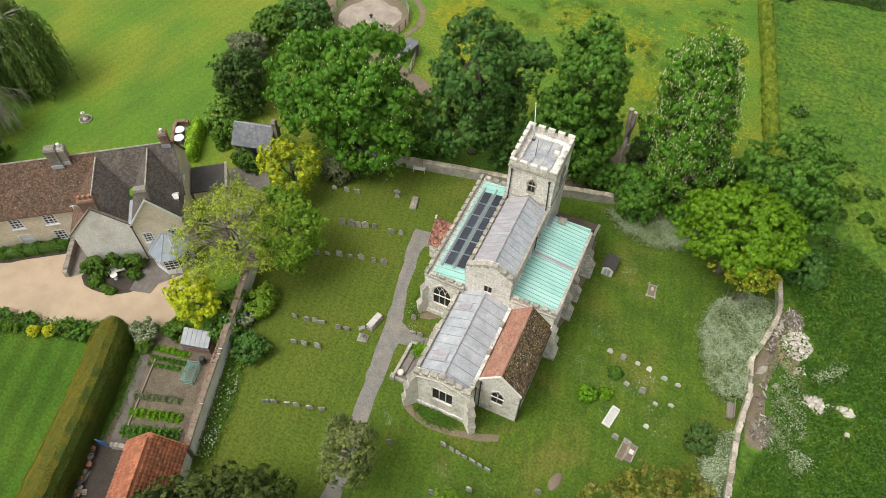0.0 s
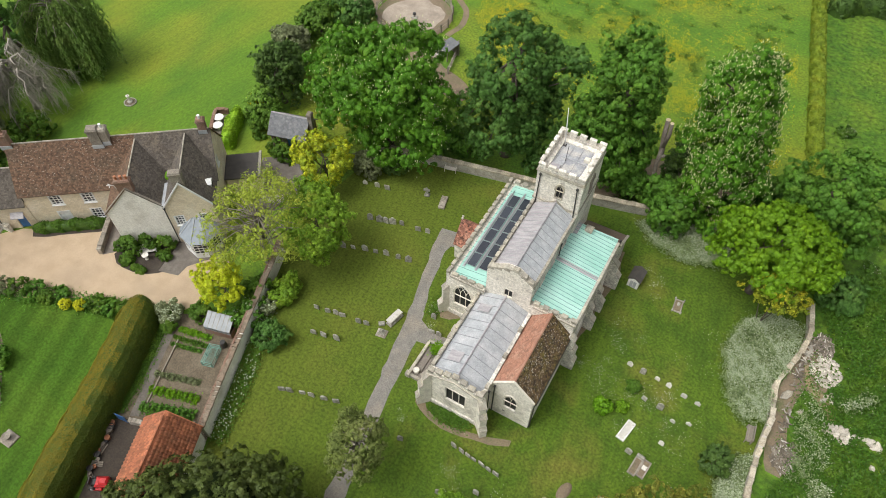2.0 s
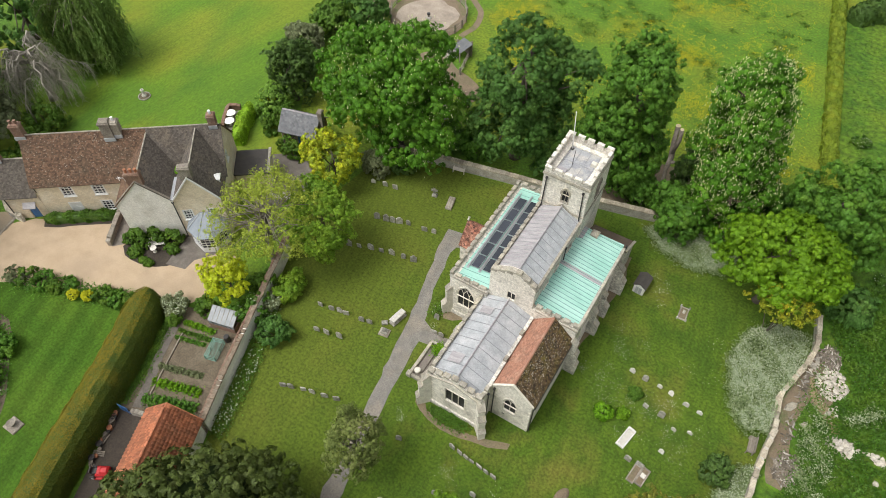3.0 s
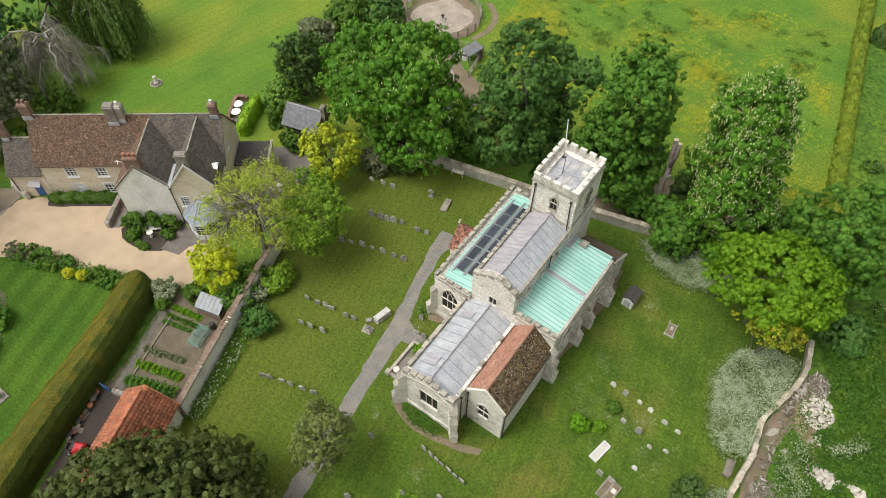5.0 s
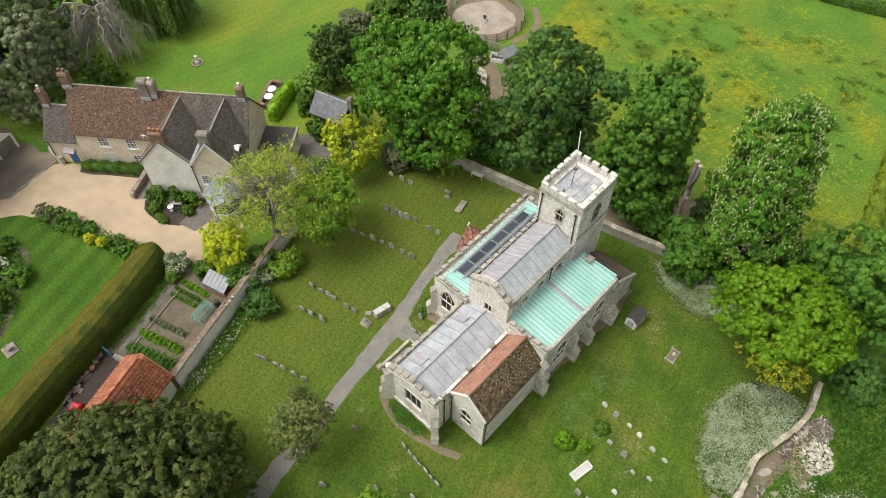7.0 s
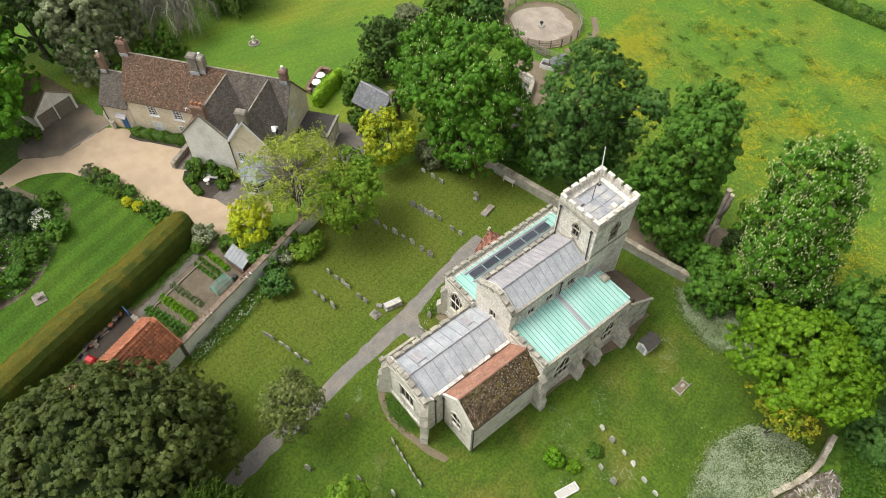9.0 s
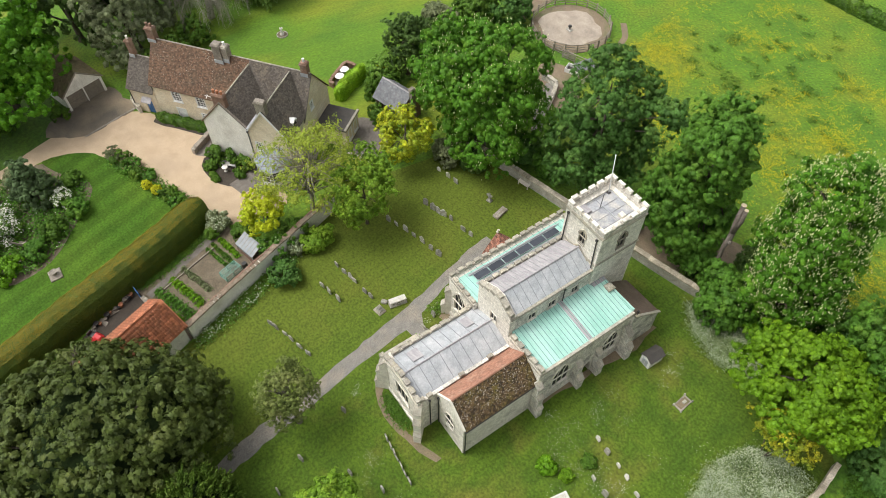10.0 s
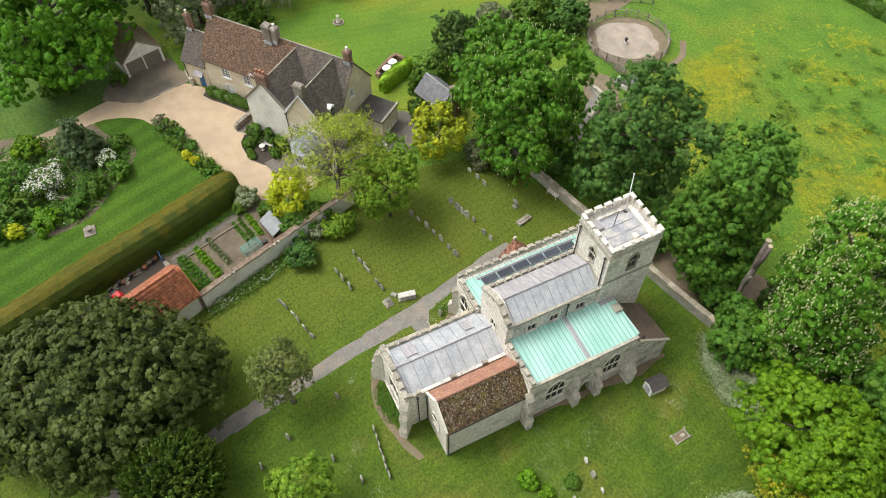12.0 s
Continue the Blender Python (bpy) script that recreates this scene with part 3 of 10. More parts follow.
def patch(name, points, z, mat, label, category, curved=True, wobble=0.06, seed=3):
    """A ground cover inside an outline, with an uneven edge that dips into the ground."""
    rnd = random.Random(seed)
    line = smooth_line(points, True) if curved else [Vector((*q, 0)) for q in points]
    line = [Vector((p.x + rnd.uniform(-wobble, wobble), p.y + rnd.uniform(-wobble, wobble), z)) for p in line]
    tris = tessellate_polygon([line])
    n = len(line)
    s = Shape()
    faces = []
    for t in tris:
        a, b, c = (line[i] for i in t)
        faces.append(t if (b - a).cross(c - a).z > 0 else (t[0], t[2], t[1]))
    s.add(line + [Vector((p.x, p.y, -0.05)) for p in line], faces + [(i, (i + 1) % n, n + (i + 1) % n, n + i) for i in range(n)])
    return solo(name, s, mat, label, category, kind="structure")


def ribbon(name, points, width, z, mat, label, category, wobble=0.05, seed=5):
    line = smooth_line(points, False, 0.6)
    left, right = [], []
    for i, p in enumerate(line):
        d = (line[min(i + 1, len(line) - 1)] - line[max(i - 1, 0)]).normalized()
        side = Vector((-d.y, d.x, 0)) * width / 2
        left.append((p.x + side.x, p.y + side.y))
        right.append((p.x - side.x, p.y - side.y))
    return patch(name, left + right[::-1], z, mat, label, category, curved=False, wobble=wobble, seed=seed)


# ---- plants ----
def leaf_cloud(rng, at, normal, size, ratio=0.6, fold=0.18, axis=None):
    """Small leaves, three-cornered where narrow, at points, facing along their normals."""
    n = len(at)
    normal = normal / (np.linalg.norm(normal, axis=1, keepdims=True) + 1e-9)
    r = rng.normal(size=(n, 3))
    a = np.cross(normal, r)
    if axis is not None:
        a = r * 0.35 - axis
        normal = normal - a * ((normal * a).sum(1) / ((a * a).sum(1) + 1e-9))[:, None]
        normal = normal / (np.linalg.norm(normal, axis=1, keepdims=True) + 1e-9)
    a /= np.linalg.norm(a, axis=1, keepdims=True) + 1e-9
    b = np.cross(normal, a)
    s = (size * rng.uniform(0.7, 1.3, n))[:, None]
    if ratio < 0.75:
        v = np.stack([at - a * s * 0.55 - normal * s * fold, at + a * s * 0.45 + b * s * 0.5 * ratio, at + a * s * 0.45 - b * s * 0.5 * ratio - normal * s * fold], axis=1)
        return v.reshape(-1, 3), np.arange(3 * n).reshape(n, 3)
    v = np.stack([at - a * s * 0.5, at + b * s * 0.5 * ratio - normal * s * fold, at + a * s * 0.5 - normal * s * fold * 0.5,
                  at - b * s * 0.5 * ratio - normal * s * fold], axis=1).reshape(-1, 3)
    return v, np.arange(4 * n).reshape(n, 4)


def rosettes(rng, at, normal, size, petals=6, width=0.36, droop=0.3, axis=None):
    """Sprays of leaves: petals that share a hub, domed over it and facing along the normal, drawn out along an axis if one is given."""
    n = len(at)
    normal = normal / (np.linalg.norm(normal, axis=1, keepdims=True) + 1e-9)
    a = np.cross(normal, rng.normal(size=(n, 3)))
    if axis is not None:
        a = axis - normal * (axis * normal).sum(1)[:, None] + rng.normal(size=(n, 3)) * 0.05
    a /= np.linalg.norm(a, axis=1, keepdims=True) + 1e-9
    b = np.cross(normal, a)
    s = (size * rng.uniform(0.7, 1.3, n))[:, None]
    v = [at + normal * s * 0.25]
    for k in range(petals):
        th = k * math.tau / petals + rng.uniform(-0.25, 0.25, n)
        long = s * rng.uniform(0.75, 1.2, (n, 1))
        if axis is not None:
            th = (k / (petals - 1) - 0.5) * 2.6 + rng.uniform(-0.15, 0.15, n)
            long = long * (0.65 + 0.6 * np.cos(th)[:, None])
        drop = normal * (s * droop * rng.uniform(0.5, 1.5, (n, 1)))
        for side in (-width, width):
            q = th + side * rng.uniform(0.8, 1.2, n)
            v.append(at + (a * np.cos(q)[:, None] + b * np.sin(q)[:, None]) * long - drop)
    v = np.stack(v, axis=1)
    base = np.arange(n)[:, None] * (1 + 2 * petals)
    f = np.stack([np.concatenate([base, base + 1 + 2 * k, base + 2 + 2 * k], axis=1) for k in range(petals)], axis=1)
    return v.reshape(-1, 3), f.reshape(-1, 3)


def unit(rng, n):
    d = rng.normal(size=(n, 3))
    return d / np.linalg.norm(d, axis=1, keepdims=True)


def lobes_of(rng, centre, radii, count, size, low=-0.45, rough=0.25):
    """Centres and sizes of the clumps that make up a crown."""
    d = unit(rng, count * 3)
    d = d[d[:, 2] > low][:count]
    phase = rng.uniform(0, 6.28, 3)
    f = 1 + rough * (np.sin(d[:, 0] * 3.1 + phase[0]) * np.sin(d[:, 1] * 2.7 + phase[1]) + 0.6 * np.sin(d[:, 2] * 4.3 + phase[2]))
    f *= rng.uniform(0.55, 0.92, len(d)) ** 0.7
    c = np.asarray(centre) + d * np.asarray(radii) * f[:, None]
    r = size * rng.uniform(0.7, 1.3, len(d))
    return c, r, d


def crown_arrays(seed, masses, count, size, per, leaf, low=-0.45, rough=0.25, fill=0.3, ratio=0.6, clump=1.0, tuft=0.34):
    """masses: (x, y, z, rx, ry, rz) of the swellings that a crown is made of. Clumps sit on them, tufts on the clumps, and sprays of leaves in the tufts."""
    rng = np.random.default_rng(seed)
    petals, sprays = 5, 7
    total = 1.85 * count * per
    size, count = size * 0.8 * clump, int(count * 1.8 / clump ** 1.5)
    area = np.array([(m[3] * m[4] + m[4] * m[5] + m[3] * m[5]) for m in masses])
    share = np.maximum(4, (count * area / area.sum()).astype(int))
    groups = [lobes_of(rng, m[:3], m[3:], int(k), size, low, rough) for m, k in zip(masses, share)]
    groups += [(np.array([[m[0], m[1], m[2] + 0.62 * m[5]]]), np.array([size * 1.15]), np.array([[0.0, 0.0, 1.0]])) for m in masses]
    c, r, d = (np.concatenate([g[i] for g in groups]) for i in range(3))
    tuft = min(tuft, size * 0.42)
    k = np.maximum(2, (total / petals / sprays * r ** 2 / (r ** 2).sum())).astype(int)
    pick = np.repeat(np.arange(len(c)), k)
    n = len(pick)
    e = unit(rng, n) + d[pick] * 0.6 + np.array([0, 0, 0.3])
    e /= np.linalg.norm(e, axis=1, keepdims=True) + 1e-9
    rad = r[pick] * np.where(rng.random(n) < fill, rng.uniform(0.1, 0.7, n), rng.uniform(0.62, 1.14, n))
    heart = c[pick] + e * rad[:, None] * np.array([1.1, 1.1, 0.8])
    out = e + d[pick] * 0.4 + rng.normal(size=(n, 3)) * 0.25 + np.array([0, 0, 0.35])
    out /= np.linalg.norm(out, axis=1, keepdims=True) + 1e-9
    heart, out = np.repeat(heart, sprays, axis=0), np.repeat(out, sprays, axis=0)
    w = unit(rng, len(heart)) + out * 0.7
    w /= np.linalg.norm(w, axis=1, keepdims=True) + 1e-9
    big = np.repeat(rng.uniform(0.6, 1.35, n), sprays)[:, None] * tuft
    at = heart + w * big * rng.uniform(0.5, 1.05, (len(heart), 1))
    nor = w + out * 0.5 + rng.normal(size=w.shape) * 0.3
    keep = at[:, 2] > 0.05
    axis = (w + out)[keep] if ratio < 0.5 else None
    v, f = rosettes(rng, at[keep], nor[keep], leaf * (0.72 if ratio >= 0.5 else 0.95), petals, 0.42 if ratio >= 0.5 else 0.24, axis=axis)
    return v, f, (c, r, d)


def tree(name, label, x, y, radii, z, leaf_mat, seed, count=60, size=1.6, per=260, leaf=0.42, bark=None, trunk=0.4,
         blossom=0, low=-0.45, rough=0.25, fill=0.3, limbs=9, lean=(0, 0), ratio=0.6, category="tree", group="", masses=None, clump=1.0, tuft=0.34, dense=0.0):
    """A tapered trunk with limbs, and a crown of many leaves in clumps."""
    rnd = random.Random(seed)
    root = thing(name, label, category, Matrix.Translation((x, y, 0)), group)
    masses = masses or [(lean[0], lean[1], z, *radii)]
    z, radii = masses[0][2], masses[0][3:]
    v, f, (c, r, d) = crown_arrays(seed, masses, count, size, per, leaf, low, rough, fill, ratio, clump, tuft)
    s = Shape()
    fork = max(z - radii[2] * 0.7, 0.8)
    tip = Vector((lean[0], lean[1], z + radii[2] * 0.4))
    base = Vector((0, 0, -0.1))
    mid = Vector((lean[0] * 0.4 + rnd.uniform(-0.2, 0.2), lean[1] * 0.4 + rnd.uniform(-0.2, 0.2), fork))
    s.tube([base, base + Vector((0, 0, 0.5)), mid, (mid + tip) / 2 + Vector((rnd.uniform(-0.3, 0.3), rnd.uniform(-0.3, 0.3), 0)), tip],
           [trunk * 1.5, trunk, trunk * 0.75, trunk * 0.4, 0.05], 9)
    order = list(range(len(c)))
    rnd.shuffle(order)
    for i in order[:limbs]:
        e = Vector(c[i])
        t = rnd.uniform(0.0, 0.9)
        a = mid.lerp(tip, t)
        b = a.lerp(e, 0.5) + Vector((0, 0, rnd.uniform(-0.2, 0.5)))
        thin = 0.42 if limbs < 30 else 0.26
        s.tube([a, b, e], [trunk * thin * (1 - 0.4 * t), trunk * thin * 0.6, 0.02], 6)
    part("trunk", s, bark or BARK, root, smooth=True)
    part("crown", leaf_sheet("crown", v, f, leaf_mat), leaf_mat, root)
    # solid bodies added to close the gaps, coloured dark as the crown's shaded inside
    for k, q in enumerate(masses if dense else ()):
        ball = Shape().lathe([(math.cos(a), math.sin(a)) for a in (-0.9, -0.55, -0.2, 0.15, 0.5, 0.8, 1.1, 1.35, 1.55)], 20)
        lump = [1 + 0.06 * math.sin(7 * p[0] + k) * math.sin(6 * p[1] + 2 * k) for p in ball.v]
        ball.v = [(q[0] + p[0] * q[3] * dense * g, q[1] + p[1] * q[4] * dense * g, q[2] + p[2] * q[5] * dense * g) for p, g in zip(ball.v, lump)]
        part("inner_foliage", ball, CROWN_SHADE, root, "solid core coloured dark for the crown's inner shade", smooth=True)
    if blossom:
        rng = np.random.default_rng(seed + 50)
        pick = rng.integers(0, len(c), blossom)
        e = d[pick] * 0.6 + unit(rng, blossom) * 0.8 + np.array([0, 0, 0.5])
        e /= np.linalg.norm(e, axis=1, keepdims=True)
        at = c[pick] + e * (r[pick] * rng.uniform(1.05, 1.35, blossom))[:, None] * np.array([1.1, 1.1, 0.9])
        q = []
        for k in range(3):
            q.append(at + np.array([0, 0, 0.07 * k]))
        at = np.concatenate(q)
        v, f = leaf_cloud(rng, at, unit(rng, len(at)) + np.array([0, 0, 0.6]), 0.115, 0.9)
        part("blossom", leaf_sheet("blossom", v, f, CANDLE), CANDLE, root, "upright white flower candles", kind="stuff")
    return root


def bush(name, label, x, y, radii, leaf_mat, seed, z=None, count=22, size=None, per=170, leaf=0.24, category="shrub", flowers=0,
         flower_mat=None, flower_size=0.12, group="", rough=0.2):
    """A shrub: short stems and a low crown of leaves down to the ground."""
    rx, ry, rz = radii
    z = rz * 0.75 if z is None else z
    size = size or 0.38 * (rx + ry + rz) / 3
    root = thing(name, label, category, Matrix.Translation((x, y, 0)), group)
    v, f, (c, r, d) = crown_arrays(seed, [(0, 0, z, rx, ry, rz)], count, size, per * 1.15, leaf * 0.84, low=-0.75, rough=rough, tuft=0.24)
    s = Shape()
    rnd = random.Random(seed)
    for i in range(4):
        e = Vector(c[i % len(c)])
        s.tube([(rnd.uniform(-0.1, 0.1), rnd.uniform(-0.1, 0.1), -0.05), e * 0.5, e], [0.06, 0.04, 0.015], 5)
    part("stem", s, BARK, root)
    part("crown", leaf_sheet("crown", v, f, leaf_mat), leaf_mat, root)
    if flowers:
        rng = np.random.default_rng(seed + 9)
        pick = rng.integers(0, len(c), flowers)
        e = unit(rng, flowers) + np.array([0, 0, 0.7]) + d[pick] * 0.3
        e /= np.linalg.norm(e, axis=1, keepdims=True)
        at = c[pick] + e * (r[pick] * 1.1)[:, None]
        v, f = leaf_cloud(rng, at, e + np.array([0, 0, 0.4]), flower_size, 0.9, 0.05)
        part("blossom", leaf_sheet("blossom", v, f, flower_mat or PARSLEY), flower_mat or PARSLEY, root, kind="stuff")
    return root


def inside(x, y, poly):
    r = np.zeros(len(x), dtype=bool)
    n = len(poly)
    for i in range(n):
        (ax, ay), (bx, by) = poly[i], poly[(i + 1) % n]
        hit = ((ay > y) != (by > y)) & (x < (bx - ax) * (y - ay) / (by - ay + 1e-12) + ax)
        r ^= hit
    return r


def scatter(rng, poly, n):
    xs, ys = [p[0] for p in poly], [p[1] for p in poly]
    x, y = rng.uniform(min(xs), max(xs), n), rng.uniform(min(ys), max(ys), n)
    k = inside(x, y, poly)
    return x[k], y[k]


def undergrowth(name, label, poly, mat, seed, n, leaf, high, category, flowers=0, flower_mat=None, flower_size=0.14, lumps=0.25, clear=()):
    """A low bank of plants inside an outline: leaves over uneven humps, with flower heads above."""
    rng = np.random.default_rng(seed)
    ph = rng.uniform(0, 6, 4)

    def hump(x, y):
        return (0.62 + lumps * (np.sin(x * 1.7 + ph[0]) * np.sin(y * 1.9 + ph[1]) + 0.6 * np.sin(x * 4.1 + ph[2]) * np.sin(y * 3.7 + ph[3])))

    x, y = scatter(rng, poly, int(n * 1.5))
    x, y = x + rng.normal(size=len(x)) * 0.3, y + rng.normal(size=len(y)) * 0.3
    for cx, cy, r in clear:
        k = np.hypot(x - cx, y - cy) > r * rng.uniform(0.8, 1.2, len(x))
        x, y = x[k], y[k]
    z = high * hump(x, y) * rng.uniform(0.25, 1.0, len(x)) ** 0.5
    nor = rng.normal(size=(len(x), 3)) * 0.6 + np.array([0, 0, 1.0])
    v, f = leaf_cloud(rng, np.stack([x, y, np.maximum(z, 0.04)], 1), nor, leaf, 0.6)
    root = thing(name, label, category, Matrix.Translation((float(np.mean(x)), float(np.mean(y)), 0)), kind="stuff")
    m = root.matrix_world.inverted()
    part("leaves", leaf_sheet("leaves", v, f, mat), mat, root, m=Matrix.Translation(m.translation), kind="stuff")
    if flowers:
        x, y = scatter(rng, poly, flowers)
        k = rng.random(len(x)) < 0.55 + 0.45 * np.sin(x * 0.9 + ph[1]) * np.sin(y * 1.1 + ph[2])
        x, y = x[k], y[k]
        z = high * hump(x, y) + rng.uniform(0.02, 0.2, len(x))
        v, f = leaf_cloud(rng, np.stack([x, y, z], 1), rng.normal(size=(len(x), 3)) * 0.3 + np.array([0, 0, 1.0]), flower_size, 0.95, 0.04)
        part("flowers", leaf_sheet("flowers", v, f, flower_mat or PARSLEY), flower_mat or PARSLEY, root, m=Matrix.Translation(m.translation), kind="stuff")
    return root

# ---- ground and its covers ----
def land():
    """One sheet out to the horizon, finer and gently uneven round the place."""
    lines = [-2500, -1200, -500, -250, -140] + [k * 4.0 for k in range(-28, 29)] + [140, 250, 500, 1200, 2500]
    n = len(lines)
    v = []
    for y in lines:
        for x in lines:
            far = max(0.0, min(1.0, (math.hypot(x, y) - 75) / 40))
            v.append((x, y, -0.03 + far * 0.5 * noise.noise(Vector((x * 0.02, y * 0.02, 0.3)))))
    s = Shape().add(v, [(j * n + i, j * n + i + 1, (j + 1) * n + i + 1, (j + 1) * n + i) for j in range(n - 1) for i in range(n - 1)])
    return solo("ground", s, PADDOCK, "bright green pasture grass with yellow patches", "ground", kind="structure", smooth=True)


land()
CHURCHYARD = [(-24.6, 19.5), (-22.5, 21.8), (-9.7, 24.6), (0.7, 26.6), (9.6, 28.9), (16, 30.5), (23.6, 25), (24.0, 20.9), (23.2, 16.4), (22.5, 14),
              (23.1, 11), (22.8, 7.7), (22.8, 1), (22.8, -12), (21, -34), (-6, -48), (-18.5, -44), (-15.2, -24), (-18.2, -14.6), (-21, -6), (-24.3, 3.5), (-26, 11)]
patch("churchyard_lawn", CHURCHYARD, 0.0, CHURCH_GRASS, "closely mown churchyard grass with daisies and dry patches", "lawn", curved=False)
patch("house_lawn", [(-51.5, 2.5), (-34, 13.5), (-36.5, 20), (-39, 24.5), (-43, 30), (-46, 38), (-50, 50), (-62, 80), (-110, 80), (-110, -2), (-63, -3), (-57, -3)],
      0.0, LAWN, "wide sunny mown lawn behind the house", "lawn")
patch("garden_lawn", [(-50.2, -19.6), (-49.2, -14.6), (-46.6, -12.6), (-43.0, -11.2), (-39.0, -9.2), (-35.0, -7.9), (-32.5, -12), (-30.8, -17), (-29, -24), (-26, -32),
      (-22, -46), (-46, -46), (-38.5, -31.5), (-34.5, -27.5), (-35.0, -23.0), (-38.2, -19.6), (-41.3, -16.9), (-43.6, -16.3), (-46.6, -18.4)],
      0.012, STRIPED, "garden lawn mown in stripes", "lawn")
patch("border_soil", [(-49.4, -19.6), (-46.6, -18.0), (-43.8, -15.8), (-40.9, -16.4), (-37.2, -19.8), (-34.2, -23.8), (-34.5, -28.5), (-42, -38), (-52, -36), (-50.5, -25)],
      0.006, SOIL, "dark soil of a planted border", "flower bed")
# tree shade here is carried by the darker grass colour
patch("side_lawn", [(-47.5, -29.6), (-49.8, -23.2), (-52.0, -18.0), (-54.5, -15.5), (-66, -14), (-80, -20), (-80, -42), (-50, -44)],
      0.004, SHADE_TINTED_GRASS, "grass coloured darker for the shade of trees", "lawn")
patch("gravel_drive", [(-52.2, -8.6), (-49.3, -5.8), (-46.2, -3.9), (-44.4, -2.2), (-42.6, -1.6), (-40.9, -2.6), (-38.2, -3.0), (-36.0, -2.8), (-34.2, -2.0), (-32.6, -1.2), (-31.8, 0.4),
      (-30.2, 1.0), (-28.4, 0.4), (-28.4, -3.6), (-29.0, -5.6), (-30.2, -6.2), (-31.6, -6.6), (-35.5, -8.4), (-38.6, -9.7), (-42.4, -12.0), (-46.0, -13.4), (-48.5, -15.2),
      (-49.9, -19.6), (-48.0, -24.4), (-46.4, -31), (-49.6, -29.4), (-51.2, -23.6), (-53.0, -18.4), (-53.3, -14)],
      0.018, GRAVEL, "pale buff gravel drive", "drive", wobble=0.1)
patch("tarmac_apron", [(-52.5, -7.7), (-51.8, -11.0), (-51.1, -14.2), (-52.4, -16.4), (-53.7, -18.2), (-55.8, -17.5), (-56.8, -14.6), (-57.6, -12.2), (-58.3, -9.4), (-56.2, -8.6)],
      0.024, APRON, "dusty dark tarmac apron before a garage", "drive", wobble=0.25)
ribbon("apron_kerb", [(-51.0, -14.4), (-51.8, -11.0), (-52.5, -7.7)], 0.22, 0.07, OLD_STONE, "low stone kerb between apron and gravel", "kerb")
patch("tarmac_path", [(-12.3, 15.5), (-11.6, 11.2), (-11.0, 8.6), (-10.3, 6.0), (-9.6, 2.2), (-9.1, -0.5), (-8.6, -3.1), (-8.1, -5.9), (-7.3, -9.6), (-7.0, -13), (-6.3, -16), (-5.6, -19.2), (-4.6, -26), (-3.6, -36),
      (-2.0, -36), (-3.2, -26), (-4.2, -19.4), (-4.9, -15.2), (-5.4, -12.6), (-5.9, -9.4), (-6.7, -5.6), (-7.1, -2.6), (-7.5, -0.2), (-7.8, 1.6), (-7.6, 2.5), (-5.6, 2.9), (-3.9, 3.0), (-3.9, 4.3),
      (-5.4, 4.15), (-7.4, 4.2), (-8.4, 4.7), (-9.0, 6.2), (-9.8, 9.2), (-10.3, 12), (-10.5, 13.8), (-9.4, 14.0), (-9.4, 15.6), (-10.8, 15.8)],
      0.02, TARMAC, "worn grey tarmac church path with soft edges", "path", wobble=0.12)
patch("wall_foot_bed", [(-4.2, -1.9), (-5.0, -2.0), (-4.7, -2.7), (-3.9, -3.2), (-1.6, -3.75), (0.4, -3.5), (2.8, -2.95), (4.4, -2.2), (4.3, -1.7), (2.6, -2.4), (0.4, -2.95), (-1.7, -3.2), (-3.5, -2.75), (-3.9, -2.3)],
      0.016, DIRT, "bare earth edging round the church foot", "flower bed")
patch("south_foot_bed", [(5.1, 7.6), (5.4, 7.9), (5.45, 10.8), (5.75, 12.6), (5.6, 14.6), (6.0, 17.0), (6.2, 19.0), (5.7, 20.6), (5.6, 22.2), (5.2, 22.2)], 0.014, DIRT, "bare shaded earth along the church wall", "flower bed")
patch("round_bed", [(-7.1, 5.9), (-6.2, 6.1), (-5.3, 6.9), (-6.9, 7.0), (-7.4, 8.4), (-7.7, 7.4)], 0.016, DIRT, "bare earth below the aisle wall", "flower bed")
patch("kitchen_garden", [(-29.0, -6.2), (-23.4, -4.2), (-19.2, -14.3), (-22.6, -16.2), (-26.8, -17.0), (-27.2, -13.2), (-28.4, -9.6)], 0.016, SOIL, "bare brown kitchen garden soil", "flower bed", curved=False)
# the verge takes the same grass colour with shade mixed in
patch("garden_verge", [(-29.9, -8.0), (-29.0, -8.2), (-27.9, -11.2), (-26.9, -14.2), (-26.4, -16.2), (-27.2, -16.6), (-28.0, -14.0), (-29.0, -11.0)], 0.024, SHADE_TINTED_GRASS, "narrow grass verge below the hedge", "verge", curved=False)
ribbon("garden_path", [(-29.4, -6.1), (-28.4, -8.6), (-27.35, -11.4), (-26.3, -13.7), (-25.3, -16.2)], 0.85, 0.034, PAVING, "narrow brick garden path", "path")
patch("tool_yard", [(-26.9, -17.0), (-22.8, -16.0), (-21.0, -21.0), (-19.5, -26), (-23.0, -26.5), (-24.8, -22)], 0.02, DARK_EARTH, "dark beaten tool yard", "yard", curved=False)
patch("rough_field", [(23.6, 25.2), (20.2, 46), (18.0, 58), (15.4, 73), (9, 110), (10, 200), (200, 200), (200, -90), (22.8, -90), (23.0, 1), (23.3, 8), (23.4, 11), (22.8, 14.4), (23.4, 16.8), (24.2, 21)],
      -0.008, ROUGH_FIELD, "rough deep-green meadow grass", "field", curved=False)
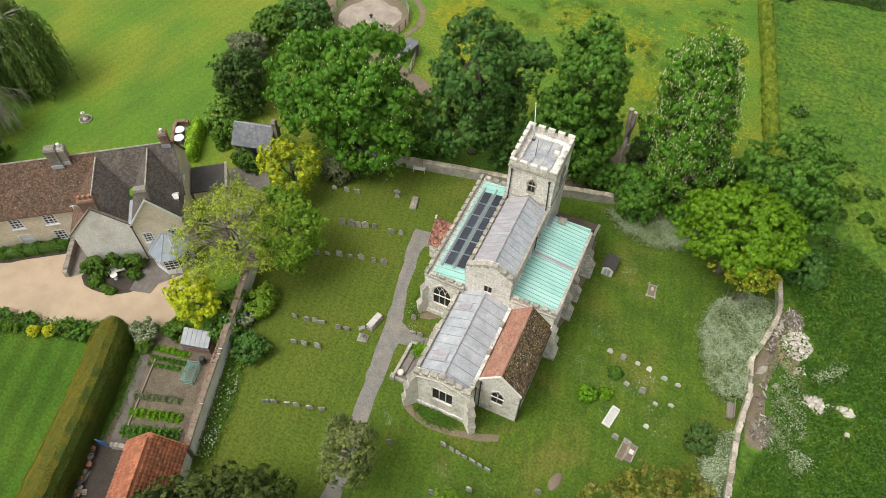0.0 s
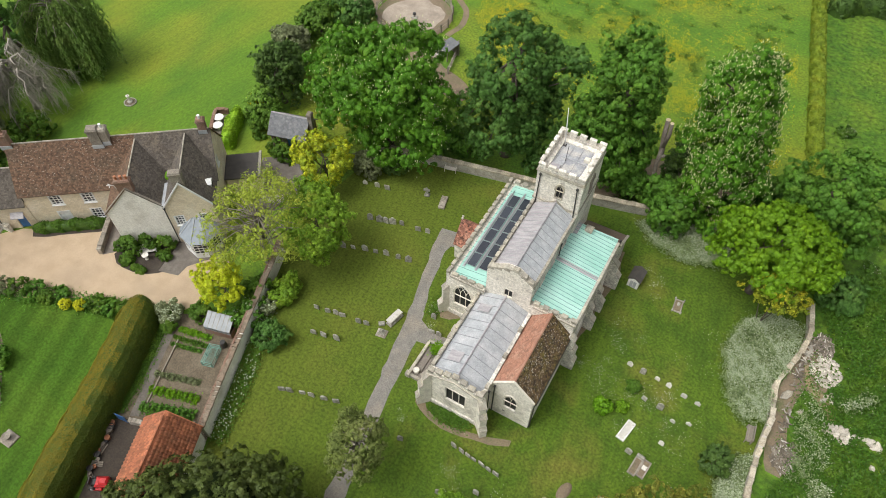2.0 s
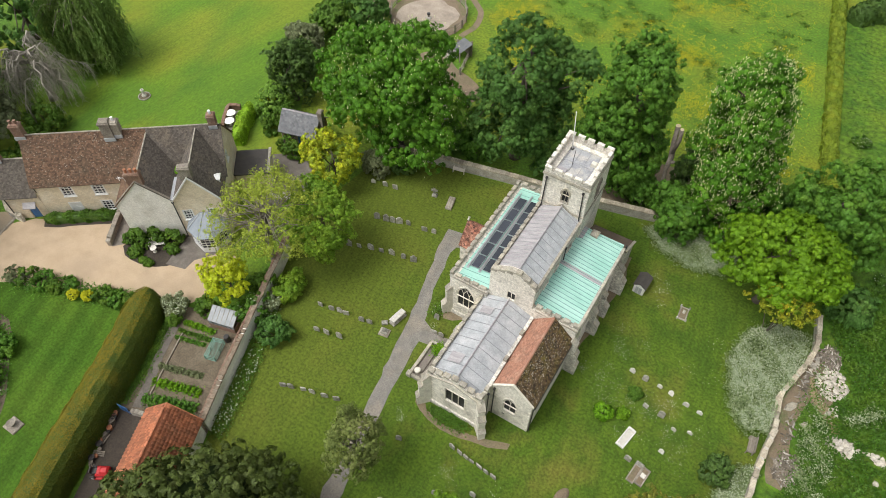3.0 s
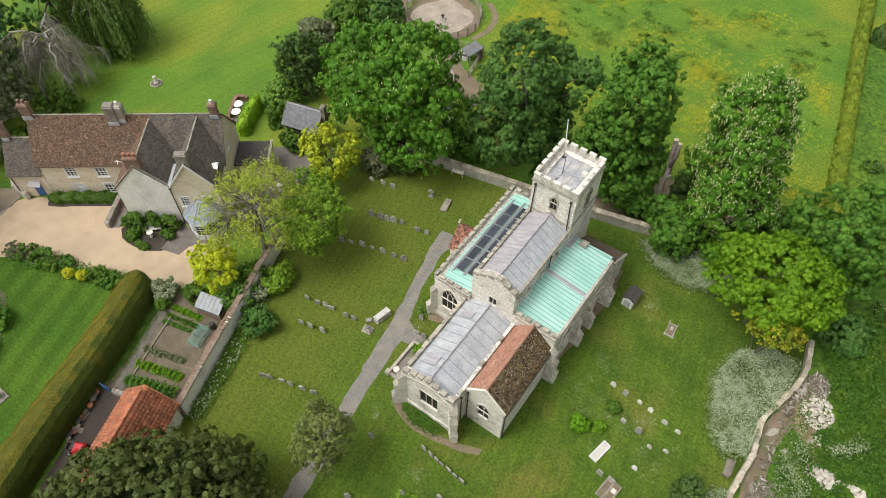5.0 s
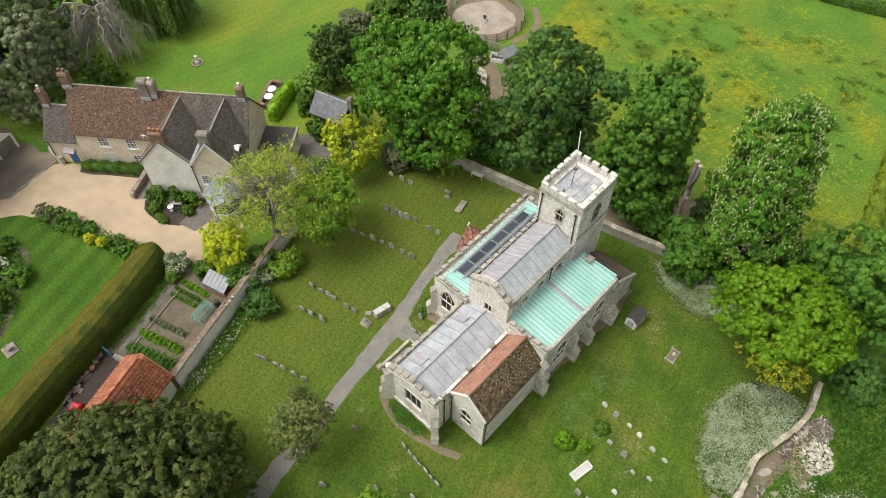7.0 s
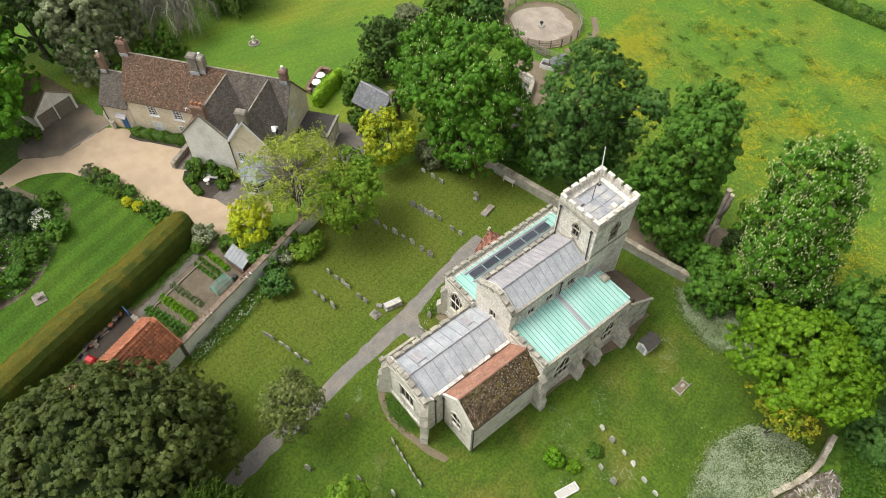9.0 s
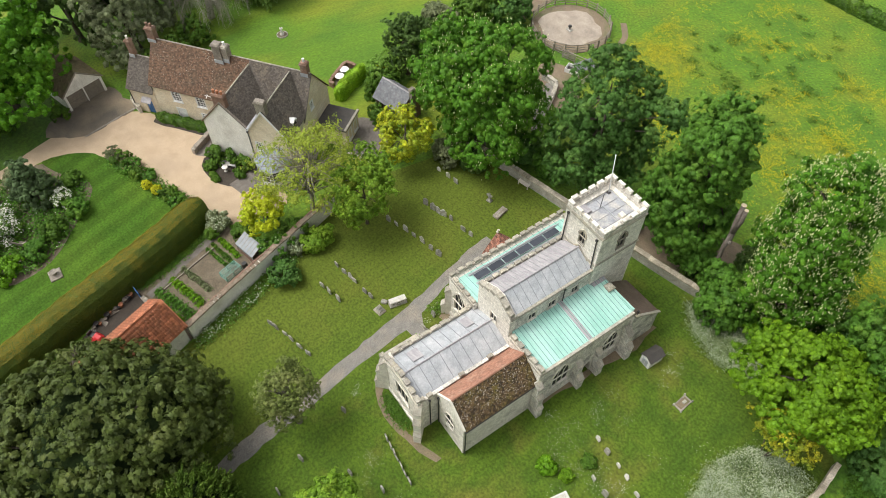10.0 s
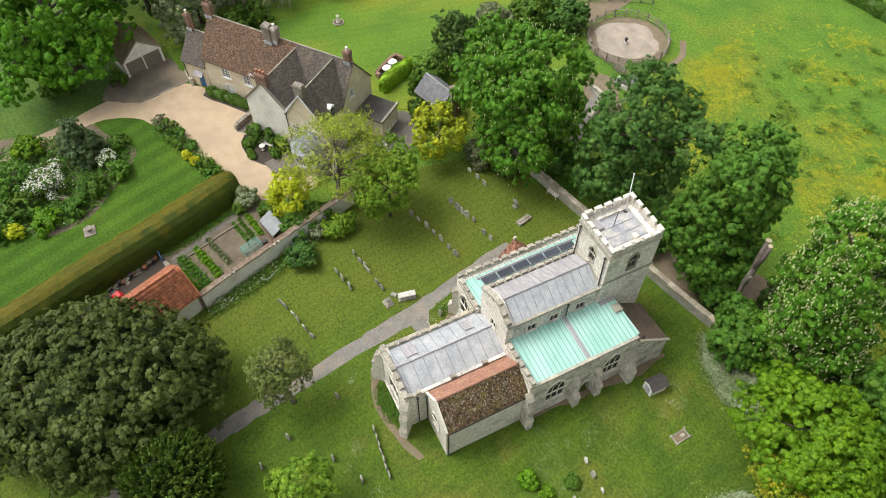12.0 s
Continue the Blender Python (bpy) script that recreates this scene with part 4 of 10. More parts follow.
patch("rubble_earth", [(24.2, 21.4), (25.6, 21.2), (26.6, 18.6), (27.0, 15.8), (26.2, 15.2), (25.2, 15.8), (24.6, 12.2), (25.2, 8.4), (25.2, 6.6), (23.9, 6.6), (23.3, 9.4), (23.2, 12.4), (22.95, 14.4), (23.5, 16.6), (24.0, 18.8)],
      0.01, DIRT, "bare earth below a tumbled wall", "ground")
patch("sandy_earth", [(24.5, 18.7), (25.0, 18.4), (25.7, 16.8), (26.6, 16.2), (27.6, 15.9), (28.2, 14.2), (27.8, 13.1), (27.2, 14.0), (26.4, 15.2), (25.2, 16.4)], 0.02, SANDY, "bare sandy earth among weeds", "ground")
patch("tree_litter", [(-4, 27.2), (6, 29.2), (14, 31), (13, 37), (4, 36.5), (-3, 33)], 0.006, DIRT, "shaded bare earth under trees", "ground")
patch("terrace_side", [(-33.4, 10.2), (-35.6, 13.4), (-33.6, 15.2), (-30.6, 15.4), (-28.6, 11.2), (-30.5, 8.2)], 0.02, PAVING, "brown paved yard beside the house", "yard")
patch("back_plot", [(-36.0, 13.6), (-34.2, 15.6), (-35.4, 18.6), (-38.8, 16.6)], 0.022, LAWN, "small square of shaded lawn", "lawn", curved=False)
patch("track", [(-43.8, 46), (-42, 52), (-40.8, 50), (-40.2, 46.0), (-39.4, 42.2), (-38.6, 40.2), (-40.6, 40.4), (-42.4, 43)], 0.006, DIRT, "bare earth track beside a paddock", "track")
patch("trodden_gateway", [(-24.4, 38.2), (-22.2, 37.6), (-19.8, 35.8), (-20.6, 33.6), (-23.4, 34.2), (-28.8, 35.6), (-30.8, 38.6), (-28.0, 40.4), (-26.2, 39)], 0.004, DIRT, "bare trodden earth at a gateway", "track")
ribbon("trodden_ring", [(-31.0, 52.6), (-28.6, 50.6), (-27.6, 47.6), (-28.2, 44.4)], 0.8, 0.004, DIRT, "trodden earth outside a ring fence", "track")
ring_pts = [(-34.3 + 5.3 * math.cos(k * math.tau / 28), 46.1 + 5.3 * math.sin(k * math.tau / 28)) for k in range(28)]
patch("arena_floor", ring_pts, 0.02, DIRT, "brown weedy edge of a round horse ring", "arena")
patch("arena_sand_bed", [(-34.4 + r * math.cos(k * math.tau / 20), 46.0 + r * math.sin(k * math.tau / 20)) for k, r in enumerate((3.9, 4.3, 4.5, 4.2, 3.8, 4.1, 4.4, 4.2, 3.7, 3.9, 4.2, 4.4, 4.3, 3.9, 4.0, 4.3, 4.1, 3.7, 3.8, 4.1))],
      0.026, SAND, "pale stony sand worn in a ring's middle", "arena", wobble=0.15)
ribbon("orchard_walk", [(-21.5, 29.6), (-23.2, 31.4), (-25.6, 34.6), (-27.0, 36.6)], 1.3, 0.01, TARMAC, "grey path behind the churchyard wall", "path")

hp = lambda x, y: tuple((HOUSE_FRAME @ Vector((x, y, 0))).to_2d())
HOUSE_FRAME = Matrix.Translation((-50.1, -3.0, 0)) @ Matrix.Rotation(math.atan2(0.6, 0.8), 4, "Z")
patch("wing_bed", [hp(*q) for q in ((8.5, -6.3), (14.0, -6.3), (14.2, -8.4), (13.0, -9.9), (11.2, -10.1), (9.4, -9.6), (7.8, -8.4), (7.4, -7.2))], 0.034, DARK_EARTH, "dark planted bed at the foot of the wing", "flower bed")
patch("house_bed", [hp(*q) for q in ((-1.6, -2.4), (6.4, -2.4), (6.6, -3.8), (2.5, -4.0), (-1.4, -3.8))], 0.034, DARK_EARTH, "dark planted strip along the house front", "flower bed")

# ---- the church ----
def run_parapet(parent, p0, p1, z0, sill, top, thick, count, wide, mat, name="parapet", ends=True):
    """A parapet wall from p0 to p1 with a coping and evenly spaced merlons."""
    a, b = Vector((*p0, 0)), Vector((*p1, 0))
    long = (b - a).length
    m = face_frame((a.x, a.y, 0), b - a)
    wall = part(name, Shape().box(0, long, 0, thick, z0, sill, m), mat, parent)
    part("string_course", Shape().slab(0, long, -0.07, 0.02, z0 - 0.1, z0 + 0.06, 0.03, m), COPING, wall)
    block = Shape().box(-wide / 2, wide / 2, 0, thick, sill - 0.02, top - 0.08)
    block.slab(-wide / 2 - 0.03, wide / 2 + 0.03, -0.03, thick + 0.03, top - 0.08, top, 0.035)
    stone = STONE if name == "tower_parapet" else COPING
    me = block.mesh("merlon", stone)
    lo = Shape().slab(-0.5, 0.5, -0.04, thick + 0.04, sill - 0.03, sill + 0.05, 0.03).mesh("crenel_coping", COPING)
    gap = (long - count * wide) / (count - 1) if ends else (long - count * wide) / count
    for i in range(count):
        x = wide / 2 + i * (wide + gap) + (0 if ends else gap / 2)
        part("merlon", me, stone, wall, m=m @ Matrix.Translation((x, 0, 0)))
        if i < count - 1:
            c = x + (wide + gap) / 2
            part("crenel_coping", lo, COPING, wall, m=m @ Matrix.Translation((c, 0, 0)) @ Matrix.Diagonal((max(gap - 0.1, 0.1), 1, 1, 1)))
    return wall


def rolls(parent, name, eave0, eave1, ridge0, ridge1, count, r, mat):
    """Raised seams from the eaves to the ridge."""
    e0, e1, r0, r1 = (Vector(p) for p in (eave0, eave1, ridge0, ridge1))
    for i in range(count):
        t = (i + 0.5) / count
        a, b = e0.lerp(e1, t), r0.lerp(r1, t)
        part(name, Shape().tube([a + Vector((0, 0, 0.02)), b + Vector((0, 0, 0.02))], r, 6), mat, parent)


def sheet(p, thick):
    """A sloping sheet through four corners, with a thickness below it."""
    q = [Vector(v) for v in p]
    return Shape().add(q + [v - Vector((0, 0, thick)) for v in q], [(0, 1, 2, 3), (7, 6, 5, 4)] + [(i, i + 4, (i + 1) % 4 + 4, (i + 1) % 4) for i in range(4)])


def buttress(parent, m, w, steps, mat):
    """Stepped buttress with sloping weatherings; m: x along the wall, -y outwards. steps: (projection, height)."""
    s = Shape()
    low = -0.3
    for k, (out, high) in enumerate(steps):
        nxt = steps[k + 1][0] if k + 1 < len(steps) else 0.0
        rise = (out - nxt) * 1.1
        outline = [(-out, low), (0.1, low), (0.1, high + rise), (-nxt, high + rise), (-out, high)]
        wk = w - 0.014 * k
        s.prism(outline, m @ Matrix.Translation((-wk / 2, 0, 0)) @ Matrix.Rotation(radians(90), 4, "Z"), -wk)
        low = high - 0.01
    b = part("buttress", s, mat, parent)
    for k, (out, high) in enumerate(steps):
        nxt = steps[k + 1][0] if k + 1 < len(steps) else 0.0
        part("weathering", sheet([m @ Vector(p) for p in ((-w / 2 - 0.04, -out - 0.05, high - 0.02), (w / 2 + 0.04, -out - 0.05, high - 0.02),
             (w / 2 + 0.04, -nxt, high + (out - nxt) * 1.1 + 0.05), (-w / 2 - 0.04, -nxt, high + (out - nxt) * 1.1 + 0.05))], 0.07), COPING, b)
    return b


def downpipe(parent, points, r=0.055):
    p = part("downpipe", Shape().tube(points, r, 8), IRON, parent, "black iron downpipe")
    top = Vector(points[0])
    part("hopper_head", Shape().box(top.x - 0.09, top.x + 0.09, top.y - 0.08, top.y + 0.08, top.z - 0.1, top.z + 0.1), IRON, p)
    return p


def build_church():
    church = thing("church", "medieval limestone parish church with battlements, lead and green copper roofs", "church")
    # chancel
    x0, x1, y0, y1 = -3.85, 1.3, -1.9, 7.4
    zr, ze = 6.35, 5.35
    cx = -1.24
    gable = [(0, -0.4), (x1 - x0, -0.4), (x1 - x0, ze - 0.1), (cx - x0, zr - 0.15), (0, ze - 0.1)]
    hole = rect(-1.14 - x0, 2.15, 1.85, 2.1)
    part("chancel_east_wall", wall_panel(Shape(), (x0, y0, 0), (1, 0, 0), gable, [hole], 0.7), STONE, church)
    stone_window(church, (x0, y0, 0), (1, 0, 0), -1.14 - x0, 2.15, 1.85, 2.1, 3, pointed=False)
    part("chancel_north_wall", Shape().box(x0, x0 + 0.7, y0 + 0.7, y1, -0.4, ze - 0.15), STONE_GREY, church)
    part("chancel_south_wall", Shape().box(x1 - 0.7, x1, y0 + 0.7, y1, -0.4, ze - 0.15), STONE, church)
    part("plinth", Shape().slab(x0 - 0.12, x1 + 0.12, y0 - 0.14, y0 + 0.02, -0.4, 0.65, 0.1), STONE_GREY, church)
    part("chancel_string_course", sheet([(x0 - 0.08, y0 - 0.09, ze - 0.35), (cx, y0 - 0.09, zr - 0.42), (cx, y0, zr - 0.38), (x0 - 0.08, y0, ze - 0.3)], 0.14).add(
        *(lambda s: (s.v, s.f))(sheet([(cx, y0 - 0.09, zr - 0.42), (x1 + 0.08, y0 - 0.09, ze - 0.35), (x1 + 0.08, y0, ze - 0.3), (cx, y0, zr - 0.38)], 0.14))), COPING, church)
    run_parapet(church, (x0, y1), (x0, y0 + 0.71), ze - 0.15, 5.45, 5.74, 0.28, 9, 0.66, STONE_GREY, "north_parapet")
    # raked east parapet in steps
    east = part("east_parapet", wall_panel(Shape(), (x0, y0, 0), (1, 0, 0), [(0, ze - 0.12), (cx - x0, zr - 0.16), (x1 - x0, ze - 0.12), (x1 - x0, ze + 0.1), (cx - x0, zr + 0.06), (0, ze + 0.1)], [], 0.34), STONE, church)
    for i in range(7):
        x = x0 + 0.3 + i * (x1 - x0 - 0.6) / 6
        z = zr - (zr - ze) * abs(x - cx) / (2.6 if x > cx else 2.6) + 0.02
        part("merlon", Shape().box(x - 0.26, x + 0.26, y0, y0 + 0.34, z, z + 0.3).slab(x - 0.3, x + 0.3, y0 - 0.05, y0 + 0.4, z + 0.29, z + 0.38, 0.03), COPING, east)
    par = part("south_gutter_wall", Shape().box(x1 - 0.3, x1, y0 + 0.3, y1, ze - 0.2, 5.42), STONE_GREY, church)
    for i in range(4):
        y = y0 + 0.2 + (0.05, 0.8, 4.0, 6.9)[i]
        part("merlon", Shape().slab(x1 - 0.32, x1 + 0.02, y, y + 0.5, 5.4, 5.72, 0.03), COPING, par)
    roof = part("chancel_roof", sheet([(x0 + 0.3, y0 + 0.3, ze - 0.02), (cx, y0 + 0.3, zr), (cx, y1, zr), (x0 + 0.3, y1, ze - 0.02)], 0.12), LEAD, church, "pale grey lead sheet roof")
    half = part("chancel_roof", sheet([(cx, y0 + 0.3, zr), (x1 - 0.25, y0 + 0.3, ze - 0.02), (x1 - 0.25, y1, ze - 0.02), (cx, y1, zr)], 0.12), LEAD, church)
    rolls(roof, "lead_roll", (x0 + 0.34, y0 + 0.3, ze), (x0 + 0.34, y1, ze), (cx, y0 + 0.3, zr), (cx, y1, zr), 10, 0.025, SEAM_GREY)
    rolls(half, "lead_roll", (x1 - 0.28, y0 + 0.3, ze), (x1 - 0.28, y1, ze), (cx, y0 + 0.3, zr), (cx, y1, zr), 9, 0.025, SEAM_GREY)
    part("ridge_roll", Shape().tube([(cx, y0 + 0.3, zr + 0.05), (cx, y1, zr + 0.05)], 0.07, 8), LEAD_DARK, roof)
    part("repair_sheet", sheet([(-2.95, -0.25, 5.80), (-1.75, -0.25, 6.26), (-1.75, 0.75, 6.26), (-2.95, 0.75, 5.80)], 0.02), LEAD_DARK, roof, "darker lead repair sheet")
    part("repair_sheet", sheet([(-3.0, 5.2, 5.78), (-1.9, 5.2, 6.2), (-1.9, 6.0, 6.2), (-3.0, 6.0, 5.78)], 0.02), LEAD_DARK, roof)
    # corner buttresses set diagonally
    for px, py, turn in ((x1 - 0.1, y0 + 0.1, 45), (x0 + 0.1, y0 + 0.1, -45)):
        buttress(church, Matrix.Translation((px, py, 0)) @ Matrix.Rotation(radians(turn), 4, "Z"), 0.62, [(1.2, 1.3), (0.95, 3.2), (0.6, 4.5)], DRESSED)
    buttress(church, Matrix.Translation((x0, 3.6, 0)) @ Matrix.Rotation(radians(-90), 4, "Z"), 0.6, [(1.0, 2.2), (0.6, 3.9)], STONE_GREY)
    downpipe(church, [(x1 + 0.1, y0 + 1.1, 5.0), (x1 + 0.1, y0 + 1.1, 0.1)])

    # vestry
    vx0, vx1, vy0, vy1, ve, vr, vc = 1.3, 5.0, 0.0, 7.4, 5.05, 7.0, 3.08
    part("vestry_east_wall", wall_panel(Shape(), (vx0, vy0, 0), (1, 0, 0), [(0, -0.4), (vx1 - vx0, -0.4), (vx1 - vx0, ve - 0.08), (vc - vx0, vr - 0.08), (0, ve + 0.12)],
         [arch(3.12 - vx0, 2.0, 1.1, 2.3)], 0.5), STONE, church)
    stone_window(church, (vx0, vy0, 0), (1, 0, 0), 3.12 - vx0, 2.0, 1.1, 2.3, 2)
    part("vent", Shape().box(2.5, 2.75, -0.02, 0.1, 1.0, 1.14), IRON, church)
    part("vestry_south_wall", Shape().box(vx1 - 0.5, vx1, vy0 + 0.5, vy1, -0.4, ve - 0.1), STONE, church)
    part("verge_coping", Shape().prism([(vc - vx0 - 0.02, vr + 0.0), (vx1 - vx0 + 0.12, ve - 0.12), (vx1 - vx0 + 0.12, ve + 0.02), (vc - vx0, vr + 0.14), (-0.05, ve + 0.2), (-0.05, ve + 0.06)],
         Matrix.Translation((vx0, vy0 - 0.08, 0)), 0.2), DRESSED, church)
    south = part("vestry_roof", sheet([(vc, vy0 + 0.1, vr), (vx1 + 0.18, vy0 + 0.1, ve - 0.12), (vx1 + 0.18, vy1, ve - 0.12), (vc, vy1, vr)], 0.1), TILE_MOSS, church, "steep tiled roof, mossy with pale lichen")
    run = Vector((vc - vx1 - 0.18, 0, vr - ve + 0.12))
    part("tiles", tiles((vx1 + 0.18, vy0 + 0.1, ve - 0.11), (0, 1, 0), run, vy1 - vy0 - 0.1, run.length, 0.19, 0.15, seed=4), TILE_MOSS, south, kind="stuff")
    spots = np.random.default_rng(8)
    k = 800
    a, b = spots.uniform(0.1, 7.2, k), spots.beta(1.6, 1.3, k) * 0.95
    at = np.stack([vx1 + 0.18 + run.x * b, a + vy0 + 0.05, ve - 0.06 + run.z * b + 0.01], 1)
    up = np.tile(np.array([run.z, 0, -run.x]), (k, 1)) + spots.normal(size=(k, 3)) * 0.15
    v, f = leaf_cloud(spots, at, up, 0.04 + 0.12 * spots.random(k) ** 3, 0.8, 0.02)
    part("lichen", leaf_sheet("lichen", v, f, LICHEN), LICHEN, south, "pale lichen cushions", kind="stuff")
    north = part("vestry_roof", sheet([(vx0, vy0 + 0.1, ve + 0.1), (vc, vy0 + 0.1, vr), (vc, vy1, vr), (vx0, vy1, ve + 0.1)], 0.1), TILE_RED, church, "faded red plain tile slope")
    run2 = Vector((vc - vx0, 0, vr - ve - 0.1))
    part("tiles", tiles((vx0, vy0 + 0.1, ve + 0.12), (0, 1, 0), run2, vy1 - vy0 - 0.1, run2.length, 0.19, 0.15, seed=5), TILE_RED, north, kind="stuff")
    ridge = Shape().tube([(0, -0.22, 0), (0, 0.22, 0)], 0.11, 8).mesh("ridge_tile", TILE_RED)
    for i in range(16):
        part("ridge_tile", ridge, TILE_RED, north, m=Matrix.Translation((vc, vy0 + 0.32 + i * 0.45, vr + 0.02)))
    part("gutter", Shape().tube([(vx1 + 0.22, vy0 + 0.05, ve - 0.2), (vx1 + 0.22, vy1, ve - 0.2)], 0.06, 8), IRON, church)
    downpipe(church, [(vx1 + 0.1, vy0 + 0.15, ve - 0.35), (vx1 + 0.1, vy0 + 0.15, 0.05)])
    downpipe(church, [(1.55, -0.08, 4.9), (1.55, -0.08, 0.05)])

    # nave with clerestory
    nx0, nx1, ny0, ny1, ne, nr, nc = -3.3, 0.95, 7.4, 16.2, 9.2, 10.3, -1.0
    part("nave_east_wall", wall_panel(Shape(), (nx0, ny0, 0), (1, 0, 0), [(0, 0), (nx1 - nx0, 0), (nx1 - nx0, 9.35), (nc - nx0 + 0.4, 10.45), (nc - nx0 - 0.6, 10.35), (0, 9.3)],
         [rect(-1.12 - nx0, 6.4, 0.75, 1.05)], 0.6), STONE, church)
    stone_window(church, (nx0, ny0, 0), (1, 0, 0), -1.12 - nx0, 6.4, 0.75, 1.05, 2, pointed=False)
    cope = part("gable_coping", Shape().prism([(0, 9.3), (nc - nx0 - 0.6, 10.35), (nc - nx0 + 0.4, 10.45), (nx1 - nx0 + 0.06, 9.35), (nx1 - nx0 + 0.06, 9.5), (nc - nx0 + 0.4, 10.6), (nc - nx0 - 0.6, 10.5), (0, 9.45)],
         Matrix.Translation((nx0, ny0 - 0.06, 0)), 0.5), COPING, church)
    for i, (x, z) in enumerate(((-3.0, 9.5), (-2.25, 9.85), (-1.5, 10.15), (-0.75, 10.5), (0.05, 10.1), (0.7, 9.7))):
        part("merlon", Shape().slab(x - 0.27, x + 0.27, ny0 - 0.05, ny0 + 0.36, z - 0.1, z + 0.22, 0.04), COPING, cope)
    win_y = (9.85, 12.0, 14.55)
    part("clerestory_south_wall", wall_panel(Shape(), (nx1, ny0 + 0.6, 0), (0, 1, 0), [(0, 3), (ny1 - ny0 - 0.6, 3), (ny1 - ny0 - 0.6, 9.1), (0, 9.1)],
         [rect(y - ny0 - 0.6, 7.05, 0.85, 1.0) for y in win_y], 0.5), STONE_GREY, church)
    for y in win_y:
        stone_window(church, (nx1, ny0 + 0.6, 0), (0, 1, 0), y - ny0 - 0.6, 7.05, 0.85, 1.0, 2, pointed=False)
    part("clerestory_north_wall", Shape().box(nx0, nx0 + 0.5, ny0 + 0.6, ny1, 3, 9.0), STONE_GREY, church)
    run_parapet(church, (nx0, ny1), (nx0, ny0 + 0.61), 9.0, 9.15, 9.45, 0.26, 11, 0.5, STONE_GREY, "nave_parapet")
    part("south_eave_course", Shape().slab(nx1 - 0.35, nx1 + 0.12, ny0 + 0.1, ny1, 9.0, 9.22, 0.05), COPING, church)
    roof = part("nave_roof", sheet([(nx0 + 0.3, ny0 + 0.4, ne - 0.05), (nc, ny0 + 0.4, nr), (nc, ny1, nr), (nx0 + 0.3, ny1, ne - 0.05)], 0.12), LEAD_DARK, church, "streaked purple-grey lead roof slope")
    half = part("nave_roof", sheet([(nc, ny0 + 0.4, nr), (nx1 - 0.1, ny0 + 0.4, ne), (nx1 - 0.1, ny1, ne), (nc, ny1, nr)], 0.12), LEAD, church, "pale lead roof slope")
    rolls(roof, "lead_roll", (nx0 + 0.34, ny0 + 0.4, ne), (nx0 + 0.34, ny1, ne), (nc, ny0 + 0.4, nr), (nc, ny1, nr), 18, 0.02, LEAD)
    rolls(half, "lead_roll", (nx1 - 0.14, ny0 + 0.4, ne), (nx1 - 0.14, ny1, ne), (nc, ny0 + 0.4, nr), (nc, ny1, nr), 11, 0.025, SEAM_GREY)
    part("ridge_roll", Shape().tube([(nc, ny0 + 0.3, nr + 0.05), (nc, ny1, nr + 0.05)], 0.07, 8), LEAD_DARK, roof)
    downpipe(church, [(nx1 + 0.14, 13.1, 8.9), (nx1 + 0.14, 13.1, 7.2)])

    # north aisle
    ax0, ax1, ay0, ay1 = -7.1, -3.3, 7.05, 20.1
    part("north_aisle_east_wall", wall_panel(Shape(), (ax0, ay0, 0), (1, 0, 0), [(0, -0.4), (ax1 - ax0, -0.4), (ax1 - ax0, 6.0), (0, 6.0)], [arch(1.75, 1.9, 1.75, 3.2)], 0.6), STONE, church)
    stone_window(church, (ax0, ay0, 0), (1, 0, 0), 1.75, 1.9, 1.75, 3.2, 3)
    part("north_aisle_wall", Shape().box(ax0, ax0 + 0.6, ay0 + 0.6, ay1 - 0.6, -0.4, 6.0), STONE, church)
    part("north_aisle_west_wall", Shape().box(ax0, ax1, ay1 - 0.6, ay1, -0.4, 6.0), STONE, church)
    run_parapet(church, (ax0, ay1), (ax0, ay0), 6.0, 6.25, 6.58, 0.28, 15, 0.56, STONE_GREY, "aisle_north_parapet")
    run_parapet(church, (ax0 + 0.4, ay0), (ax1, ay0), 6.0, 6.25, 6.52, 0.26, 4, 0.54, STONE, "aisle_east_parapet", ends=False)
    run_parapet(church, (ax1, ay1), (ax0 + 0.4, ay1), 6.0, 6.25, 6.6, 0.34, 4, 0.5, STONE, "aisle_west_parapet", ends=False)
    part("plinth", Shape().slab(ax0 - 0.12, ax1, ay0 - 0.14, ay0 + 0.02, -0.4, 0.6, 0.08), STONE_GREY, church)
    roof = part("north_aisle_roof", sheet([(ax0 + 0.34, ay0 + 0.3, 5.95), (ax1, ay0 + 0.3, 6.45), (ax1, ay1 - 0.3, 6.45), (ax0 + 0.34, ay1 - 0.3, 5.95)], 0.12), COPPER, church, "pale green copper roof under solar panels")
    rolls(roof, "copper_seam", (ax0 + 0.36, ay0 + 0.3, 5.97), (ax0 + 0.36, ay1 - 0.3, 5.97), (ax1, ay0 + 0.3, 6.47), (ax1, ay1 - 0.3, 6.47), 19, 0.018, SEAM_GREEN)
    slope = (6.45 - 5.95) / (ax1 - ax0 - 0.34)
    tilt = Matrix.Rotation(-math.atan(slope), 4, "Y")
    panel = Shape().box(-0.38, 0.38, -0.74, 0.74, 0.0, 0.035).mesh("solar_panel", SOLAR)
    rim = ring_shape([(-0.4, -0.76), (0.4, -0.76), (0.4, 0.76), (-0.4, 0.76)], [(-0.375, -0.735), (0.375, -0.735), (0.375, 0.735), (-0.375, 0.735)], Matrix.Rotation(radians(-90), 4, "X"), -0.045, 0.0).mesh("panel_rim", STEEL)
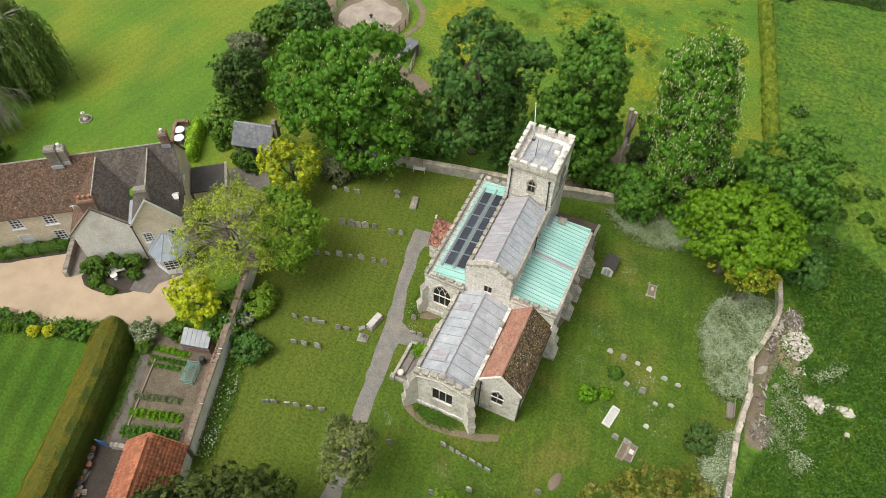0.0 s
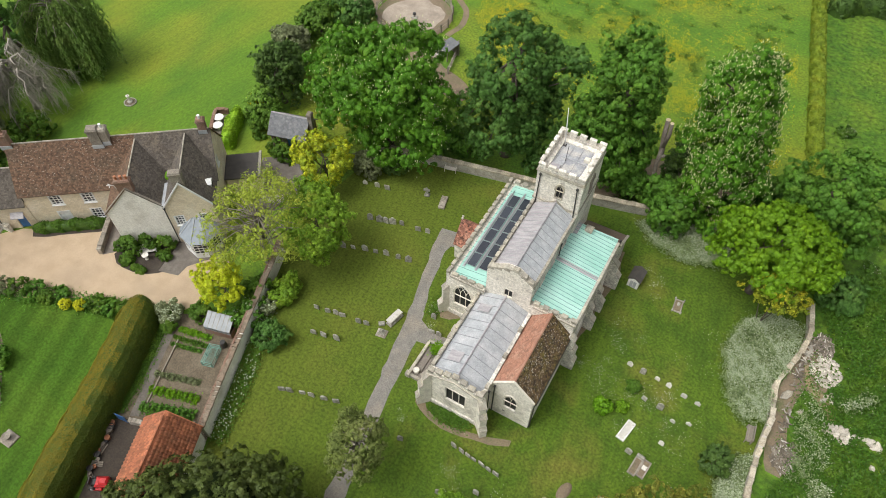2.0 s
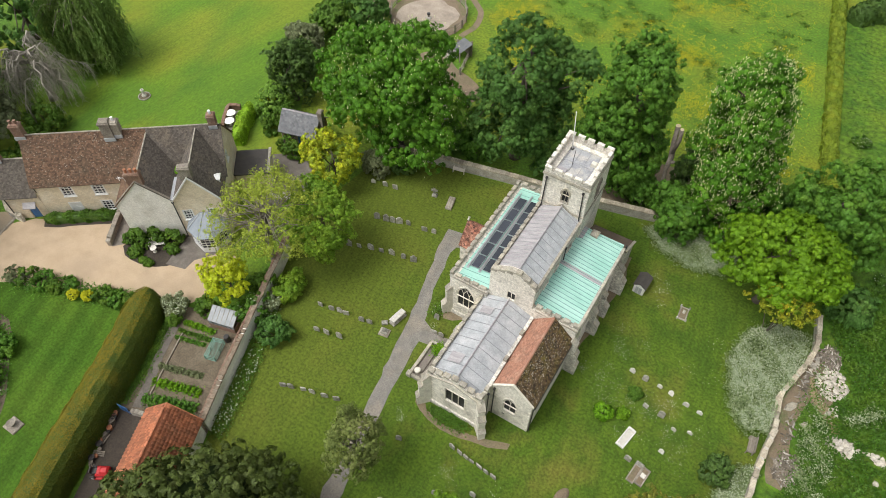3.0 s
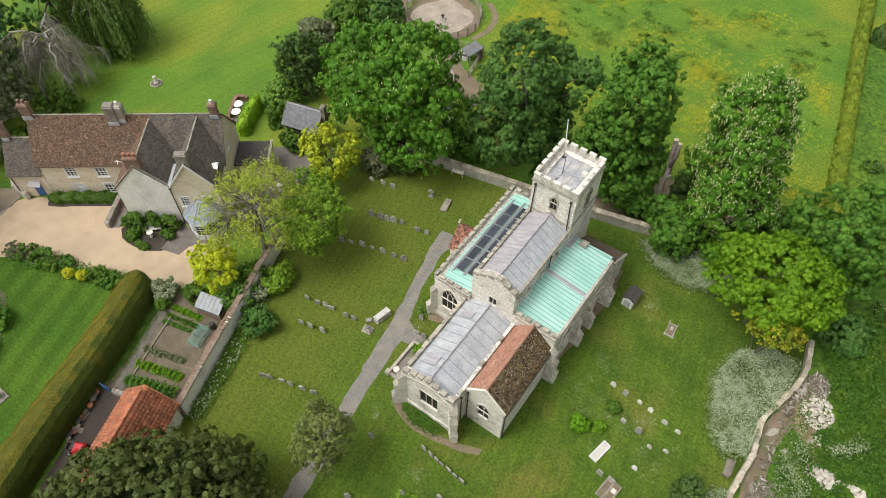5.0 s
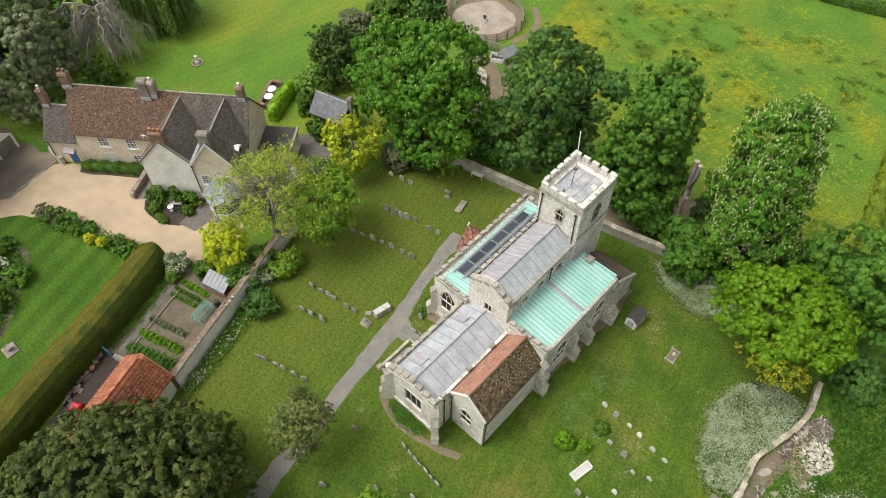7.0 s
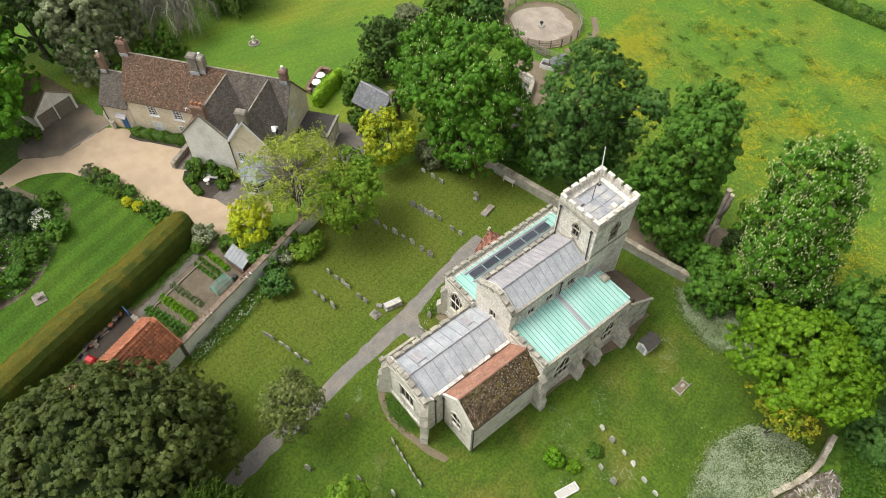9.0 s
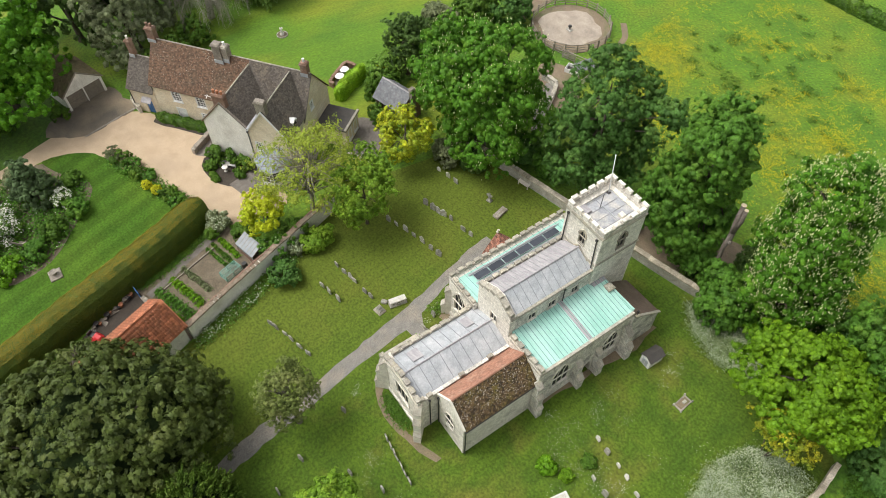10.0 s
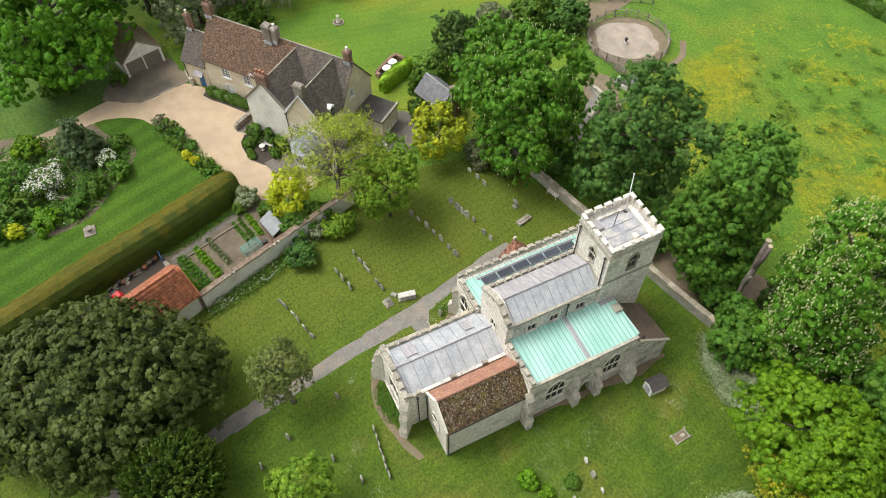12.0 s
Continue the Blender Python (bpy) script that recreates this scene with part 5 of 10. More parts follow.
    for row, x in enumerate((-5.55, -4.35)):
        for i in range(6):
            m = Matrix.Translation((x, 9.55 + i * 1.6, 5.95 + slope * (x - ax0 - 0.34) + 0.14)) @ tilt
            p = part("solar_panel", panel, SOLAR, church, m=m)
            part("panel_rim", rim, STEEL, p)
        for dx in (-0.56, 0.56):
            part("panel_rail", Shape().box(x + dx - 0.025, x + dx + 0.025, 8.6, 19.0, 5.95 + slope * (x + dx - ax0 - 0.34) + 0.08, 5.95 + slope * (x + dx - ax0 - 0.34) + 0.16), STEEL, church)
    for dx in (-6.15, -4.95, -3.72):
        z = 5.95 + slope * (dx - ax0 - 0.34)
        part("walk_strip", sheet([(dx - 0.13, 8.5, z + 0.05), (dx + 0.13, 8.5, z + 0.085), (dx + 0.13, 18.6, z + 0.085), (dx - 0.13, 18.6, z + 0.05)], 0.03), STEEL, roof, "pale metal strip beside the panels")
        for i in range(7):
            part("clamp", Shape().slab(dx - 0.1, dx + 0.1, 8.7 + i * 1.6, 8.8 + i * 1.6, z + 0.04, z + 0.16, 0.02), STEEL, roof)
    for px, py, turn in ((ax0 + 0.1, ay0 + 0.1, -45), (ax0 + 0.1, ay1 - 0.1, -135)):
        buttress(church, Matrix.Translation((px, py, 0)) @ Matrix.Rotation(radians(turn), 4, "Z"), 0.55, [(0.9, 1.4), (0.5, 3.8)], DRESSED)
    # north porch
    gx0, gx1, gy0, gy1 = -9.45, -7.1, 12.9, 15.9
    gm = (gy0 + gy1) / 2
    part("porch_front", wall_panel(Shape(), (gx0, gy1, 0), (0, -1, 0), [(0, -0.3), (3.0, -0.3), (3.0, 2.55), (1.5, 4.5), (0, 2.55)], [arch(1.5, 0.02, 1.3, 2.3)], 0.4), STONE, church)
    for y in (gy0, gy1 - 0.4):
        part("porch_wall", Shape().box(gx0 + 0.4, gx1, y, y + 0.4, -0.3, 2.5), STONE, church)
    for sgn, ye in ((-1, gy0 - 0.2), (1, gy1 + 0.2)):
        p = part("porch_roof", sheet([(gx0 - 0.06, ye, 2.42), (gx1, ye, 2.42), (gx1, gm, 4.58), (gx0 - 0.06, gm, 4.58)] if sgn < 0 else [(gx0 - 0.06, gm, 4.58), (gx1, gm, 4.58), (gx1, ye, 2.42), (gx0 - 0.06, ye, 2.42)], 0.1), TILE_PORCH, church, "small red-tiled porch roof")
        part("tiles", tiles((gx0 - 0.06, ye, 2.44), (1, 0, 0), (0, gm - ye, 2.16), gx1 - gx0 + 0.06, math.hypot(gm - ye, 2.16), 0.2, 0.16, seed=11), TILE_PORCH, p, kind="stuff")
    part("gable_cross", Shape().box(gx0 - 0.02, gx0 + 0.1, gm - 0.06, gm + 0.06, 4.5, 5.1).box(gx0 - 0.02, gx0 + 0.1, gm - 0.2, gm + 0.2, 4.8, 4.92), DRESSED, church)

    # south aisle
    sx0, sx1, sy0, sy1 = 0.95, 5.15, 7.42, 17.85
    se, sn = 6.35, 7.0
    part("south_aisle_east_wall", wall_panel(Shape(), (sx0, sy0, 0), (1, 0, 0), [(0, 3), (sx1 - sx0, -0.4), (sx1 - sx0, 6.55), (0, 6.55)], [], 0.6), STONE, church)
    wins = ((10.15, 1.8, 1.8, 3.2), (15.85, 1.7, 1.7, 3.15))
    part("south_aisle_wall", wall_panel(Shape(), (sx1, sy0 + 0.6, 0), (0, 1, 0), [(0, -0.5), (sy1 - sy0 - 0.6, -0.5), (sy1 - sy0 - 0.6, se - 0.05), (0, se - 0.05)],
         [arch(y - sy0 - 0.6, z, w, h) for y, w, z, h in wins] + [arch(13.45 - sy0 - 0.6, -0.3, 1.0, 2.3)], 0.6), STONE_GREY, church)
    for y, w, z, h in wins:
        stone_window(church, (sx1, sy0 + 0.6, 0), (0, 1, 0), y - sy0 - 0.6, z, w, h, 3)
    door = part("door", Shape().prism(arch(13.45 - sy0 - 0.6, -0.3, 0.98, 2.28), face_frame((sx1 - 0.35, sy0 + 0.6, 0), (0, 1, 0)), 0.1), BARK, church, "dark oak pointed door")
    part("door_arch", ring_shape(arch(13.45 - sy0 - 0.6, -0.3, 1.3, 2.5), arch(13.45 - sy0 - 0.6, -0.28, 0.98, 2.28), face_frame((sx1, sy0 + 0.6, 0), (0, 1, 0)), -0.06, 0.1), DRESSED, door)
    part("south_aisle_west_wall", Shape().box(sx0, sx1 - 0.6, sy1 - 0.5, sy1, -0.4, se + 0.1), STONE_GREY, church)
    run_parapet(church, (sx0 + 0.3, sy0), (sx1 + 0.1, sy0), 6.55, 6.85, 7.2, 0.34, 5, 0.5, STONE, "south_aisle_east_parapet")
    part("eave_course", Shape().slab(sx1 - 0.3, sx1 + 0.14, sy0, sy1, se - 0.1, se + 0.1, 0.04), COPING, church)
    roof = part("south_aisle_roof", sheet([(sx0, sy0 + 0.35, sn), (sx1 - 0.12, sy0 + 0.35, se + 0.12), (sx1 - 0.12, sy1, se + 0.12), (sx0, sy1, sn)], 0.12), COPPER, church, "bright green copper sheet roof with seams")
    rolls(roof, "copper_seam", (sx1 - 0.14, sy0 + 0.35, se + 0.14), (sx1 - 0.14, sy1, se + 0.14), (sx0, sy0 + 0.35, sn + 0.02), (sx0, sy1, sn + 0.02), 24, 0.02, SEAM_GREEN)
    part("lead_gutter", sheet([(sx0, 12.75, sn + 0.01), (sx1 - 0.13, 12.75, se + 0.135), (sx1 - 0.13, 13.2, se + 0.135), (sx0, 13.2, sn + 0.01)], 0.02), LEAD_DARK, roof, "dull lead strip across the copper")
    part("lead_gutter", sheet([(sx0, 16.2, sn + 0.012), (2.6, 16.9, sn - 0.24), (2.6, sy1, sn - 0.24), (sx0, sy1, sn + 0.012)], 0.02), LEAD_DARK, roof)
    part("copper_upstand", Shape().box(2.6, sx1 - 0.1, sy1 - 0.12, sy1 + 0.02, se, se + 0.45), COPPER, roof)
    part("stair_turret_stump", Shape().box(1.95, 2.6, 17.15, 17.8, 5.5, 7.05).slab(1.9, 2.65, 17.1, 17.85, 7.04, 7.3, 0.18), COPING, church)
    for y, st in ((7.35, [(1.0, 1.6), (0.8, 3.3), (0.5, 4.7)]), (12.05, [(0.95, 1.6), (0.5, 3.4)]), (14.35, [(0.95, 1.6), (0.5, 3.2)]), (17.6, [(1.25, 2.0), (0.8, 3.6)])):
        buttress(church, Matrix.Translation((sx1 - 0.02, y, 0)) @ Matrix.Rotation(radians(90), 4, "Z"), 0.6, st, STONE_GREY)
    downpipe(church, [(sx1 + 0.1, 18.35, 6.1), (sx1 + 0.1, 18.35, 0.1)])

    # west annex
    part("annex_south_wall", wall_panel(Shape(), (5.35, 17.85, 0), (0, 1, 0), [(0, -0.4), (3.8, -0.4), (3.8, 3.14), (0, 5.86)], [], 0.45), STONE_GREY, church)
    part("annex_west_wall", Shape().box(1.09, 4.9, 21.2, 21.65, -0.4, 3.1), STONE_GREY, church)
    part("annex_roof", sheet([(1.09, 17.9, 5.8), (5.45, 17.9, 5.9), (5.45, 21.75, 3.15), (1.09, 21.75, 3.05)], 0.1), FELT, church, "flat brown roof of a lean-to")
    part("annex_coping", sheet([(5.25, 17.9, 5.98), (5.5, 17.9, 5.98), (5.5, 21.8, 3.23), (5.25, 21.8, 3.23)], 0.15), COPING, church)

    # tower
    tx0, tx1, ty0, ty1, tt = -3.23, 1.09, 16.2, 21.06, 13.55
    light = [(0, -0.4), (tx1 - tx0, -0.4), (tx1 - tx0, tt), (0, tt)]
    east = part("tower_east_wall", wall_panel(Shape(), (tx0, ty0, 0), (1, 0, 0), light, [arch(-0.92 - tx0, 10.85, 0.62, 1.55)], 0.7), STONE, church)
    stone_window(church, (tx0, ty0, 0), (1, 0, 0), -0.92 - tx0, 10.85, 0.62, 1.55, 2, mat=COPING)
    part("tower_south_wall", wall_panel(Shape(), (tx1, ty0 + 0.7, 0), (0, 1, 0), [(0, -0.4), (ty1 - ty0 - 1.4, -0.4), (ty1 - ty0 - 1.4, tt), (0, tt)], [arch(1.85, 10.6, 0.8, 1.9)], 0.7), STONE, church)
    stone_window(church, (tx1, ty0 + 0.7, 0), (0, 1, 0), 1.85, 10.6, 0.8, 1.9, 2, mat=OLD_STONE)
    part("tower_north_wall", Shape().box(tx0, tx0 + 0.7, ty0 + 0.7, ty1 - 0.7, -0.4, tt), STONE, church)
    part("tower_west_wall", Shape().box(tx0, tx1, ty1 - 0.7, ty1, -0.4, tt), STONE, church)
    for z in (9.75, 13.3):
        for a in ((tx0 - 0.09, tx1 + 0.09, ty0 - 0.09, ty0 + 0.0), (tx1, tx1 + 0.09, ty0, ty1), (tx0 - 0.09, tx0, ty0, ty1), (tx0 - 0.09, tx1 + 0.09, ty1, ty1 + 0.09)):
            part("string_course", Shape().slab(*a, z, z + 0.2, 0.03), COPING, church)
    part("weather_moulding", Shape().prism([(-2.6, 8.9), (-1.0, 10.35), (0.95, 8.8), (0.95, 9.0), (-1.0, 10.55), (-2.6, 9.1)], Matrix.Translation((0, ty0 - 0.1, 0)), 0.12), COPING, church)
    lead = part("tower_roof", sheet([(tx0 + 0.4, ty0 + 0.4, 13.35), (tx1 - 0.4, ty0 + 0.4, 13.35), (tx1 - 0.4, ty1 - 0.4, 13.42), (tx0 + 0.4, ty1 - 0.4, 13.42)], 0.3), TOWER_LEAD, church, "low lead tower roof with hatch")
    rolls(lead, "lead_roll", (tx0 + 0.4, ty0 + 0.4, 13.36), (tx1 - 0.4, ty0 + 0.4, 13.36), (tx0 + 0.4, ty1 - 0.4, 13.43), (tx1 - 0.4, ty1 - 0.4, 13.43), 4, 0.02, SEAM_GREY)
    part("cross_roll", Shape().tube([(tx0 + 0.4, 18.6, 13.43), (tx1 - 0.4, 18.6, 13.43)], 0.04, 6), LEAD, lead)
    part("roof_hatch", Shape().slab(-2.5, -1.6, 16.75, 17.45, 13.36, 13.62, 0.04), LEAD_DARK, lead)
    part("roof_box", Shape().slab(-0.1, 0.4, 18.9, 19.35, 13.4, 13.75, 0.03), DRESSED, lead)
    part("vent_pipe", Shape().tube([(-1.55, 18.3, 13.4), (-1.5, 18.3, 15.2)], 0.03, 6), IRON, lead)
    for a, b in (((tx0, ty0), (tx1, ty0)), ((tx1, ty0 + 0.27), (tx1, ty1 - 0.27)), ((tx1, ty1), (tx0, ty1)), ((tx0, ty1 - 0.27), (tx0, ty0 + 0.27))):
        low = 0.22 if a == (tx0, ty0) or a == (tx1, ty0 + 0.27) else 0.0
        run_parapet(church, a, b, tt, 14.0, 14.45 - low, 0.27, 5, 0.6, STONE_GREY, "tower_parapet")
    downpipe(church, [(tx0 + 0.35, ty0 - 0.1, 13.0), (tx0 + 0.28, ty0 - 0.1, 9.2)])
    downpipe(church, [(0.62, ty0 - 0.1, 12.9), (0.78, ty0 - 0.1, 9.3)])
    return church


build_church()
pole = thing("flagpole", "white-painted flagpole standing on the church tower roof", "flagpole", Matrix.Translation((-2.35, 20.0, 13.4)))
part("pole", Shape().tube([(0, 0, 0), (-0.15, 0, 2.0), (-0.33, 0.02, 4.15)], [0.06, 0.05, 0.03], 8), WHITE, pole, smooth=True)
part("truck", Shape().lathe([(0.02, 4.12), (0.06, 4.16), (0.06, 4.22), (0.02, 4.26)], 8, Matrix.Translation((-0.34, 0.02, 0))), WHITE, pole)
part("foot", Shape().slab(-0.14, 0.14, -0.14, 0.14, 0, 0.12, 0.03), IRON, pole)

# ---- the old house ----
HOUSE = HOUSE_FRAME


def chimney(parent, x, y, z0, z1, w, d, mat, pots=0, pot_mat=None, flash=True):
    c = part("chimney", Shape().box(x - w / 2, x + w / 2, y - d / 2, y + d / 2, z0, z1 - 0.3)
             .slab(x - w / 2 - 0.07, x + w / 2 + 0.07, y - d / 2 - 0.07, y + d / 2 + 0.07, z1 - 0.32, z1 - 0.12, 0.04)
             .slab(x - w / 2, x + w / 2, y - d / 2, y + d / 2, z1 - 0.13, z1, 0.05), mat, parent)
    for i in range(pots):
        px = x + (i - (pots - 1) / 2) * w / max(pots, 1)
        part("chimney_pot", Shape().lathe([(0.13, z1 - 0.02), (0.12, z1 + 0.3), (0.15, z1 + 0.33), (0.15, z1 + 0.4), (0.1, z1 + 0.4)], 10, Matrix.Translation((px, y, 0))), pot_mat or TERRACOTTA, c)
    if flash:
        part("flashing", Shape().box(x - w / 2 - 0.05, x + w / 2 + 0.05, y - d / 2 - 0.06, y - d / 2 + 0.02, z0 + 0.55, z0 + 1.0), LEAD, c)
    return c


def ridge_line(parent, a, b, mat=None, r=0.075, step=0.5):
    a, b = Vector(a), Vector(b)
    n = max(1, int((b - a).length / step))
    d = (b - a) / n
    me = Shape().tube([-d * 0.47, d * 0.47], r, 8).mesh("ridge_tile", mat or COPING)
    for i in range(n):
        part("ridge_tile", me, mat or COPING, parent, m=Matrix.Translation(a + d * (i + 0.5)))


def tiled_slope(parent, name, eave0, eave1, ridge0, ridge1, mat, label="", seed=1, wide=0.2, gauge=0.16, keep=None):
    """A roof slope: a sheet under a field of overlapping tiles."""
    e0, e1, r0, r1 = (Vector(p) for p in (eave0, eave1, ridge0, ridge1))
    roof = part(name, sheet([e0, e1, r1, r0], 0.1), mat, parent, label)
    up = r0 - e0
    up = up - (e1 - e0).normalized() * up.dot((e1 - e0).normalized())
    part("tiles", tiles(e0, e1 - e0, up, (e1 - e0).length, up.length, wide, gauge, keep, seed=seed), mat, roof, kind="stuff")
    return roof


def build_house():
    house = thing("house", "long old two-storey ochre stone house with steep brown tiled roofs", "house", HOUSE)
    fr = lambda x, y: face_frame((x, y, 0), (1, 0, 0))
    # main range, front
    ups = ((2.28, 3.0, 1.2, 1.45), (5.45, 3.0, 1.2, 1.45), (2.25, 0.35, 1.25, 1.65), (5.5, 0.45, 1.15, 1.55), (7.7, 2.3, 0.5, 0.5))
    part("front_wall", wall_panel(Shape(), (-0.9, -2.4, 0), (1, 0, 0), [(0, -0.3), (9.5, -0.3), (9.5, 4.95), (0, 4.95)],
         [rect(x + 0.9, z + 0.03, w - 0.06, h - 0.06) for x, z, w, h in ups], 0.5), RENDER_OCHRE, house)
    m = fr(0, -2.4)
    for k, (x, z, w, h) in enumerate(ups):
        sash_window(house, m, x, z, w, h, 3 if w > 0.8 else 2, 4 if k != 2 else 2, blind=(k == 2))
    part("back_wall", Shape().box(-0.9, 18.7, 3.1, 3.6, -0.3, 4.95), RENDER_OCHRE, house)
    for x in (-0.9, 18.2):
        part("gable_wall", wall_panel(Shape(), (x + 0.496, -2.4, 0) if x > 0 else (x + 0.004, 3.6, 0), (0, 1, 0) if x > 0 else (0, -1, 0),
             [(0.005, -0.3), (5.995, -0.3), (5.995, 4.9), (3.0, 8.95), (0.005, 4.9)], [rect(2.0, 4.9, 0.7, 1.1)] if x > 0 else [], 0.5), RENDER_OCHRE, house)
    sash_window(house, face_frame((18.7, -2.4, 0), (0, 1, 0)), 2.0, 4.88, 0.74, 1.14, 2, 4)
    part("side_wall", wall_panel(Shape(), (18.7, -5.95, 0), (0, 1, 0), [(0, -0.3), (3.55, -0.3), (3.55, 5.6), (0, 5.6)], [], 0.45), RENDER_OCHRE, house)
    roof = tiled_slope(house, "roof", (-1.0, -2.65, 4.75), (11.4, -2.65, 4.75), (-1.0, 0.6, 9.0), (11.4, 0.6, 9.0), TILE_BROWN, "steep brown clay tile roof spotted with lichen", 21)
    tiled_slope(house, "roof", (11.4, -2.65, 4.75), (18.85, -2.65, 4.75), (11.4, 0.6, 9.0), (18.85, 0.6, 9.0), TILE_DARK, "dark weathered tile roof", 22)
    tiled_slope(house, "roof", (18.85, 3.85, 4.75), (-1.0, 3.85, 4.75), (18.85, 0.6, 9.0), (-1.0, 0.6, 9.0), TILE_BROWN, "", 23, 0.28, 0.24)
    ridge_line(roof, (-0.9, 0.6, 9.03), (18.7, 0.6, 9.03))
    rng = np.random.default_rng(31)
    k = 1100
    a, b = rng.uniform(-0.7, 11.0, k), rng.uniform(0.02, 0.98, k)
    at = np.stack([a, -2.65 + 3.25 * b - 0.03, 4.75 + 4.25 * b + 0.05], 1)
    v, q = leaf_cloud(rng, at, np.tile(np.array([0, -4.25, 3.25]), (k, 1)) + rng.normal(size=(k, 3)) * 0.3, 0.03 + 0.07 * rng.random(k) ** 2, 0.8, 0.02)
    part("lichen", leaf_sheet("lichen", v, q, LICHEN), LICHEN, roof, kind="stuff")
    # wing one, limewashed gable
    part("wing_gable_wall", wall_panel(Shape(), (8.6, -6.3, 0), (1, 0, 0), [(0, -0.3), (5.45, -0.3), (5.45, 5.6), (2.8, 8.5), (0, 5.45)], [], 0.45), RENDER_WHITE, house)
    part("wing_side_wall", Shape().box(8.6, 9.05, -5.85, -2.4, -0.3, 5.4), BRICK, house)
    tiled_slope(house, "wing_roof", (8.4, 0.5, 5.3), (8.4, -6.4, 5.3), (11.4, 0.5, 8.6), (11.4, -6.4, 8.6), TILE_BROWN, "", 24)
    r1 = tiled_slope(house, "wing_roof", (14.05, -6.4, 5.65), (14.05, 0.5, 5.65), (11.4, -6.4, 8.6), (11.4, 0.5, 8.6), TILE_DARK, "dark weathered tile slope of a wing", 25)
    ridge_line(r1, (11.4, -6.3, 8.63), (11.4, 0.3, 8.63))
    part("verge_coping", Shape().prism([(-0.2, 5.3), (2.8, 8.55), (5.5, 5.55), (5.5, 5.7), (2.8, 8.72), (-0.2, 5.45)], fr(8.6, -6.38), 0.2), OLD_STONE, house)
    # wing two, ochre gable
    wins = ((15.05, 2.75, 0.95, 1.45), (17.4, 2.75, 0.95, 1.45))
    part("wing_gable_wall", wall_panel(Shape(), (14.05, -6.4, 0), (1, 0, 0), [(0, -0.3), (4.65, -0.3), (4.65, 5.6), (2.3, 8.75), (0, 5.65)],
         [rect(x - 14.05, z + 0.03, w - 0.06, h - 0.06) for x, z, w, h in wins], 0.45), RENDER_OCHRE, house)
    for x, z, w, h in wins:
        sash_window(house, fr(0, -6.4), x, z, w, h, 3, 4)
    r2 = tiled_slope(house, "wing_roof", (14.05, 0.5, 5.65), (14.05, -6.5, 5.65), (16.35, 0.5, 8.85), (16.35, -6.5, 8.85), TILE_DARK, "", 26)
    tail = part("wing_roof", sheet([(18.9, -6.5, 5.4), (18.9, -2.2, 5.4), (16.35, 0.5, 8.85), (16.35, -6.5, 8.85)], 0.1), TILE_DARK, house)
    part("tiles", tiles((18.9, -6.5, 5.4), (0, 1, 0), (-2.55, 0, 3.45), 7.0, 4.29, 0.2, 0.16, lambda a, b: a < 4.2 + 2.7 * b / 4.29, seed=27), TILE_DARK, tail, kind="stuff")
    ridge_line(r2, (16.35, -6.4, 8.88), (16.35, 0.3, 8.88))
    part("bargeboard", Shape().prism([(0.0, 5.55), (2.3, 8.75), (4.75, 5.45), (4.75, 5.7), (2.3, 9.0), (0.0, 5.8)], fr(14.05, -6.56), 0.1), WHITE, house, "white-painted bargeboards")
    dormer = part("dormer", Shape().box(17.9, 18.6, -4.5, -3.7, 5.4, 6.3).prism([(-0.06, 6.3), (0.4, 6.6), (0.86, 6.3)], face_frame((18.68, -4.5, 0), (0, 1, 0)), 0.9), WHITE, house, "small white dormer")
    part("pane", Shape().box(18.6, 18.62, -4.4, -3.8, 5.6, 6.2), GLASS, dormer)
    part("valley_moss", Shape().lathe([(0.05, 0), (0.35, 0.12), (0.3, 0.3), (0.1, 0.42), (0.02, 0.45)], 9, Matrix.Translation((14.1, -2.35, 5.72)) @ Matrix.Diagonal((1.3, 1.8, 0.7, 1))), LEAF_BRIGHT, house, "green moss in the roof valley")
    downpipe(house, [(14.05, -6.5, 5.5), (14.05, -6.5, 0.05)])
    downpipe(house, [(-0.75, -2.5, 4.7), (-0.75, -2.5, 3.9)])
    # lower extension
    part("extension_wall", wall_panel(Shape(), (-4.4, -2.45, 0), (1, 0, 0), [(0, -0.3), (3.5, -0.3), (3.5, 3.6), (0, 3.6)], [rect(2.2, -0.05, 0.95, 2.05)], 0.45), RENDER_OCHRE, house)
    door = part("door", Shape().box(-2.64, -1.76, -2.35, -2.28, 0.0, 1.97), BLUE, house, "bright blue panelled door")
    for z in (0.2, 1.1):
        for x in (-2.55, -2.12):
            part("door_panel", Shape().slab(x, x + 0.34, -2.38, -2.34, z, z + 0.7, 0.01), BLUE, door)
    part("porch_hood", sheet([(-2.85, -3.0, 2.05), (-1.55, -3.0, 2.05), (-1.55, -2.4, 2.5), (-2.85, -2.4, 2.5)], 0.08), LEAD_DARK, house)
    part("extension_gable", wall_panel(Shape(), (-4.396, 2.6, 0), (0, -1, 0), [(0.005, -0.3), (5.045, -0.3), (5.045, 3.6), (2.5, 6.3), (0.005, 3.6)], [], 0.45), RENDER_WHITE, house)
    part("extension_back", Shape().box(-4.4, -0.9, 2.15, 2.6, -0.3, 3.5), RENDER_OCHRE, house)
    re = tiled_slope(house, "extension_roof", (-4.55, -2.7, 3.4), (-0.9, -2.7, 3.4), (-4.55, 0.1, 6.35), (-0.9, 0.1, 6.35), TILE_DARK, "dark mossy tile roof of a lower extension", 28)
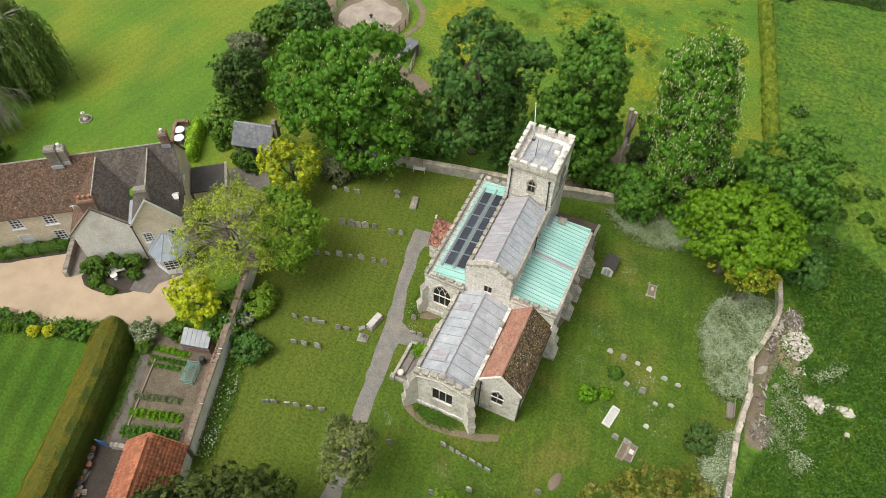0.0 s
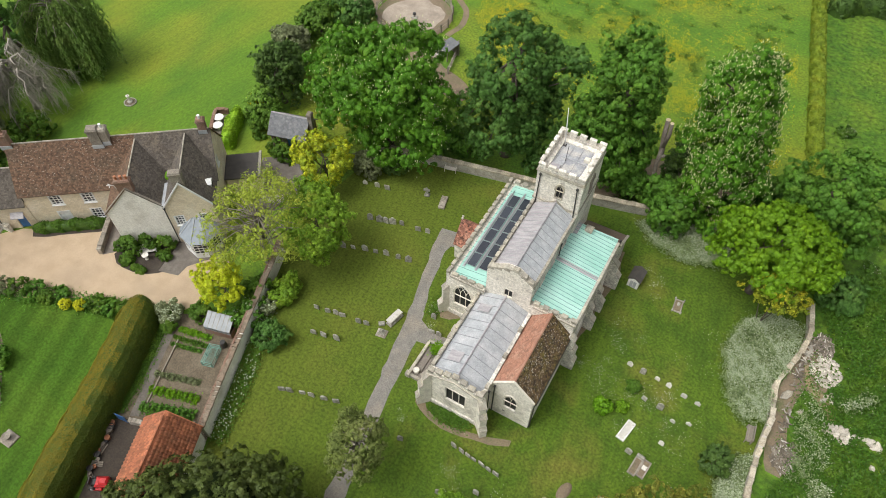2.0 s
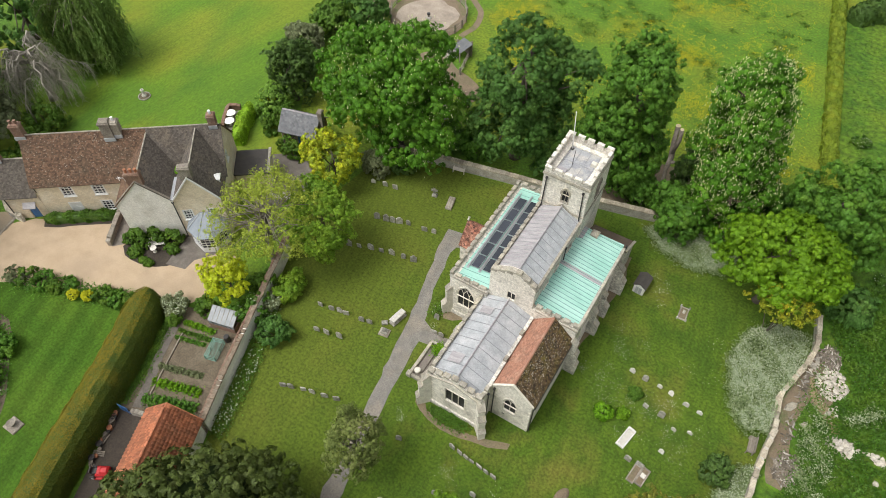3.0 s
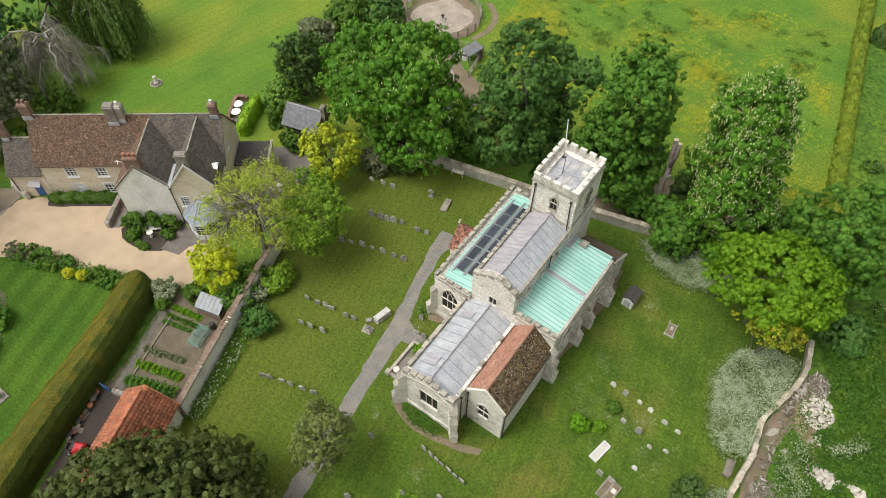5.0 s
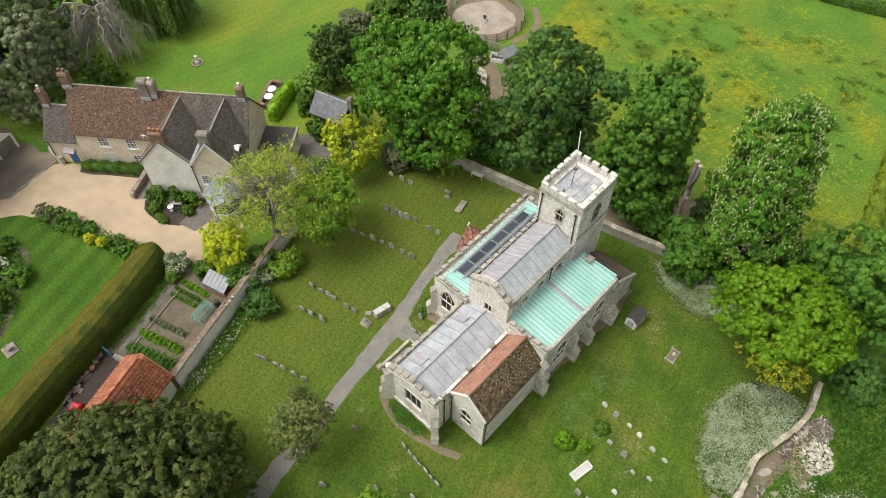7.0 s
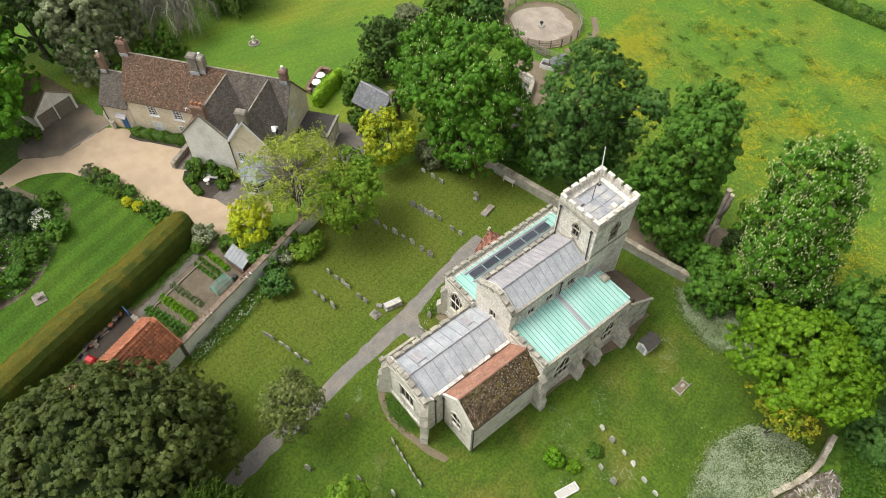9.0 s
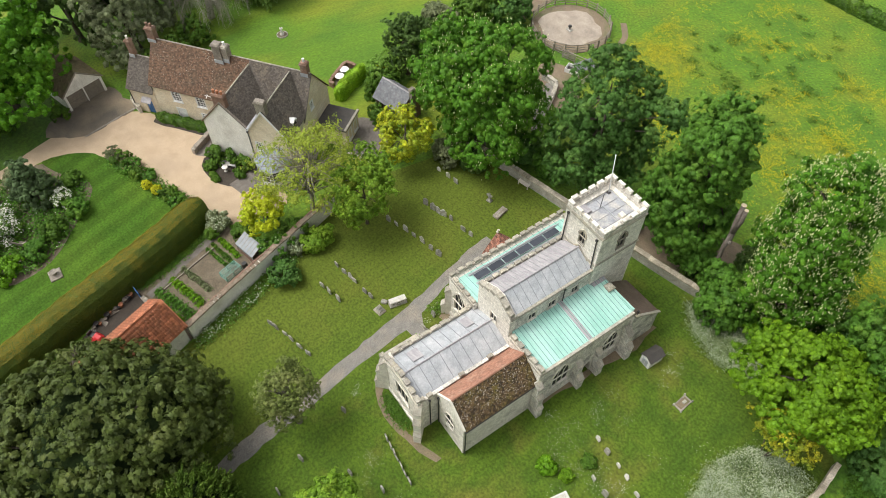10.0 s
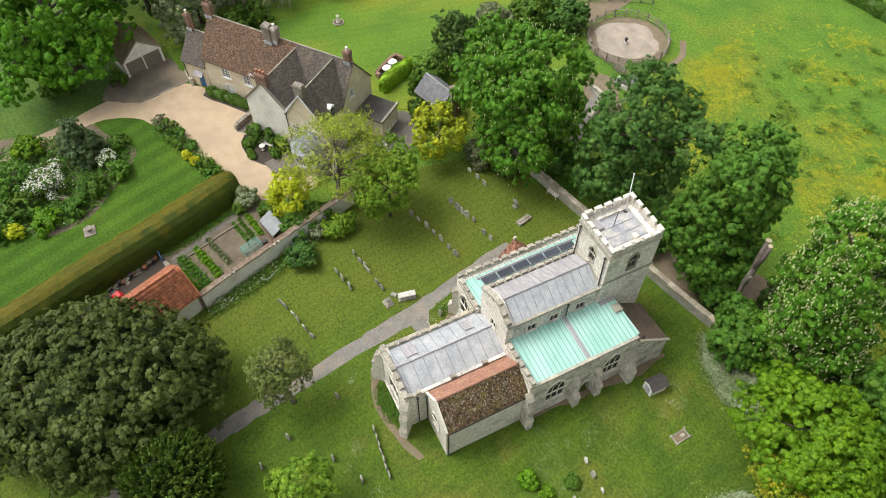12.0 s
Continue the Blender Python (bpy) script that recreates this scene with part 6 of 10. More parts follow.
    tiled_slope(house, "extension_roof", (-0.9, 2.9, 3.4), (-4.55, 2.9, 3.4), (-0.9, 0.1, 6.35), (-4.55, 0.1, 6.35), TILE_DARK, "", 29)
    ridge_line(re, (-4.5, 0.1, 6.38), (-0.95, 0.1, 6.38))
    downpipe(house, [(-4.3, -2.55, 3.4), (-4.3, -2.55, 0.05)])
    part("valley_lead", sheet([(13.85, -6.45, 5.86), (14.25, -6.45, 5.9), (14.25, -3.4, 5.9), (13.85, -3.4, 5.86)], 0.03), LEAD, house, "pale lead in the roof valley")
    part("aerial", Shape().tube([(10.55, -6.0, 8.3), (10.45, -6.1, 9.0), (9.95, -6.3, 9.25)], 0.035, 5).tube([(10.3, -6.15, 9.05), (9.9, -5.9, 9.0)], 0.03, 5).tube([(10.15, -6.2, 9.15), (10.3, -6.6, 9.2)], 0.03, 5), WHITE, house, "small white aerial on a bracket")
    # chimneys
    chimney(house, -0.75, 0.7, 8.0, 10.5, 0.95, 0.7, BRICK, 2, BRICK)
    chimney(house, -4.0, 0.1, 5.6, 8.5, 0.6, 0.6, BRICK, 1, DRESSED)
    chimney(house, 7.9, 0.3, 7.6, 10.6, 1.0, 0.8, OLD_STONE, 0)
    chimney(house, 8.75, 0.45, 7.8, 10.4, 0.7, 0.8, OLD_STONE, 1, WHITE)
    chimney(house, 18.15, 0.6, 8.1, 10.4, 0.75, 0.7, BRICK, 1, WHITE)
    chimney(house, 11.35, -5.95, 7.4, 9.6, 1.4, 0.6, BRICK, 3, TERRACOTTA, flash=False)
    chimney(house, 16.25, -5.95, 7.6, 10.0, 1.1, 0.65, OLD_STONE, 0, flash=False)
    # bay window with a lead roof
    pts = [(14.9, -6.4), (14.9, -7.5), (16.0, -8.75), (17.4, -8.75), (18.5, -7.5), (18.5, -6.4)]
    base = Shape()
    n = len(pts)
    bay = part("bay_window", base.add([(x, y, z) for z in (-0.2, 0.75) for x, y in pts], [tuple(range(n, 2 * n))] + [(i, i + 1, n + i + 1, n + i) for i in range(n - 1)]), WHITE, house, "white-framed bay window")
    for i in range(n - 1):
        a, b = Vector((*pts[i], 0)), Vector((*pts[i + 1], 0))
        long = (b - a).length
        mm = face_frame(a, b - a)
        part("glass_panel", Shape().box(0.06, long - 0.06, 0.05, 0.07, 0.75, 2.4, mm), GLASS, bay)
        k = max(2, round(long / 0.42))
        for j in range(k + 1):
            x = long * j / k
            part("glazing_bar", Shape().box(max(0, x - (0.05 if j in (0, k) else 0.022)), min(long, x + (0.05 if j in (0, k) else 0.022)), 0.0, 0.045, 0.75, 2.45, mm), WHITE, bay)
        for z in (0.75, 1.15, 1.55, 1.95, 2.36):
            part("glazing_bar", Shape().box(0, long, 0.004, 0.04, z - 0.025, z + 0.03, mm), WHITE, bay)
    eave = [(14.7, -6.42), (14.7, -7.6), (15.92, -8.98), (17.48, -8.98), (18.7, -7.6), (18.7, -6.42)]
    top = [(16.2, -6.42), (16.2, -6.5), (16.5, -6.6), (16.9, -6.6), (17.2, -6.5), (17.2, -6.42)]
    part("bay_roof", Shape().add([(x, y, 2.48) for x, y in eave] + [(x, y, 3.75) for x, y in top],
         [(i, i + 1, n + i + 1, n + i) for i in range(n - 1)] + [tuple(range(n - 1, -1, -1)), tuple(range(n, 2 * n))]), BAY_LEAD, bay, "dull blue-grey lead bay roof")
    for i in range(1, n - 1):
        part("hip_roll", Shape().tube([(*eave[i], 2.5), (*top[i], 3.77)], 0.05, 6), LEAD, bay)
    # low side wing
    part("side_wing", Shape().box(18.9, 22.4, -0.4, 3.0, -0.3, 2.45), RENDER_OCHRE, house)
    part("side_wing_roof", Shape().slab(18.75, 22.55, -0.55, 3.15, 2.46, 2.62, 0.03), DARK_ROOF, house, "flat mossy felt roof")
    part("side_wing_coping", Shape().slab(22.3, 22.6, -0.6, 3.2, 2.63, 2.8, 0.03), COPING, house)
    for y in (0.6, 2.1):
        sash_window(house, face_frame((22.4, 0, 0), (0, 1, 0)), y, 0.5, 0.9, 1.5, 3, 4)
    return house


build_house()

wall_h = lambda x, y: HOUSE @ Vector((x, y, 0))


def build_garage():
    a, b = Vector((-56.3, -14.4, 0)), Vector((-57.7, -9.5, 0))
    m = face_frame(a, b - a)
    w = (b - a).length
    g = thing("garage", "pale double garage with a mossy pitched roof", "garage", m)
    part("front_wall", wall_panel(Shape(), (0, 0, 0), (1, 0, 0), [(0, -0.2), (w, -0.2), (w, 2.3), (w / 2, 4.25), (0, 2.3)], [rect(w * 0.27, -0.1, 2.2, 2.15), rect(w * 0.73, -0.1, 2.2, 2.15)], 0.25), RENDER_WHITE, g)
    for x in (w * 0.27, w * 0.73):
        d = part("garage_door", Shape().box(x - 1.09, x + 1.09, 0.18, 0.22, -0.1, 2.04), WOOD_GREY, g, "dull brown up-and-over door")
        for i in range(7):
            part("door_rib", Shape().box(x - 1.06, x + 1.06, 0.155, 0.185, 0.05 + i * 0.28, 0.14 + i * 0.28), WOOD_GREY, d)
    for x in (0, w - 0.25):
        part("side_wall", Shape().box(x, x + 0.25, 0.25, 5.6, -0.2, 2.25), RENDER_WHITE, g)
    part("back_wall", wall_panel(Shape(), (w, 5.6, 0), (-1, 0, 0), [(0, -0.2), (w, -0.2), (w, 2.3), (w / 2, 4.25), (0, 2.3)], [], 0.25), RENDER_WHITE, g)
    tiled_slope(g, "roof", (-0.2, 5.7, 2.15), (-0.2, -0.1, 2.15), (w / 2, 5.7, 4.3), (w / 2, -0.1, 4.3), MOSS_GREY_TILE, "mossy grey-brown tile roof", 41, 0.3, 0.25)
    tiled_slope(g, "roof", (w + 0.2, -0.1, 2.15), (w + 0.2, 5.7, 2.15), (w / 2, -0.1, 4.3), (w / 2, 5.7, 4.3), MOSS_GREY_TILE, "", 42, 0.3, 0.25)
    part("bargeboard", Shape().prism([(-0.25, 2.1), (w / 2, 4.25), (w + 0.25, 2.1), (w + 0.25, 2.25), (w / 2, 4.42), (-0.25, 2.25)], Matrix.Translation((0, -0.14, 0)), 0.06), WOOD_GREY, g)


build_garage()


def build_summerhouse():
    m = Matrix.Translation((-35.05, 15.9, 0)) @ Matrix.Rotation(math.atan2(1.0, 3.9), 4, "Z")
    s = thing("summerhouse", "small garden building with a grey slate roof and blue doors", "summerhouse", m)
    part("back_wall", Shape().box(0, 4.2, 3.0, 3.3, -0.2, 2.7), BRICK, s)
    for x in (0.0, 3.95):
        part("side_wall", wall_panel(Shape(), (x, 3.3, 0) if x == 0 else (4.2, 0.2, 0), (0, -1, 0) if x == 0 else (0, 1, 0), [(0, -0.2), (3.1, -0.2), (3.1, 2.6), (1.6, 4.05), (0, 2.6)], [], 0.25), BRICK, s)
    part("front_wall", wall_panel(Shape(), (0.25, 0.9, 0), (1, 0, 0), [(0, -0.2), (3.7, -0.2), (3.7, 2.6), (0, 2.6)], [rect(1.85, -0.1, 1.3, 2.1)], 0.2), WOOD_GREY, s)
    for x in (1.46, 2.12):
        d = part("door", Shape().box(x, x + 0.62, 0.95, 1.0, 0.0, 1.98), BLUE, s, "blue garden door leaf")
        part("door_pane", Shape().box(x + 0.1, x + 0.52, 0.93, 0.96, 1.0, 1.85), GLASS, d)
    for x in (0.1, 1.4, 2.8, 4.1):
        part("post", Shape().box(x - 0.06, x + 0.06, 0.0, 0.12, -0.1, 2.5), WOOD_GREY, s)
    r = tiled_slope(s, "roof", (-0.25, -0.2, 2.45), (4.35, -0.2, 2.45), (-0.25, 1.7, 4.2), (4.35, 1.7, 4.2), SLATE, "grey slate roof", 51, 0.28, 0.22)
    tiled_slope(s, "roof", (4.35, 3.6, 2.45), (-0.25, 3.6, 2.45), (4.35, 1.7, 4.2), (-0.25, 1.7, 4.2), SLATE, "", 52, 0.28, 0.22)
    ridge_line(r, (-0.2, 1.7, 4.22), (4.3, 1.7, 4.22), LEAD_DARK, 0.09)
    chimney(s, 4.5, 1.7, 0.0, 5.2, 0.5, 0.6, OLD_STONE, 0, flash=False)


build_summerhouse()


# ---- walls of the place ----
def stone_wall(name, label, pts, high, thick, mat, cope_mat, cope=0.55, rough=0.0, cope_high=0.14, seed=2, category="wall"):
    """A freestanding wall along a line, with coping stones as pieces."""
    rnd = random.Random(seed)
    w = thing(name, label, category, kind="structure")
    line = smooth_line(pts, False, 1.0)
    body = Shape()
    n = len(line)
    left, right, tops = [], [], []
    for i, p in enumerate(line):
        d = (line[min(i + 1, n - 1)] - line[max(i - 1, 0)]).normalized()
        side = Vector((-d.y, d.x, 0)) * thick / 2
        tops.append(high * (1 + rnd.uniform(-rough, rough)))
        left.append(p + side)
        right.append(p - side)
    v = []
    for i in range(n):
        for q, z in ((left[i], -0.2), (right[i], -0.2), (right[i], tops[i]), (left[i], tops[i])):
            v.append((q.x, q.y, z))
    f = [(0, 1, 2, 3), tuple(4 * (n - 1) + k for k in (3, 2, 1, 0))]
    for i in range(n - 1):
        f += [(4 * i + k, 4 * i + (k + 1) % 4, 4 * i + 4 + (k + 1) % 4, 4 * i + 4 + k) for k in range(4)]
    part("wall_body", body.add(v, [q[::-1] for q in f]), mat, w)
    kinds = []
    for k in range(4):
        s = Shape().slab(-cope * 0.48, cope * 0.48, -thick / 2 - 0.06, thick / 2 + 0.06, -0.02, cope_high * rnd.uniform(0.85, 1.2), 0.04)
        s.v = [(a + rnd.uniform(-0.02, 0.02), b + rnd.uniform(-0.025, 0.025), c + rnd.uniform(-0.012, 0.012)) for a, b, c in s.v]
        kinds.append(s.mesh("coping_stone", cope_mat))
    for i in range(n - 1):
        a, b = line[i], line[i + 1]
        k = max(1, round((b - a).length / cope))
        for j in range(k):
            p = a.lerp(b, (j + 0.5) / k)
            z = tops[i] + (tops[i + 1] - tops[i]) * (j + 0.5) / k
            part("coping_stone", rnd.choice(kinds), cope_mat, w, m=Matrix.Translation((p.x, p.y, z + rnd.uniform(-0.02, 0.02)))
                 @ Matrix.Rotation(math.atan2(b.y - a.y, b.x - a.x) + rnd.uniform(-0.05 - rough, 0.05 + rough), 4, "Z")
                 @ Matrix.Diagonal((1 + rnd.uniform(-rough, rough * 2), 1 + rnd.uniform(-rough, rough) * 1.6, 1 + rnd.uniform(-rough, rough * 3), 1)))
    return w


stone_wall("wall_west", "low rubble churchyard wall with flat coping below trees", [(-24.6, 21.4), (-22.2, 22.1), (-18.4, 23.0), (-9.6, 24.9), (0.7, 26.9), (9.6, 29.2), (15.5, 30.8)], 1.15, 0.5, RUBBLE, WALL_TOP, 0.62)
stone_wall("wall_north", "tall rendered garden wall with a brick coping", [(-24.9, 4.6), (-24.2, 2.6), (-22.6, -2.2), (-21.0, -7.2), (-19.6, -11.3), (-18.5, -14.4)], 2.05, 0.42, RENDER_WHITE, WALL_CAP, 0.42, 0.02, 0.12)
stone_wall("wall_north_coping", "thin course of orange bricks along a garden wall", [(-25.1, 4.5), (-24.42, 2.52), (-22.82, -2.27), (-21.22, -7.27), (-19.82, -11.37), (-18.74, -14.45)], 2.1, 0.1, BRICK, BRICK, 0.24, 0.01, 0.1)
stone_wall("wall_south", "broken drystone boundary wall with pale coping", [(23.6, 24.8), (24.2, 21.2), (23.7, 18.4), (23.1, 16.2), (22.6, 14.2), (23.1, 11.3), (22.9, 8.0), (22.9, 5.0), (23.1, 1.0), (23.0, -6)], 0.8, 0.38, RUBBLE, WALL_TOP, 0.85, 0.1, 0.1, seed=6)
stone_wall("drive_wall", "short low stone wall beside the drive", [wall_h(6.1, -7.0).to_2d(), wall_h(6.3, -4.8).to_2d(), wall_h(6.5, -2.7).to_2d()], 0.7, 0.4, OLD_STONE, OLD_STONE, 0.45)
stone_wall("gate_wall", "low curved stone wall at the house corner", [wall_h(-3.6, -2.9).to_2d(), wall_h(-5.2, -1.9).to_2d(), wall_h(-6.0, -0.4).to_2d()], 0.9, 0.35, STONE_GREY, COPING, 0.45)
stone_wall("yard_wall", "low stone wall round a paved yard", [(-31.2, 9.2), (-29.2, 9.8), (-27.8, 11.0)], 0.9, 0.35, STONE_GREY, COPING, 0.45)
stone_wall("terrace_wall", "low brick wall round a small terrace", [(-41.8, 13.9), (-42.5, 13.7), (-44.7, 17.3), (-43.4, 17.9)], 0.7, 0.3, BRICK, BRICK, 0.4)
stone_wall("orchard_wall", "low grey wall behind the churchyard trees", [(-28.4, 36.2), (-26.2, 36.6), (-23.6, 33.0)], 0.8, 0.35, STONE_GREY, COPING, 0.5)


# ---- pantiled garden shed ----
def build_shed():
    ex = Vector((-0.34, 0.94, 0)).normalized()
    m = face_frame((-15.32, -23.1, 0), ex)
    s = thing("garden_shed", "garden store built against the wall with an orange pantile roof", "shed", m)
    w, long, e, r = 4.6, 9.2, 2.5, 4.75
    # axes: x along the churchyard side, y towards the garden
    part("churchyard_wall", Shape().box(0, long, 0, 0.4, -0.2, e - 0.05), RENDER_WHITE, s)
    part("yard_wall", Shape().box(0, long, w - 0.35, w, -0.2, e - 0.1), BRICK, s)
    part("gable_wall", wall_panel(Shape(), (0, w, 0), (0, -1, 0), [(0, -0.2), (w, -0.2), (w, e - 0.05), (w / 2, r - 0.1), (0, e - 0.05)], [], 0.3), BRICK, s)
    part("gable_wall", wall_panel(Shape(), (long, 0, 0), (0, 1, 0), [(0, -0.2), (w, -0.2), (w, e - 0.05), (w / 2, r - 0.1), (0, e - 0.05)], [], 0.3), BRICK, s)
    for near in (True, False):
        y0 = -0.22 if near else w + 0.22
        y1 = w / 2
        rise = (y1 - y0, r - e)
        slope = math.hypot(*rise)
        roof = part("roof", sheet([(-0.1, y0, e - 0.1), (long + 0.1, y0, e - 0.1), (long + 0.1, y1, r - 0.08), (-0.1, y1, r - 0.08)][:: 1 if near else -1], 0.08), PANTILE, s, "orange clay pantile slope")
        tw, th = 0.31, 0.31
        tile = Shape()
        prof = [(0.0, 0.0), (0.05, 0.06), (0.11, 0.08), (0.17, 0.045), (0.24, 0.005), (0.31, 0.01)]
        up = Vector((0, rise[0], rise[1])).normalized()
        nor = Vector((1, 0, 0)).cross(up)
        nor = nor if nor.z > 0 else -nor
        k = len(prof)
        vv = [Vector((a, 0, 0)) + up * yy + nor * (b + lift) for yy, lift in ((0, 0.035), (th * 1.08, 0.0)) for a, b in prof] + [Vector((a, 0, 0)) + nor * b * 0.5 for a, b in prof]
        tile.add(vv, [(i, i + 1, k + i + 1, k + i) for i in range(k - 1)] + [(2 * k + i, 2 * k + i + 1, i + 1, i) for i in range(k - 1)])
        me = tile.mesh("pantile", PANTILE, True)
        rows, cols = int(slope / th), int((long + 0.2) / tw)
        rnd = random.Random(9)
        for j in range(rows):
            for i in range(cols):
                o = Vector((-0.1 + i * tw, y0, e - 0.06)) + up * (j * th) + nor * (0.01 + rnd.uniform(0, 0.012))
                part("pantile", me, PANTILE, roof, m=Matrix.Translation(o) @ Matrix.Rotation(rnd.uniform(-0.012, 0.012), 4, "Z"))
        if near:
            for i in range(int(long / 0.42)):
                part("ridge_tile", Shape().tube([(i * 0.42, y1, r), (i * 0.42 + 0.4, y1, r)], 0.13, 8), PANTILE, roof)
    return s


build_shed()

# ---- churchyard ----
def headstone_mesh(kind, w, h, t, mat):
    """An upright stone: its outline by kind, with worn edges and a slight lean."""
    if kind == "round":
        out = [(-w / 2, -0.15), (w / 2, -0.15), (w / 2, h - w / 2)] + [(w / 2 * math.cos(a), h - w / 2 + w / 2 * math.sin(a)) for a in (0.4, 0.8, 1.2, 1.57, 1.94, 2.34, 2.74)] + [(-w / 2, h - w / 2)]
    elif kind == "shoulder":
        r = w * 0.3
        out = [(-w / 2, -0.15), (w / 2, -0.15), (w / 2, h - 0.28), (r, h - 0.24)] + [(r * math.cos(a), h - 0.24 + 0.24 * math.sin(a)) for a in (0.5, 1.0, 1.57, 2.14, 2.64)] + [(-r, h - 0.24), (-w / 2, h - 0.28)]
    elif kind == "peak":
        out = [(-w / 2, -0.15), (w / 2, -0.15), (w / 2, h - 0.22), (w * 0.25, h - 0.06), (0, h), (-w * 0.25, h - 0.06), (-w / 2, h - 0.22)]
    elif kind == "cross":
        a = w * 0.17
        b = h * 0.62
        out = [(-a, 0.25), (a, 0.25), (a, b), (w / 2, b), (w / 2, b + 2 * a), (a, b + 2 * a), (a, h), (-a, h), (-a, b + 2 * a), (-w / 2, b + 2 * a), (-w / 2, b), (-a, b)]
    else:
        out = [(-w / 2, -0.15), (w / 2, -0.15), (w / 2, h - 0.05), (w / 2 - 0.05, h), (-w / 2 + 0.05, h), (-w / 2, h - 0.05)]
    s = Shape()
    n = len(out)
    c = 0.025
    rows = [(-t / 2, 1 - 2 * c / w), (-t / 2 + c, 1), (t / 2 - c, 1), (t / 2, 1 - 2 * c / w)]
    v = [(a * k, y, (b - h / 2) * (k if b > 0 else 1) + h / 2) for y, k in rows for a, b in out]
    f = [tuple(range(n)), tuple(range(4 * n - 1, 3 * n - 1, -1))]
    for r in range(3):
        f += [(r * n + i, (r + 1) * n + i, (r + 1) * n + (i + 1) % n, r * n + (i + 1) % n) for i in range(n)]
    s.add(v, f)
    if kind == "cross":
        s.slab(-w * 0.42, w * 0.42, -0.24, 0.24, -0.1, 0.16, 0.04).slab(-w * 0.28, w * 0.28, -0.16, 0.16, 0.15, 0.3, 0.03)
    me = s.mesh("headstone", mat)
    return me


STONES = {
    "r1": (headstone_mesh("round", 0.62, 0.95, 0.13, GRAVE), "weathered grey round-topped headstone in grass"),
    "s1": (headstone_mesh("shoulder", 0.68, 1.05, 0.14, GRAVE), "weathered grey shouldered headstone in grass"),
    "p1": (headstone_mesh("peak", 0.6, 0.85, 0.12, GRAVE), "lichened grey headstone with a pointed top"),
    "q1": (headstone_mesh("plain", 0.6, 0.75, 0.12, GRAVE), "plain square lichened headstone in grass"),
    "w1": (headstone_mesh("shoulder", 0.62, 0.8, 0.12, GRAVE_PALE), "pale modern headstone in grass"),
    "w2": (headstone_mesh("round", 0.62, 0.72, 0.12, GRAVE_PALE), "pale round-topped headstone in grass"),
    "c1": (headstone_mesh("cross", 0.75, 1.2, 0.16, GRAVE), "grey stone grave cross on a stepped base"),
}


def place_stones(rows, turn, group, seed):
    rnd = random.Random(seed)
    for key, x, y in rows:
        me, label = STONES[key]
        ob = new("headstone" if key != "c1" else "grave_cross", me)
        s = rnd.uniform(0.78, 1.04) * (0.95 if seed == 9 else 1.02)
        ob.matrix_world = (Matrix.Translation((x, y, 0)) @ Matrix.Rotation(radians(turn + rnd.uniform(-9, 9)), 4, "Z")
                           @ Matrix.Rotation(radians(rnd.uniform(-7, 7)), 4, "X") @ Matrix.Rotation(radians(rnd.uniform(-3, 3)), 4, "Y") @ Matrix.Diagonal((s, 1, s * rnd.uniform(0.9, 1.1), 1)))
        tagged(ob, label, "headstone" if key != "c1" else "grave cross", group)


place_stones([("w1", -22.9, 16.7), ("r1", -21.5, 17.0), ("q1", -20.3, 17.2)], 12, "headstones near the laburnum", 1)
place_stones([("p1", -19.6, 12.7), ("s1", -18.6, 12.95), ("r1", -17.9, 13.15), ("s1", -17.2, 13.4), ("r1", -16.3, 13.75), ("q1", -14.4, 13.95), ("p1", -13.4, 14.2)], 16, "upper row of old headstones", 2)
place_stones([("s1", -20.0, 8.2), ("q1", -19.0, 8.6), ("r1", -17.8, 9.0), ("q1", -16.7, 9.3), ("s1", -15.6, 9.6), ("r1", -14.3, 9.8), ("s1", -13.2, 10.0)], 15, "middle row of old headstones", 3)
place_stones([("q1", -18.0, 0.8), ("r1", -16.8, 1.0), ("p1", -16.0, 1.2), ("q1", -15.3, 1.3), ("r1", -13.6, 1.5), ("s1", -12.8, 1.7)], 12, "lower row of old headstones", 4)
place_stones([("p1", -16.6, -1.6), ("q1", -15.6, -1.4), ("r1", -14.3, -1.1)], 12, "three small old headstones", 5)
place_stones([("q1", -15.6, -7.75), ("r1", -14.9, -7.5), ("q1", -13.8, -7.1), ("p1", -13.0, -6.9), ("r1", -11.8, -6.6), ("q1", -10.7, -6.3)], 18, "row of leaning headstones near the yew", 6)
place_stones([("r1", 0.3, -4.6), ("q1", 1.1, -4.7), ("q1", 1.7, -4.75), ("p1", 2.3, -4.8), ("q1", 3.1, -4.85), ("r1", 3.8, -4.95), ("q1", 4.5, -5.0)], -4, "row of small headstones before the chancel", 7)
place_stones([("r1", -4.0, -6.4), ("s1", -2.3, -11.5), ("r1", 1.1, -8.7), ("r1", 3.8, -7.2), ("s1", -0.9, -14.3), ("r1", 9.0, -4.9), ("q1", 12.8, -2.5)], 8, "scattered headstones before the chancel", 8)
place_stones([("w1", 10.6, 10.2), ("r1", 11.9, 10.0), ("w2", 13.3, 10.05), ("w1", 14.4, 9.9), ("w2", 15.9, 9.6), ("w1", 17.2, 9.5), ("q1", 12.9, 7.6), ("r1", 14.4, 7.45), ("w2", 15.8, 6.85), ("w1", 17.1, 7.3), ("w2", 15.6, 4.4), ("r1", 13.4, 2.3)], -8, "newer headstones beside the church", 9)
place_stones([("c1", -16.1, 18.7)], 15, "grave crosses", 10)
